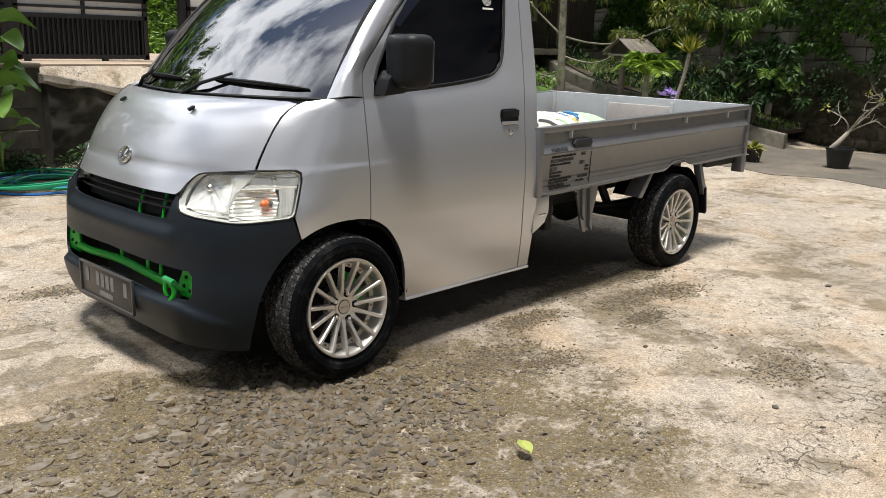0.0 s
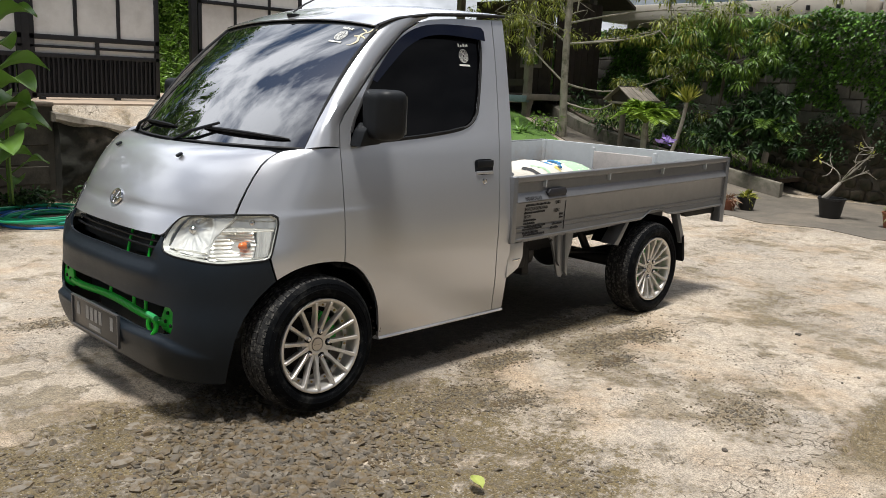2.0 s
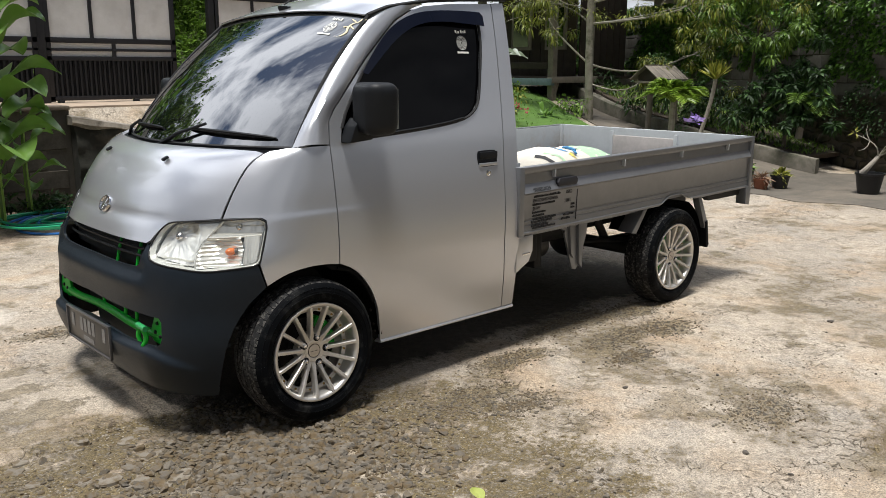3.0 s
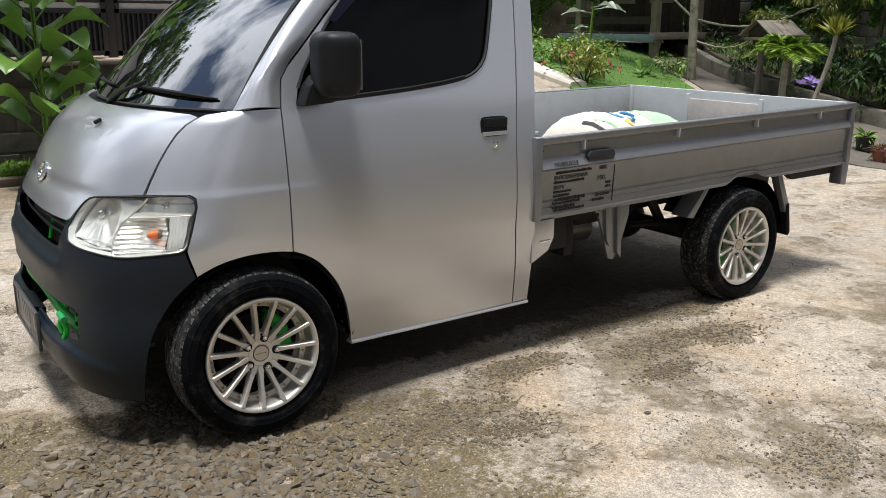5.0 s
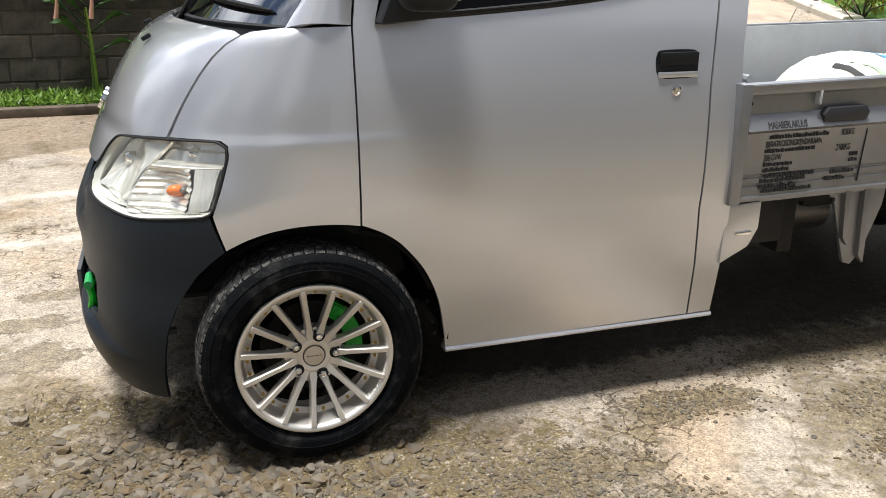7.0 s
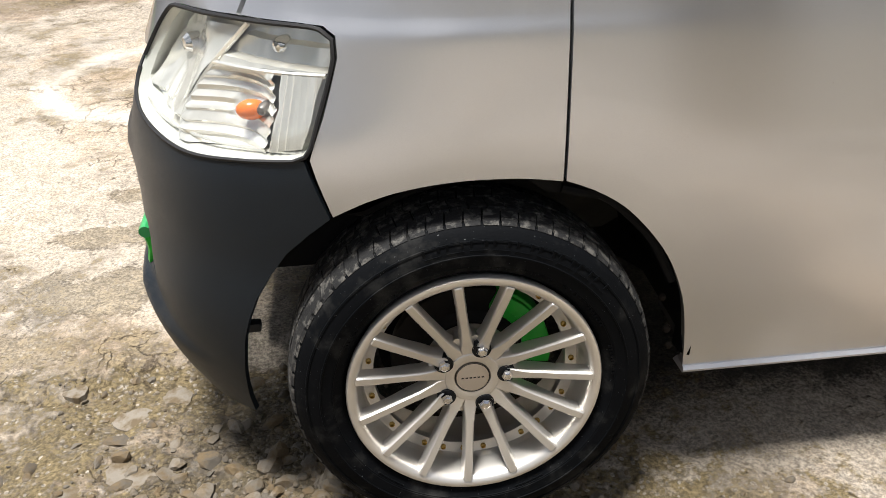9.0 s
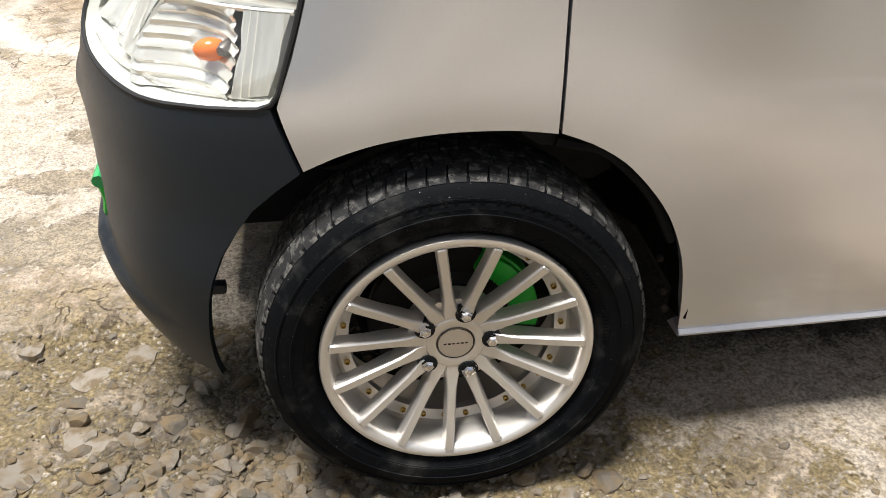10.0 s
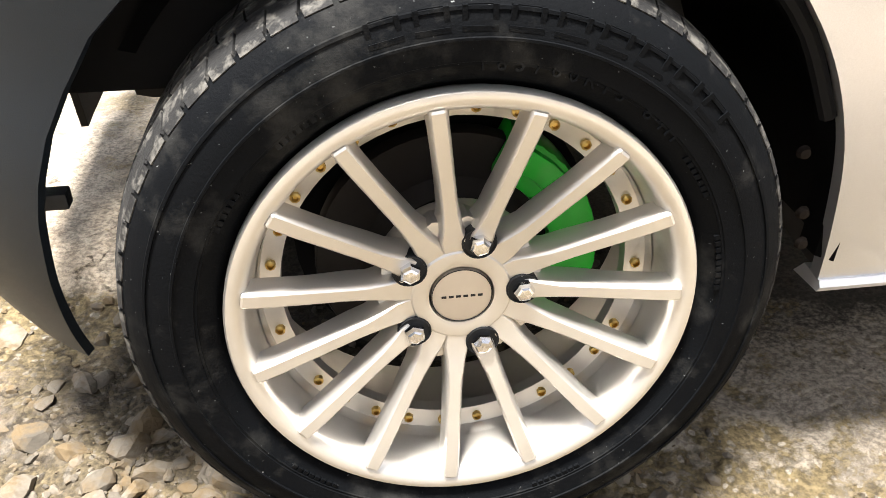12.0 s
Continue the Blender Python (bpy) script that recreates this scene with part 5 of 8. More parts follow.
for flip in (False, True):
    def deep(d):
        """A place behind the lens; d: a depth in metres, or a depth for each place."""
        def place(u, v):
            k = d(u, v) if callable(d) else d
            return skin(u, v) + np.array([k * 0.8, k * 0.62, 0])
        return place

    def over(q):
        return Vector(q if not flip else (q[0], 2 * YC - q[1], q[2]))

    lamp = part("headlight", panel([light_poly], skin, 0.02, 0.02, 0.0, flip), HEADLENS, truck, "clear headlight with chrome reflectors and an amber bulb")
    part("lamp_back", panel([light_poly], deep(0.066), 0.04, 0.04, 0.0, flip), SILVERED, lamp)
    for name, poly, depth, du, dv in (("main_reflector", main_poly, main_bowl, 0.008, 0.008), ("signal_reflector", signal_poly, signal_bowl, 0.006, 0.004), ("chrome_ledge", ledge_poly, upper_ledge, 0.010, 0.004), ("side_flutes", flute_poly, side_flutes, 0.003, 0.012)):
        part(name, panel([poly], deep(depth), du, dv, 0.0, flip), SILVERED, lamp, smooth=40)
    bm = B()
    ring = smooth_line(light_poly, 0.015, True)
    core = smooth_line([tuple(np.array((0.585, 0.772)) + (np.array(q) - (0.585, 0.772)) * (0.945 if q[0] > 0.45 else 0.90, 0.93)) for q in light_poly], 0.015, True)
    steps = [[bm.verts.new(over(deep(w)(*(np.array(p) * (1 - k) + np.array(q) * k)))) for p, q in zip(ring, [core[int(i * len(core) / len(ring))] for i in range(len(ring))])] for w, k in ((0.002, 0.0), (0.012, 0.6), (0.018, 1.0), (0.066, 1.0))]
    for va, vb in zip(steps, steps[1:]):
        for i in range(len(ring)):
            j = (i + 1) % len(ring)
            bm.faces.new((va[i], va[j], vb[j], vb[i]))
    part("lamp_bezel", bm, BEZEL, lamp)
    bm = B()
    tube(bm, [over(skin(*q)) for q in ring], 0.0035, 6, False)
    part("lamp_seal", bm, DARKTRIM, lamp)
    for line, w in (([(divide(z), z) for z in np.linspace(0.682, 0.852, 16)], 0.0045), ([(u, 0.7905 + 0.05 * (u - 0.59)) for u in np.linspace(0.59, 0.768, 14)], 0.004), ([(u, 0.694 + 0.10 * (u - 0.6) ** 2) for u in np.linspace(0.42, 0.75, 18)], 0.0028)):
        bm = B()
        tube(bm, [over(deep(0.018)(u, v)) for u, v in line], w, 6)
        part("lamp_divider", bm, SILVERED, lamp)

    def cup(name, u, v, depth, r, material, face):
        p = skin(u, v) + np.array([0.8, 0.62, 0]) * depth
        if flip:
            p[1] = 2 * YC - p[1]
        bm = B()
        lathe(bm, [(0.0001, -0.012), (r * 0.6, -0.010), (r, -0.002), (r, 0.016)], 20)
        bmesh.ops.transform(bm, matrix=pose(*p, 0, 0, face if not flip else -180 - face), verts=bm.verts)
        part(name, bm, material, lamp)

    cup("main_bulb", 0.475, 0.785, 0.042, 0.016, CHROME, -60)
    cup("park_bulb", 0.690, 0.828, 0.032, 0.013, CHROME, -45)
    cup("bulb_socket", 0.683, 0.744, 0.030, 0.010, STEEL, -30)
    p = skin(0.668, 0.742) + np.array([0.8, 0.62, 0]) * 0.026
    bm = B()
    bmesh.ops.create_uvsphere(bm, u_segments=12, v_segments=8, radius=0.015)
    for v in bm.verts:
        v.co.x *= 1.5
    bmesh.ops.translate(bm, verts=bm.verts, vec=(p[0], p[1] if not flip else 2 * YC - p[1], p[2]))
    part("turn_bulb", bm, AMBER, lamp, "amber turn bulb")

# stickers on the glass: plain shapes
def glass_sticker(host, place, material, label):
    bm = B()
    for r in (0.010, 0.018, 0.026, 0.034, 0.042):
        rows = []
        for k in range(37):
            a = 2 * math.pi * k / 36
            rows.append([bm.verts.new(place((r + d) * math.cos(a), (r + d) * math.sin(a))) for d in (-0.0018, 0.0018)])
        for a, b in zip(rows, rows[1:]):
            bm.faces.new((a[0], a[1], b[1], b[0]))
    bmesh.ops.remove_doubles(bm, verts=bm.verts, dist=1e-5)
    sticker = part("sticker", bm, material, host, label, 0)
    for x0, x1, z0, z1 in ((-0.045, -0.030, 0.058, 0.078), (-0.022, -0.008, 0.058, 0.072), (0.002, 0.016, 0.060, 0.080), (0.022, 0.034, 0.060, 0.074), (0.038, 0.050, 0.062, 0.080), (-0.050, 0.050, -0.066, -0.054)):
        bm = B()
        vs = [bm.verts.new(place(x, z)) for x, z in ((x0, z0), (x1, z0), (x1, z1), (x0, z1))]
        bm.faces.new(vs)
        part("sticker_bar", bm, material, sticker, smooth=0)


def on_window(cx, cz, up=0.002):
    return lambda x, z: Vector(skin(s_of_x(cx + 0.74 * x, cz + 0.74 * z), cz + 0.74 * z)) + Vector((0, 0.008 - up, 0))


glass_sticker(doors[0], on_window(0.975, 1.548), WHITE, "round white sticker on the side window")


def on_wind(u, v, size=1.0):
    return lambda x, z: on_screen(u - size * x / 0.66, v + size * z / 0.70, 0.0025)


glass_sticker(windscreen, on_wind(0.76, 0.86, 0.74), WHITE, "round white sticker on the windscreen")
bm = B()
curve = smooth_line([(0.055, 0.045, 0), (0.045, 0.02, 0), (0.02, 0.005, 0), (0.012, -0.02, 0), (0.022, -0.05, 0), (0.005, -0.075, 0), (-0.02, -0.082, 0)], 0.006)
place = on_wind(0.90, 0.90)
rows = []
for k, p in enumerate(curve):
    w = 0.010 * math.sin(math.pi * min(0.97, 0.12 + 0.5 * k / len(curve))) * (1 - 0.7 * k / len(curve))
    rows.append([bm.verts.new(place(-p[0] - w, p[1])), bm.verts.new(place(-p[0] + w, p[1]))])
for a, b in zip(rows, rows[1:]):
    bm.faces.new((a[0], a[1], b[1], b[0]))
part("curl_sticker", bm, GOLD, windscreen, "cream curling sticker on the windscreen", 0)
for x, z, dx, dz in ((0.05, 0.03, 0.03, 0.012), (0.03, 0.02, -0.035, 0.012), (0.02, -0.012, 0.03, -0.012), (0.012, -0.015, -0.03, -0.006)):
    bm = B()
    vs = [bm.verts.new(place(-q[0], q[1])) for q in ((x, z - 0.004), (x, z + 0.004), (x + dx, z + dz + 0.003), (x + dx, z + dz - 0.003))]
    bm.faces.new(vs)
    part("sticker_stroke", bm, GOLD, windscreen, smooth=0)


# ---- wheels: outer face towards -y, hub at the origin ----
def lettering(text, size, place):
    """Built-in font letters laid one by one with place(k, n) as one mesh."""
    bm = B()
    for k, ch in enumerate(text):
        if ch == " ":
            continue
        cu = bpy.data.curves.new("letter", "FONT")
        cu.body, cu.size, cu.extrude, cu.align_x = ch, size, 0.0006, "CENTER"
        cu.resolution_u = 2
        ob = bpy.data.objects.new("letter", cu)
        me = bpy.data.meshes.new_from_object(ob)
        me.transform(place(k, len(text)))
        bm.from_mesh(me)
        bpy.data.meshes.remove(me)
        bpy.data.objects.remove(ob)
        bpy.data.curves.remove(cu)
    return bm


TYRE_PROFILE = [(0.196, 0.000), (0.203, -0.012), (0.207, -0.024), (0.214, -0.036), (0.226, -0.043), (0.2265, -0.0445), (0.2285, -0.0445), (0.229, -0.0455), (0.245, -0.0475), (0.2455, -0.049), (0.2475, -0.049), (0.248, -0.0475), (0.258, -0.046), (0.266, -0.043), (0.2665, -0.0445), (0.269, -0.044), (0.2695, -0.0415), (0.278, -0.036), (0.285, -0.029), (0.2885, -0.022), (0.2895, -0.012), (0.290, 0.0), (0.2915, 0.03), (0.292, 0.052), (0.2915, 0.075), (0.290, 0.105), (0.2885, 0.127), (0.284, 0.137), (0.27, 0.147), (0.248, 0.152), (0.22, 0.147), (0.203, 0.12), (0.196, 0.105)]
SPOKES, FIRST = 15, -7.4


def radial(a):
    """Turns +z to the clock angle a (degrees, clockwise as seen from outside)."""
    return pose(0, 0, 0, 0, a, 0)


def spoke_bm():
    bm = B()
    rows = []
    #        r      face y   half face  half foot  foot y
    for r, yf, wf, wb, yb in ((0.044, -0.006, 0.0105, 0.0125, 0.030), (0.058, -0.0085, 0.0112, 0.0140, 0.026), (0.070, -0.0125, 0.0088, 0.0122, 0.018), (0.088, -0.018, 0.0070, 0.0098, 0.009), (0.105, -0.022, 0.0066, 0.0088, 0.006), (0.140, -0.031, 0.0068, 0.0084, -0.006), (0.170, -0.0385, 0.0070, 0.0086, -0.014), (0.180, -0.0405, 0.0070, 0.0092, -0.017), (0.1905, -0.0425, 0.0068, 0.0104, -0.022), (0.1925, -0.0415, 0.0060, 0.0100, -0.024)):
        c = 0.0016
        rows.append([bm.verts.new(q) for q in ((-wb, yb, r), (-wf - 0.0012, yf + 0.006, r), (-wf, yf + c, r), (-wf + c, yf, r), (wf - c, yf, r), (wf, yf + c, r), (wf + 0.0012, yf + 0.006, r), (wb, yb, r))])
    for a, b in zip(rows, rows[1:]):
        for i in range(7):
            bm.faces.new((a[i], a[i + 1], b[i + 1], b[i]))
        bm.faces.new((a[7], a[0], b[0], b[7]))
    bm.faces.new(rows[0])
    bm.faces.new(rows[-1][::-1])
    bmesh.ops.recalc_face_normals(bm, faces=bm.faces)
    return bm


def share(name, source, parent, m, label=""):
    ob = new(name, source.data)
    ob.parent, ob.matrix_basis = parent, m
    return ob


def build_wheel():
    bm = B()
    lathe(bm, [(0.187, -0.028), (0.1895, -0.036), (0.195, -0.041), (0.2005, -0.0425), (0.2045, -0.0415), (0.2065, -0.038), (0.2065, -0.030), (0.202, -0.018), (0.196, 0.0), (0.192, 0.05), (0.196, 0.10), (0.206, 0.13), (0.206, 0.137), (0.198, 0.137), (0.186, 0.10), (0.180, 0.05), (0.182, 0.01), (0.184, -0.012)], 96, True)
    wheel = part("wheel", bm, ALLOY, None, "multi-spoke silver alloy wheel with a black tyre")
    # tyre
    bm = B()
    lathe(bm, TYRE_PROFILE, 128)
    tyre = part("tyre", bm, RUBBER, wheel, "worn black tyre with dusty tread blocks")
    # tread blocks, too many to pick apart
    bm = B()
    rng = random.Random(5)
    for row, (y0, y1, r0, r1, count, skew) in enumerate(((-0.0225, 0.006, 0.2895, 0.2975, 66, 0.30), (0.013, 0.045, 0.2915, 0.2985, 66, -0.25), (0.052, 0.084, 0.2915, 0.2985, 66, 0.25), (0.091, 0.126, 0.2895, 0.2975, 66, -0.30))):
        for k in range(count):
            a0 = 2 * math.pi * (k + 0.5 * (row % 2)) / count
            half = math.pi / count * (0.88 + 0.04 * rng.random())
            vs = []
            for y, sk in ((y0, 0.0), (y1, skew)):
                drop = 0.006 if (row == 0 and y == y0) or (row == 3 and y == y1) else 0.0
                for r in (r0 - 0.004, r1 - drop):
                    for d in (-half, half):
                        a = a0 + d + sk * math.pi / count
                        vs.append(bm.verts.new((r * math.sin(a), y, r * math.cos(a))))
            for f in ((0, 2, 3, 1), (4, 5, 7, 6), (2, 6, 7, 3), (0, 4, 6, 2), (1, 3, 7, 5)):
                bm.faces.new([vs[i] for i in f])
            if row == 0:  # shoulder lug running down the wall
                ws = [bm.verts.new(((r) * math.sin(a), y, r * math.cos(a))) for r, y in ((r1 - 0.006, y0), (0.2868, -0.0285), (0.284, -0.026)) for a in (a0 - half * 0.92, a0 + half * 0.92)]
                for f in ((0, 1, 3, 2), (2, 3, 5, 4)):
                    bm.faces.new([ws[i] for i in f])
    bmesh.ops.recalc_face_normals(bm, faces=bm.faces)
    tagged(part("tread", bm, TREAD, tyre, smooth=0), kind="stuff")
    # raised size marking, and plain bars where the maker's letters stand
    size = "185/60R15 84H"
    part("size_marking", lettering(size, 0.0165, lambda k, n: radial(2 + 3.55 * k) @ pose(0, -0.0447, 0.2225, 90, 0, 0) @ Matrix.Diagonal((1, 1, 1.6, 1))), RUBBER, tyre)
    bm = B()
    for k in range(9):
        m = radial(-14 + 7.6 * k)
        face = lambda r: float(np.interp(r, (0.245, 0.258, 0.266, 0.27), (-0.0478, -0.0463, -0.0434, -0.0416))) - 0.0004
        for x0, x1, z0, z1 in ((-0.013, 0.013, 0.266, 0.270), (-0.013, 0.013, 0.2515, 0.2555), (-0.013, -0.009, 0.2515, 0.270), (0.009, 0.013, 0.2515, 0.270)):
            box(bm, x0, x1, face((z0 + z1) / 2), -0.040, z0, z1, m=m)
    tagged(part("sidewall_relief", bm, RUBBER, tyre, smooth=0), kind="stuff")
    bm = B()
    for a, count in ((-40, 7), (-62, 6), (52, 7), (74, 9), (150, 8), (215, 8)):
        for k in range(count):
            box(bm, -0.0022, 0.0022, -0.0437, -0.041, 0.2215, 0.2275, m=radial(a + 1.7 * k))
    tagged(part("sidewall_ribbing", bm, RUBBER, tyre, smooth=0), kind="stuff")
    # hub and spokes
    bm = B()
    lathe(bm, [(0.0285, 0.004), (0.030, -0.007), (0.034, -0.0085), (0.0445, -0.0078), (0.0475, -0.0050), (0.054, 0.001), (0.062, 0.010), (0.073, 0.024), (0.076, 0.036), (0.02, 0.04)], 60)
    part("hub", bm, ALLOY, wheel)
    first = part("spoke", spoke_bm(), ALLOY, wheel)
    first.matrix_basis = radial(FIRST)
    for k in range(1, SPOKES):
        share("spoke", first, wheel, radial(FIRST + 24 * k))
    # webs between neighbouring spokes at the root
    web = None
    for k in range(SPOKES):
        if k % 3 == 1:
            continue
        m = radial(FIRST + 24 * k + 12)
        if web is None:
            bm = B()
            prism(bm, [(-0.010, 0.050), (0.010, 0.050), (0.0125, 0.066), (0.006, 0.074), (0.0, 0.0765), (-0.006, 0.074), (-0.0125, 0.066)], "y", 0.001, 0.024)
            web = part("spoke_web", bm, ALLOY, wheel)
            web.matrix_basis = m
        else:
            share("spoke_web", web, wheel, m)
    # cap
    bm = B()
    lathe(bm, [(0.0001, -0.0088), (0.022, -0.0088), (0.0268, -0.0082), (0.0275, -0.006), (0.0278, 0.0)], 40)
    cap = part("hub_cap", bm, CAPFACE, wheel, "bronze-grey centre cap")
    bm = B()
    tube(bm, [(0.0275 * math.sin(a), -0.0085, 0.0275 * math.cos(a)) for a in np.linspace(0, 2 * math.pi, 40)], 0.0005, 5, False)
    part("cap_ring", bm, DARKTRIM, cap)
    bm = B()
    for k in range(6):  # plain marks for the maker's word
        x = -0.0165 + k * 0.0066
        box(bm, x - 0.0022, x + 0.0022, -0.0091, -0.0086, -0.0012, 0.0012)
    part("cap_mark", bm, DARKTRIM, cap, smooth=0)
    # lug nuts; raised black discs stand in for the shade in their sockets
    nut = socket = None
    for k in range(5):
        m = radial(15.5 + 72 * k) @ pose(0, 0, 0.0560)
        if nut is None:
            bm = B()
            lathe(bm, [(0.0150, 0.012), (0.0158, -0.0090), (0.0152, -0.0098), (0.0142, -0.0092), (0.0138, -0.0080), (0.0001, -0.0078)], 24)
            socket = part("nut_socket", bm, BLACK, wheel)
            socket.matrix_basis = m
            bm = B()
            lathe(bm, [(0.0102, 0.012), (0.0102, -0.0125), (0.0096, -0.0155), (0.0076, -0.0185), (0.0056, -0.0195), (0.0001, -0.0200)], 6)
            nut = part("lug_nut", bm, CHROME, wheel, smooth=20)
            nut.matrix_basis = m
        else:
            share("nut_socket", socket, wheel, m)
            share("lug_nut", nut, wheel, m)
    # split-rim ring with brass bolts
    bm = B()
    lathe(bm, [(0.1815, 0.006), (0.179, 0.018), (0.166, 0.020), (0.161, 0.022), (0.160, 0.034), (0.178, 0.036)], 72)
    part("rim_ring", bm, ALLOY, wheel)
    bolt = None
    for k in range(30):
        m = radial(12 * k + 5) @ pose(0, 0.0195, 0.170)
        if bolt is None:
            bm = B()
            lathe(bm, [(0.0048, 0.002), (0.0048, -0.004), (0.003, -0.005), (0.0022, -0.002), (0.0001, -0.002)], 8)
            bolt = part("rim_bolt", bm, BRASS, wheel)
            bolt.matrix_basis = m
        else:
            share("rim_bolt", bolt, wheel, m)
    return wheel


def place_wheel(wheel, m, front):
    wheel.parent, wheel.matrix_basis = truck, m
    bm = B()
    lathe(bm, [(0.045, 0.055), (0.07, 0.05), (0.085, 0.062), (0.128, 0.062), (0.130, 0.066), (0.130, 0.080), (0.05, 0.084)], 48)
    part("brake_disc", bm, RUST if front else GREEN, wheel)
    if front:
        bm = B()
        pts = [(0.095 * math.sin(radians(a)), 0.095 * math.cos(radians(a))) for a in np.linspace(22, 100, 14)]
        out = [(0.142 * math.sin(radians(a)), 0.142 * math.cos(radians(a))) for a in np.linspace(100, 24, 14)]
        prism(bm, pts + out, "y", 0.046, 0.10, 0.007)
        cal = part("brake_caliper", bm, GREEN, wheel, "bright green painted brake caliper")
        bm = B()
        prism(bm, [(0.137 * math.sin(radians(a)), 0.137 * math.cos(radians(a))) for a in (30, 42, 54)] + [(0.112 * math.sin(radians(a)), 0.112 * math.cos(radians(a))) for a in (54, 42, 30)], "y", 0.036, 0.06, 0.005)
        part("caliper_bridge", bm, GREEN, cal)
    else:
        bm = B()
        lathe(bm, [(0.0001, 0.045), (0.11, 0.045), (0.125, 0.06), (0.128, 0.12)], 40)
        part("brake_drum", bm, GREEN, wheel, "green painted brake drum")
    bm = B()
    lathe(bm, [(0.150, 0.115), (0.06, 0.12), (0.0001, 0.12)], 40)
    part("dust_shield", bm, LINER, wheel)


def copy_wheel(src):
    made = {}
    for o in (src, *src.children_recursive):
        made[o] = o.copy()
        scene.collection.objects.link(made[o])
        made[o].parent = made.get(o.parent)
    return made[src]


wheel = build_wheel()
others = [copy_wheel(wheel) for _ in range(3)]
CAMBER = pose(0, 0, 0, -2.2, 0, 0)
place_wheel(wheel, pose(0, 0, 0.2955) @ CAMBER, True)
place_wheel(others[0], pose(2.645, 0.004, 0.2955) @ pose(0, 0, 0, 0, 31, 0), False)
place_wheel(others[1], pose(0, 2 * YC, 0.2955, 0, 0, 180) @ CAMBER, True)
place_wheel(others[2], pose(2.645, 2 * YC - 0.004, 0.2955, 0, 0, 180), False)


# ---- load bed ----
BED_F, BED_R, BED_Y = 1.214, 3.552, -0.016
def rake(bm):
    for v in bm.verts:
        v.co.z += 0.0135 * (v.co.x - 1.21)
    return bm


def bed_part(name, bm, material, label="", smooth=30, parent=None):
    return part(name, rake(bm), material, parent or truck, label, smooth)


def mirrored(bm):
    for v in bm.verts:
        v.co.y = 2 * YC - v.co.y
    bmesh.ops.reverse_faces(bm, faces=bm.faces)
    return bm


SIDE = [(0.000, 0.610), (-0.005, 0.612), (-0.006, 0.622), (0.002, 0.626), (0.003, 0.652), (0.006, 0.655), (0.006, 0.660), (0.002, 0.663), (0.002, 0.678), (0.006, 0.681), (0.006, 0.686), (0.002, 0.690), (0.000, 0.805), (-0.003, 0.812), (-0.017, 0.822), (0.004, 0.860), (0.010, 0.866), (0.010, 0.915), (0.000, 0.922), (-0.010, 0.925), (-0.012, 0.930), (-0.012, 0.950), (-0.009, 0.9535), (0.026, 0.9535), (0.029, 0.950), (0.029, 0.930), (0.026, 0.928), (0.026, 0.62), (0.022, 0.612)]


def bed_side():
    """The pressed side gate, with the notch over the wheel left out of its lower edge."""
    bm = B()
    xs = list(np.linspace(BED_F + 0.034, 2.46, 14)) + [2.50, 2.54, 2.57, 2.62, 2.68, 2.72, 2.76, 2.80] + list(np.linspace(2.88, BED_R - 0.034, 8))
    rows = []
    for x in xs:
        up = np.interp(x, (2.47, 2.55, 2.575, 2.70, 2.725, 2.82), (0, 0.040, 0.048, 0.048, 0.040, 0))
        rows.append([bm.verts.new((x, BED_Y + y, max(z, 0.610 + up + (z - 0.610) * 0.25) if z < 0.70 else z)) for y, z in SIDE])
    n = len(SIDE)
    for a, b in zip(rows, rows[1:]):
        for i in range(n):
            bm.faces.new((a[i], a[(i + 1) % n], b[(i + 1) % n], b[i]))
    bm.faces.new(rows[0][::-1])
    bm.faces.new(rows[-1])
    bmesh.ops.recalc_face_normals(bm, faces=bm.faces)
    return bm


gates = []
for flip in (False, True):
    fl = mirrored if flip else (lambda bm: bm)
    gate = bed_part("side_gate", fl(bed_side()), BEDPAINT, "grey pressed steel side gate with worn stencilled lettering" if not flip else "grey pressed steel side gate")
    gates.append(gate)
    for x0, x1 in ((BED_F, BED_F + 0.036), (BED_R - 0.036, BED_R)):
        bm = B()
        prism(bm, [(x0, 0.607), (x1, 0.607), (x1, 0.955), (x0, 0.955)], "y", BED_Y - 0.013, BED_Y + 0.03, 0.003)
        bed_part("gate_end", fl(bm), BEDPAINT, parent=gate)
    for x in (1.485, 2.085, 2.675, 3.22):
        bm = B()
        box(bm, x - 0.004, x + 0.004, BED_Y - 0.012, BED_Y + 0.012, 0.885, 0.927, 0.002)
        bed_part("gate_peg", fl(bm), BEDIN, parent=gate)
    bm = B()
    box(bm, BED_F + 0.02, BED_R - 0.02, BED_Y + 0.028, BED_Y + 0.036, 0.66, 0.945, 0.002)
    bed_part("gate_lining", fl(bm), BEDIN, parent=gate)
    bm = B()
    lathe(bm, [(0.0001, -0.006), (0.006, -0.005), (0.008, 0.004)], 10)
    bmesh.ops.translate(bm, verts=bm.verts, vec=(BED_F + 0.045, BED_Y + 0.006, 0.898))
    bed_part("gate_stud", fl(bm), BLACK, parent=gate)
# smudged latch plate on the ridge
bm = B()
prism(bm, [(1.505, 0.835), (1.50, 0.855), (1.515, 0.875), (1.65, 0.875), (1.665, 0.855), (1.655, 0.832)], "y", BED_Y - 0.018, BED_Y + 0.006, 0.005)
bed_part("gate_latch", bm, TAPE, "black smudged latch on the gate", parent=gates[0])
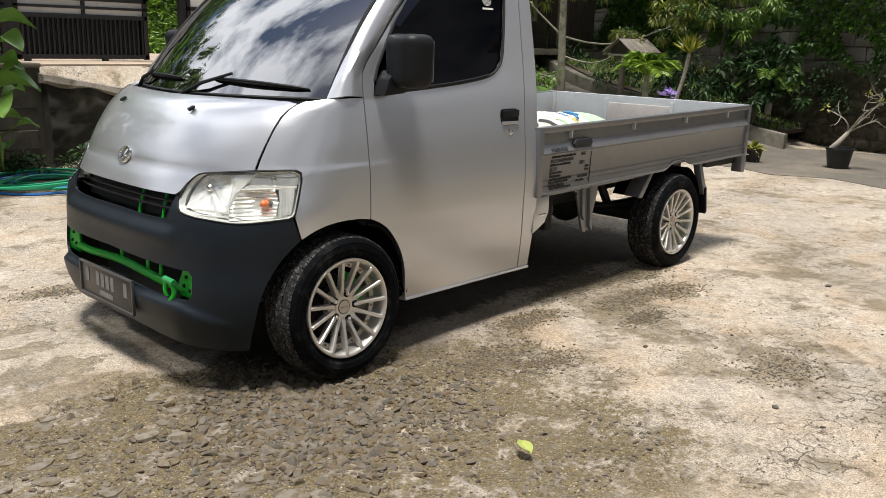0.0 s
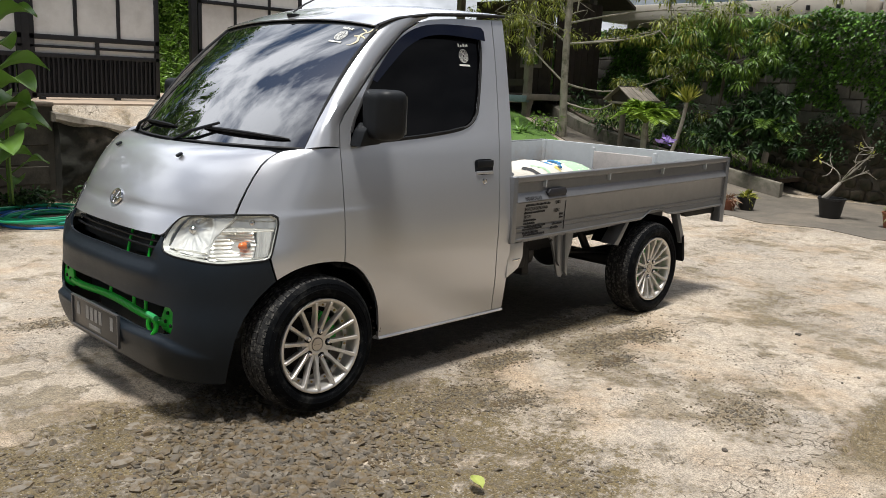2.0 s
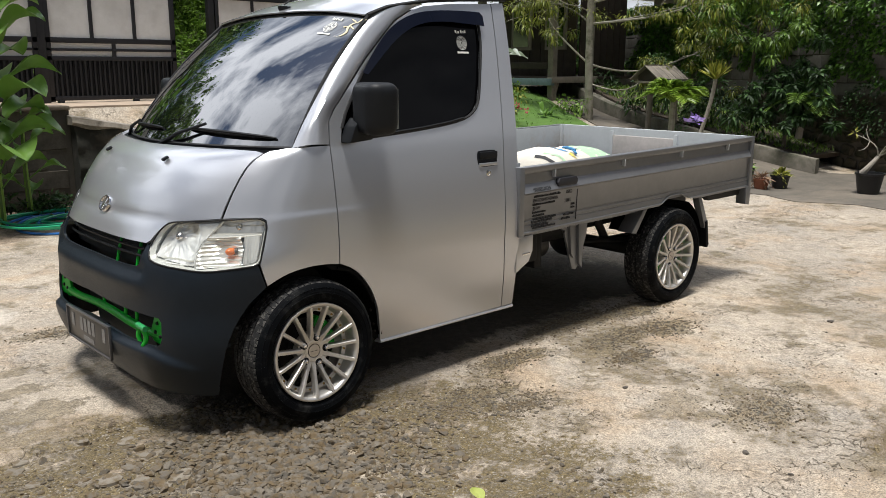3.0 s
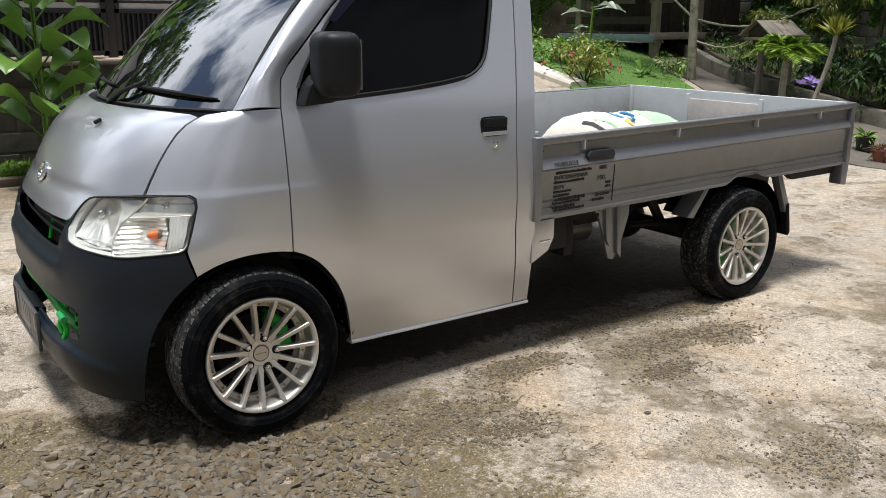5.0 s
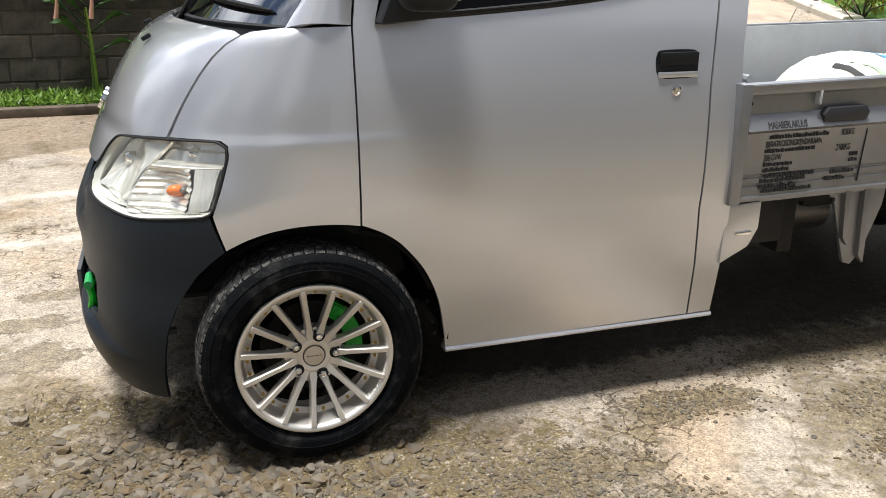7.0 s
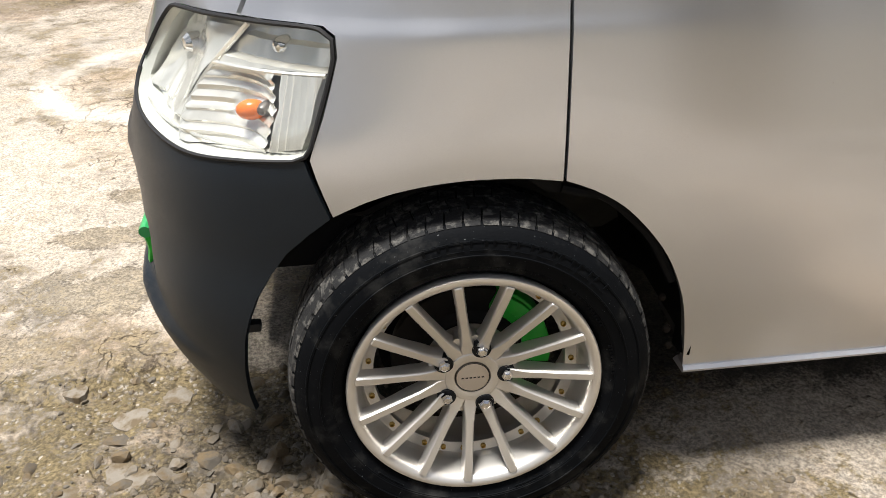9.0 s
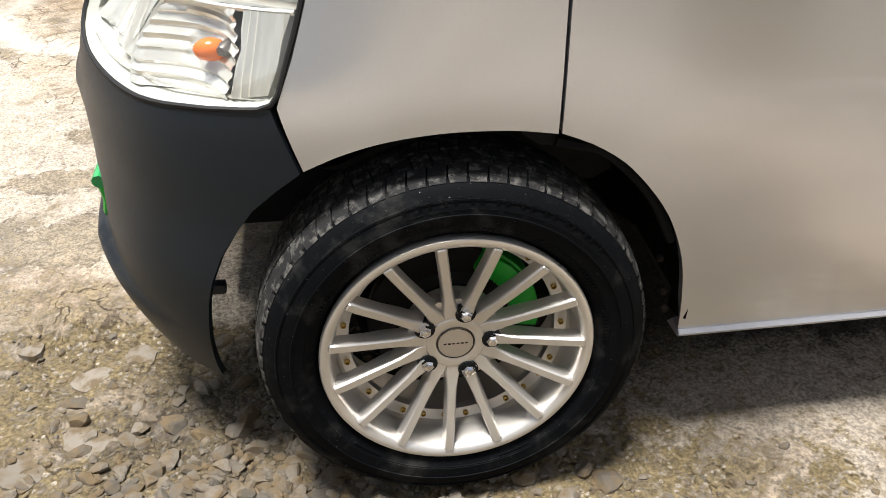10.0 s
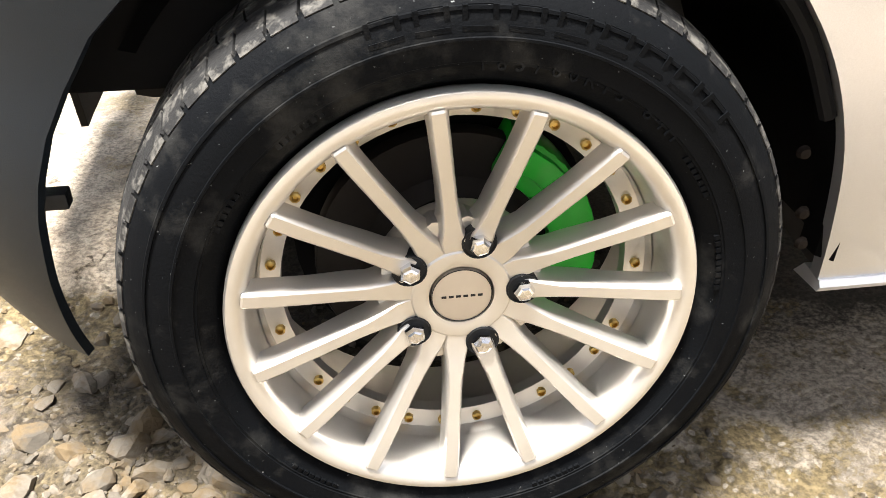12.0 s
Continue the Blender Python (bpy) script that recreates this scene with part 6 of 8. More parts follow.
# tailgate and headboard
bm = B()
box(bm, BED_R - 0.034, BED_R - 0.004, 0.02, 2 * YC - 0.02, 0.63, 0.955, 0.004)
tailgate = bed_part("tailgate", bm, BEDIN, "pale grey steel tailgate")
bm = B()
box(bm, BED_R - 0.044, BED_R - 0.030, 0.56, 1.10, 0.70, 0.90, 0.004)
bed_part("tailgate_pressing", bm, mat("worn_brown_panel", (0.44, 0.405, 0.385), 0.7, var=0.2, scale=6), parent=tailgate)
for y in (0.55, 1.11):
    bm = B()
    box(bm, BED_R - 0.052, BED_R - 0.030, y - 0.014, y + 0.014, 0.66, 0.93, 0.004)
    bed_part("tailgate_rib", bm, BEDIN, parent=tailgate)
bm = B()
box(bm, BED_R - 0.06, BED_R - 0.032, 2 * YC - 0.045, 2 * YC - 0.02, 0.65, 0.955, 0.004)
bed_part("corner_post", bm, BEDIN, parent=tailgate)
bm = B()
box(bm, BED_F + 0.002, BED_F + 0.03, 0.0, 2 * YC, 0.62, 0.950, 0.004)
bed_part("headboard", bm, BEDIN)
bm = B()
tube(bm, [(1.30, 0.06, 0.955), (1.30, 0.5, 0.957), (1.30, 1.2, 0.957)], 0.012, 8)
bed_part("rope_rail", bm, BEDIN)
# floor with pressed ribs
bm = B()
box(bm, BED_F + 0.02, BED_R - 0.03, 0.01, 2 * YC - 0.01, 0.635, 0.655)
bed_floor = bed_part("bed_floor", bm, BEDPAINT)
for k in range(12):
    bm = B()
    y = 0.12 + k * 0.127
    box(bm, BED_F + 0.06, BED_R - 0.08, y, y + 0.06, 0.653, 0.661, 0.003)
    bed_part("floor_rib", bm, BEDPAINT, parent=bed_floor)
# rear corner bracket under the gate
for flip in (False, True):
    fl = mirrored if flip else (lambda bm: bm)
    bm = B()
    prism(bm, [(3.49, 0.50), (3.545, 0.49), (3.552, 0.62), (3.49, 0.62)], "y", BED_Y - 0.012, BED_Y + 0.06, 0.004)
    bed_part("rear_bracket", fl(bm), BEDPAINT)
    bm = B()
    prism(bm, [(3.05, 0.60), (3.10, 0.565), (3.48, 0.56), (3.50, 0.60)], "y", 0.02, 0.06, 0.003)
    bed_part("tail_rail", fl(bm), CHASSIS)
    # side member under the floor
    bm = B()
    box(bm, BED_F + 0.02, 2.40, 0.03, 0.075, 0.588, 0.632, 0.004)
    bed_part("floor_member", fl(bm), BEDPAINT)
    # corner cap behind the cab
    bm = B()
    prism(bm, [(1.222, 0.42), (1.222, 0.60), (1.345, 0.605), (1.345, 0.52), (1.315, 0.465)], "y", -0.008, 0.030, 0.006)
    bed_part("step_guard", fl(bm), PAINT)
    bm = B()
    box(bm, 1.262, 1.318, -0.013, -0.004, 0.505, 0.516, 0.003)
    bed_part("guard_slot", fl(bm), CHROME)
    # hanging bracket with pressed flutes
    bm = B()
    prism(bm, [(1.615, 0.606), (1.860, 0.606), (1.855, 0.53), (1.800, 0.37), (1.765, 0.335), (1.735, 0.345), (1.715, 0.40), (1.66, 0.56)], "y", 0.045, 0.060, 0.004)
    bracket = bed_part("hanging_bracket", fl(bm), BEDPAINT, "grey steel bracket hanging under the bed")
    for x0, x1, z0 in ((1.700, 1.722, 0.44), (1.775, 1.800, 0.37)):
        bm = B()
        prism(bm, [(x0, z0), (x1, z0 - 0.03), (x1 - 0.012, 0.600), (x0 - 0.018, 0.600)], "y", 0.026, 0.047, 0.004)
        bed_part("bracket_flute", fl(bm), BEDPAINT, parent=bracket)
    for x, z in ((1.66, 0.59), (1.655, 0.565), (1.69, 0.585)):
        bm = B()
        lathe(bm, [(0.0001, -0.001), (0.007, -0.001), (0.008, 0.004)], 10)
        bmesh.ops.translate(bm, verts=bm.verts, vec=(x, 0.043, z))
        bed_part("bracket_hole", fl(bm), DARKTRIM, parent=bracket)
    bm = B()
    box(bm, 1.60, 1.66, 0.20, 0.30, 0.34, 0.60, 0.01)
    bed_part("bracket_leg", fl(bm), CHASSIS)
    # wheel shields
    bm = B()
    prism(bm, [(2.335, 0.615), (2.372, 0.615), (2.262, 0.470), (2.215, 0.480)], "y", -0.004, 0.10, 0.004)
    bed_part("shield_front", fl(bm), BEDPAINT)
    bm = B()
    rows = []
    for a in np.linspace(8, 150, 24):
        c, s = math.cos(radians(a)), math.sin(radians(a))
        rows.append([bm.verts.new((2.645 + 0.375 * c, y, min(0.596, 0.28 + 0.36 * s))) for y in (0.01, 0.20, 0.24)])
    for a, b in zip(rows, rows[1:]):
        for i in range(2):
            bm.faces.new((a[i], a[i + 1], b[i + 1], b[i]))
    bmesh.ops.solidify(bm, geom=bm.faces[:], thickness=0.006)
    bed_part("rear_mudguard", fl(bm), LINER)
    bm = B()
    prism(bm, [(2.912, 0.612), (2.950, 0.612), (3.040, 0.44), (3.030, 0.395), (3.012, 0.40)], "y", -0.012, 0.035, 0.004)
    bed_part("shield_rear", fl(bm), BEDPAINT)
    bm = B()
    prism(bm, [(3.010, 0.44), (3.030, 0.45), (3.062, 0.285), (3.045, 0.268), (3.030, 0.28)], "y", -0.020, 0.19, 0.003)
    bed_part("mud_flap", fl(bm), LINER, "black rubber mud flap")
    # frame rail, leaf spring, damper
    bm = B()
    box(bm, 1.0, 3.45, 0.40, 0.47, 0.44, 0.57, 0.008)
    bed_part("frame_rail", fl(bm), CHASSIS)
    for k in range(4):
        bm = B()
        L = 0.52 - 0.11 * k
        tube(bm, [(2.645 + L * t, 0.30, 0.40 - 0.011 * k - 0.03 * (1 - t * t)) for t in np.linspace(-1, 1, 12)], 0.014, 6)
        for v in bm.verts:
            v.co.y = 0.30 + (v.co.y - 0.30) * 2.2
        bed_part("leaf_spring", fl(bm), CHASSIS)
    bm = B()
    tube(bm, [(2.30, 0.34, 0.55), (2.42, 0.33, 0.36)], 0.026, 12)
    bed_part("damper", fl(bm), CHASSIS)
bm = B()
tube(bm, [(2.645, 0.12, 0.2955), (2.645, 2 * YC - 0.12, 0.2955)], 0.042, 16)
axle = part("rear_axle", bm, CHASSIS, truck)
bm = B()
bmesh.ops.create_uvsphere(bm, u_segments=20, v_segments=12, radius=0.13)
bmesh.ops.translate(bm, verts=bm.verts, vec=(2.645, YC, 0.2955))
part("differential", bm, CHASSIS, axle)
bm = B()
tube(bm, [(1.2, YC, 0.42), (2.55, YC, 0.33)], 0.04, 14)
part("drive_shaft", bm, CHASSIS, truck)
bm = B()
tube(bm, [(1.5, 0.62, 0.36), (2.1, 0.60, 0.36)], 0.085, 18)
part("silencer", bm, STEEL, truck)
bm = B()
box(bm, 1.32, 1.58, 0.16, 0.36, 0.40, 0.58, 0.02)
part("battery_box", bm, CHASSIS, truck)
bm = B()
box(bm, 1.95, 2.40, 0.5, 0.9, 0.38, 0.58, 0.04)
part("fuel_tank", bm, CHASSIS, truck)
bm = B()
tube(bm, [(0.0, 0.16, 0.2955), (0.0, 2 * YC - 0.16, 0.2955)], 0.035, 12)
part("front_axle", bm, CHASSIS, truck)

# stencilled lettering on the gate; what cannot be read is bars
def gate_text(body, x, z, size, y=BED_Y - 0.0012, tilt=90):
    cu = bpy.data.curves.new("stencil", "FONT")
    cu.body, cu.size, cu.extrude = body, size, 0.0003
    cu.space_character = 0.92
    tmp = bpy.data.objects.new("stencil", cu)
    me = bpy.data.meshes.new_from_object(tmp)
    bpy.data.objects.remove(tmp)
    me.transform(Matrix.Translation((x, y, z + 0.0135 * (x - 1.21))) @ pose(0, 0, 0, tilt, -0.8, 0) @ Matrix.Diagonal((0.60, 1, 1, 1)))
    me.materials.clear()
    me.materials.append(INK)
    ob = new("stencil_line", me)
    ob.parent = gates[0]


gate_text("MASABERLAKUUJI", 1.315, 0.826, 0.030, BED_Y - 0.0165, 62)
gate_text("BERATKOSONGKENDARAAN", 1.325, 0.768, 0.026)
gate_text("JBB GVW", 1.325, 0.728, 0.026)
gate_text("2100KG", 1.575, 0.741, 0.028)
gate_text("1050KG", 1.585, 0.787, 0.026)
bm = B()
rng = random.Random(3)
for x0, z, w in ((1.335, 0.792, 0.21), (1.325, 0.752, 0.17), (1.325, 0.712, 0.10), (1.325, 0.695, 0.09), (1.335, 0.677, 0.17), (1.32, 0.664, 0.15), (1.32, 0.645, 0.13), (1.33, 0.633, 0.17), (1.63, 0.722, 0.03), (1.63, 0.705, 0.03), (1.57, 0.672, 0.08), (1.555, 0.652, 0.07)):
    x = x0
    while x < x0 + w:
        d = rng.uniform(0.004, 0.009)
        h = rng.uniform(0.007, 0.012)
        prism(bm, [(x, z), (x + d, z), (x + d, z + h), (x, z + h)], "y", BED_Y - 0.0022, BED_Y + 0.002)
        x += d + rng.uniform(0.001, 0.005)
prism(bm, [(1.672, 0.640), (1.6745, 0.640), (1.682, 0.80), (1.6795, 0.80)], "y", BED_Y - 0.0022, BED_Y + 0.002)
tagged(bed_part("stencil_print", bm, INK, "worn black stencil marks", 0, gates[0]), kind="stuff")


# ---- plants ----
def leaf_material(name, color, tip=None, rough=0.45, glow=0.25, spread=0.55):
    m, n, l, b = material(name)
    geo, r, mx = n.new("ShaderNodeNewGeometry"), n.new("ShaderNodeValToRGB"), n.new("ShaderNodeMixShader")
    r.color_ramp.elements[0].color = (*[c * (1 - spread) for c in color], 1)
    r.color_ramp.elements[1].color = (*(tip or [min(1, c * (1 + spread)) for c in color]), 1)
    l.new(geo.outputs["Random Per Island"], r.inputs[0])
    tr = n.new("ShaderNodeBsdfTranslucent")
    l.new(r.outputs[0], b.inputs["Base Color"])
    l.new(r.outputs[0], tr.inputs[0])
    b.inputs["Roughness"].default_value = rough
    mx.inputs[0].default_value = glow
    l.new(b.outputs[0], mx.inputs[1])
    l.new(tr.outputs[0], mx.inputs[2])
    l.new(mx.outputs[0], n["Material Output"].inputs[0])
    return m


IVY = leaf_material("ivy_leaf", (0.030, 0.090, 0.012), (0.17, 0.36, 0.04), 0.42)
DURIAN = leaf_material("olive_leaf", (0.09, 0.13, 0.018), (0.32, 0.35, 0.045), 0.45)
FRESH = leaf_material("fresh_leaf", (0.085, 0.19, 0.025), (0.26, 0.42, 0.06), 0.42)
DARKLEAF = leaf_material("dark_leaf", (0.016, 0.046, 0.011), (0.055, 0.125, 0.025), 0.6)
PALM = leaf_material("palm_leaf", (0.13, 0.27, 0.025), (0.34, 0.50, 0.05), 0.4)
YELLOWGREEN = leaf_material("yellow_green_leaf", (0.20, 0.24, 0.03), (0.38, 0.38, 0.06), 0.4)
GRASS = leaf_material("grass_blade", (0.09, 0.22, 0.014), (0.26, 0.44, 0.04), 0.5)
BANANA = leaf_material("broad_leaf", (0.10, 0.22, 0.035), (0.20, 0.36, 0.06), 0.35, 0.3, 0.3)
PALELEAF = leaf_material("pale_leaf", (0.42, 0.50, 0.40), (0.60, 0.66, 0.56), 0.4)
PINK = leaf_material("pink_petal", (0.55, 0.05, 0.10), (0.75, 0.14, 0.20), 0.5)
PURPLE = leaf_material("purple_petal", (0.28, 0.17, 0.55), (0.42, 0.30, 0.72), 0.5)
BARK = mat("pale_bark", (0.33, 0.30, 0.25), 0.9, var=0.3, scale=9, bump=0.7, bscale=40, dirt=(0.09, 0.09, 0.05), dirt_scale=5, dirt_at=(0.5, 0.7))
DARKBARK = mat("dark_bark", (0.10, 0.08, 0.06), 0.9, var=0.3, scale=12, bump=0.7, bscale=50)
RNG = np.random.default_rng(11)


def unit(v):
    return v / (np.linalg.norm(v, axis=-1, keepdims=True) + 1e-9)


def leaves(name, at, way, size, material, width=0.4, droop=0.25, parent=None, label="", kind=""):
    """Bent pointed leaves: base places, directions and lengths; one mesh."""
    at, way = np.asarray(at, float), unit(np.asarray(way, float))
    k = len(at)
    size = np.broadcast_to(np.asarray(size, float), (k,))[:, None]
    side = unit(np.cross(way, RNG.normal(size=(k, 3)) * 0.35 + np.array([0, 0, 1.0])))
    up = np.cross(side, way)
    d = np.array([0, 0, -1.0]) * size * droop
    q = [at, at + way * size * 0.4 + side * size * width * 0.5 + up * size * 0.05 + d * 0.2, at + way * size * 0.45 + d * 0.25, at + way * size * 0.4 - side * size * width * 0.5 + up * size * 0.05 + d * 0.2, at + way * size + d]
    v = np.stack(q, 1).reshape(-1, 3)
    base = (np.arange(k) * 5)[:, None]
    f = np.concatenate([base + [0, 1, 2], base + [1, 4, 2], base + [0, 2, 3], base + [2, 4, 3]])
    me = bpy.data.meshes.new(name)
    me.vertices.add(len(v))
    me.vertices.foreach_set("co", v.ravel())
    me.loops.add(f.size)
    me.loops.foreach_set("vertex_index", f.ravel().astype(np.int32))
    me.polygons.add(len(f))
    me.polygons.foreach_set("loop_start", np.arange(0, f.size, 3, dtype=np.int32))
    me.update()
    me.validate()
    me.materials.append(material)
    ob = new(name, me)
    if parent is not None:
        ob.parent = parent
    return tagged(ob, label, kind=kind)


def clump(center, radius, count, flat=1.0, hollow=0.5):
    """Places and outward directions in an uneven, hollow cloud."""
    d = unit(RNG.normal(size=(count, 3)))
    r = hollow + (1 - hollow) * RNG.random((count, 1))
    return np.asarray(center) + d * r * np.array([radius, radius, radius * flat]), d


def crown(centers, radii, per, flat=0.8):
    a, b = zip(*(clump(c, r, per, flat, 0.25) for c, r in zip(centers, radii)))
    return np.concatenate(a), np.concatenate(b)


def limb(bm, a, b, r0, r1, bend=0.1, n=7, steps=8):
    a, b = np.array(a, float), np.array(b, float)
    off = RNG.normal(size=3) * bend * np.linalg.norm(b - a)
    pts = [a + (b - a) * t + off * math.sin(math.pi * t) for t in np.linspace(0, 1, steps)]
    tube(bm, pts, [r0 + (r1 - r0) * t for t in np.linspace(0, 1, steps)], n)
    return pts


def blades(name, x0, x1, y0, y1, count, size, material, label, parent=None, inside=None, z=None, lean=0.5, category=""):
    xy = np.stack([RNG.uniform(x0, x1, count), RNG.uniform(y0, y1, count)], 1)
    if inside is not None:
        xy = xy[[inside(x, y) for x, y in xy]]
    at = np.column_stack([xy, [(land(x, y) if z is None else z) for x, y in xy]])
    way = np.column_stack([RNG.normal(size=(len(at), 2)) * lean, np.ones(len(at))])
    ob = leaves(name, at, way, size * RNG.uniform(0.5, 1.2, len(at)), material, 0.16, 0.25, parent, label, "stuff")
    return tagged(ob, category=category)


def lawn_area(x, y):
    left, right = np.interp(y, (3.6, 4.6, 5.8, 7.4, 9.5, 12.5), (5.0, 6.0, 6.9, 7.15, 7.4, 7.8)), np.interp(y, (2.6, 3.7, 5.1, 6.2, 7.0, 10.5), (7.2, 7.7, 8.5, 9.15, 9.7, 12.0))
    return left < x < right


blades("lawn_grass", 5.0, 12, 3.0, 12, 26000, 0.075, GRASS, "short green lawn grass and weeds", inside=lawn_area, category="grass")
blades("verge_grass", -7.4, 0.3, 5.62, 6.2, 16000, 0.13, FRESH, "low clover and grass on the verge", z=0.07, lean=0.9, category="grass")
blades("bed_grass", 9.75, 12.4, 2.35, 7, 6000, 0.11, FRESH, "grass on the raised planting bed", inside=lambda x, y: np.interp(y, (2.3, 3.6, 5.1, 7), (9.75, 9.8, 10.0, 10.9)) < x < np.interp(y, (2.3, 3.6, 5.1, 7), (10.6, 11.2, 12.3, 12.9)), z=None, category="grass").location.z = 0.20

# ivy curtain on the garden wall
def wall_point(s):
    for (x0, y0), (x1, y1) in zip(GARDEN_WALL, GARDEN_WALL[1:]):
        L = math.hypot(x1 - x0, y1 - y0)
        if s <= L:
            d = np.array([(x1 - x0) / L, (y1 - y0) / L])
            return np.array([x0, y0]) + d * s, np.array([-d[1], d[0]])
        s -= L
    return np.array(GARDEN_WALL[-1]), np.array([0.0, -1.0])


pts, ways = [], []
for _ in range(100000):
    s = RNG.uniform(6.5, 24)
    low = 1.34 + 0.55 * noise.noise(Vector((s * 0.9, 3.0, 0))) + 0.3 * noise.noise(Vector((s * 3.1, 7.0, 0))) - 0.25 * sstep(10.5, 9.5, s)
    z = 2.62 + 0.12 * noise.noise(Vector((s * 1.7, 1.0, 0))) - (2.62 - low) * RNG.random() ** 1.25
    if noise.noise(Vector((s * 1.6, z * 2.2, 9.0))) < -0.26 and z < 2.1:
        continue
    p, nrm = wall_point(s)
    depth = 0.02 + 0.26 * RNG.random() * (0.35 + 0.65 * sstep(1.2, 2.5, z)) + 0.08 * noise.noise(Vector((s * 2.5, z * 2.5, 2.0)))
    pts.append((p[0] + nrm[0] * depth, p[1] + nrm[1] * depth, z))
    ways.append((nrm[0] + RNG.normal() * 0.6, nrm[1] + RNG.normal() * 0.6, -0.35 + RNG.normal() * 0.5))
tagged(leaves("ivy", pts, ways, RNG.uniform(0.035, 0.080, len(pts)), IVY, 0.62, 0.3, None, "dense dark green ivy hanging over the garden wall", "stuff"), category="ivy")
pts, ways = [], []
for _ in range(20000):
    s = RNG.uniform(7, 17)
    z = RNG.uniform(0.25, 1.5)
    if noise.noise(Vector((s * 1.3, z * 1.8, 21.0))) < 0.10:
        continue
    p, nrm = wall_point(s)
    depth = 0.05 + 0.12 * RNG.random()
    pts.append((p[0] + nrm[0] * depth, p[1] + nrm[1] * depth, z))
    ways.append((nrm[0] + RNG.normal() * 0.7, nrm[1] + RNG.normal() * 0.7, RNG.normal() * 0.5 - 0.2))
tagged(leaves("creeper", pts, ways, RNG.uniform(0.03, 0.065, len(pts)), DARKLEAF, 0.6, 0.3, None, "dark creeping weeds on the rubble stones", "stuff"), category="creeper")


def tree(name, label, foot, top, trunk_r, branches, leafmat, leaf_size, per, width=0.3, droop=0.6, bark=BARK, category="tree"):
    """Trunk and limbs; each branch: start height share, end place, crown radius."""
    ob = thing(name, label, category, loc=(0, 0, 0))
    bm = B()
    trunk = limb(bm, foot, top, trunk_r, trunk_r * 0.55, 0.012, 12, 14)
    part("trunk", bm, bark, ob)
    centers, radii = [], []
    for share_t, end, r in branches:
        a = np.array(trunk[min(len(trunk) - 1, int(share_t * (len(trunk) - 1)))])
        bm = B()
        pts = limb(bm, a, end, trunk_r * 0.26, trunk_r * 0.08, 0.10, 6, 9)
        for _ in range(3):
            q = pts[RNG.integers(4, 9)]
            limb(bm, q, np.array(end) + RNG.normal(size=3) * r * 0.7, trunk_r * 0.10, trunk_r * 0.04, 0.1, 5, 5)
        part("limb", bm, bark, ob)
        for _ in range(10):
            centers.append(np.array(end) + RNG.normal(size=3) * r * 0.75)
            radii.append(r * RNG.uniform(0.2, 0.45))
    at, way = crown(centers, radii, per)
    way = way + np.array([0, 0, -0.5])
    tagged(leaves("crown", at, way, leaf_size * RNG.uniform(0.6, 1.25, len(at)), leafmat, width, droop, ob), kind="stuff")
    return ob


# the slim tree by the drive, with long drooping olive leaves
F = np.array([9.06, 5.60, 0.60])
tree("garden_tree", "slim pale-barked tree with drooping olive leaves beside the drive", F, F + (0.05, -0.1, 4.2), 0.066, [
    (0.36, (9.05, 6.7, 2.45), 0.40), (0.30, (8.95, 6.4, 2.2), 0.30), (0.24, (9.9, 4.0, 1.75), 0.30), (0.22, (9.6, 4.8, 1.45), 0.22), (0.42, (9.9, 4.2, 2.4), 0.50), (0.45, (9.3, 4.0, 2.7), 0.5),
    (0.48, (8.8, 6.4, 2.9), 0.45), (0.5, (9.9, 5.9, 2.7), 0.5), (0.55, (9.6, 4.4, 3.1), 0.55), (0.6, (8.9, 5.7, 3.2), 0.5), (0.66, (9.5, 3.6, 3.3), 0.55), (0.72, (9.2, 5.2, 3.6), 0.6), (0.85, (9.1, 5.6, 4.2), 0.6), (0.5, (9.9, 3.1, 2.55), 0.45), (0.55, (10.0, 2.4, 2.75), 0.45), (0.42, (8.7, 6.9, 2.6), 0.5)], DURIAN, 0.078, 64, 0.27, 0.45)
# a second, lower tree against the wall
F = np.array([10.15, 3.55, 0.42])
tree("small_tree", "thin fruit tree with light green leaves against the wall", F, F + (0.1, -0.1, 1.75), 0.035, [(0.6, (10.0, 3.2, 1.95), 0.30), (0.7, (10.1, 3.9, 2.05), 0.32), (0.8, (9.95, 2.9, 2.15), 0.32), (0.95, (10.1, 3.4, 2.4), 0.34), (0.9, (10.2, 4.2, 2.35), 0.3)], FRESH, 0.08, 80, 0.36, 0.45, DARKBARK)
F = np.array([9.85, 2.75, 0.32])
tree("shrub", "round dark green citrus shrub in the bed", F, F + (0, 0, 0.6), 0.03, [(0.5, (9.75, 2.95, 0.95), 0.24), (0.7, (9.85, 2.6, 1.1), 0.26), (0.9, (9.9, 2.9, 1.3), 0.28), (0.6, (10.0, 2.5, 0.85), 0.24)], DARKLEAF, 0.09, 90, 0.5, 0.3, DARKBARK, "shrub")


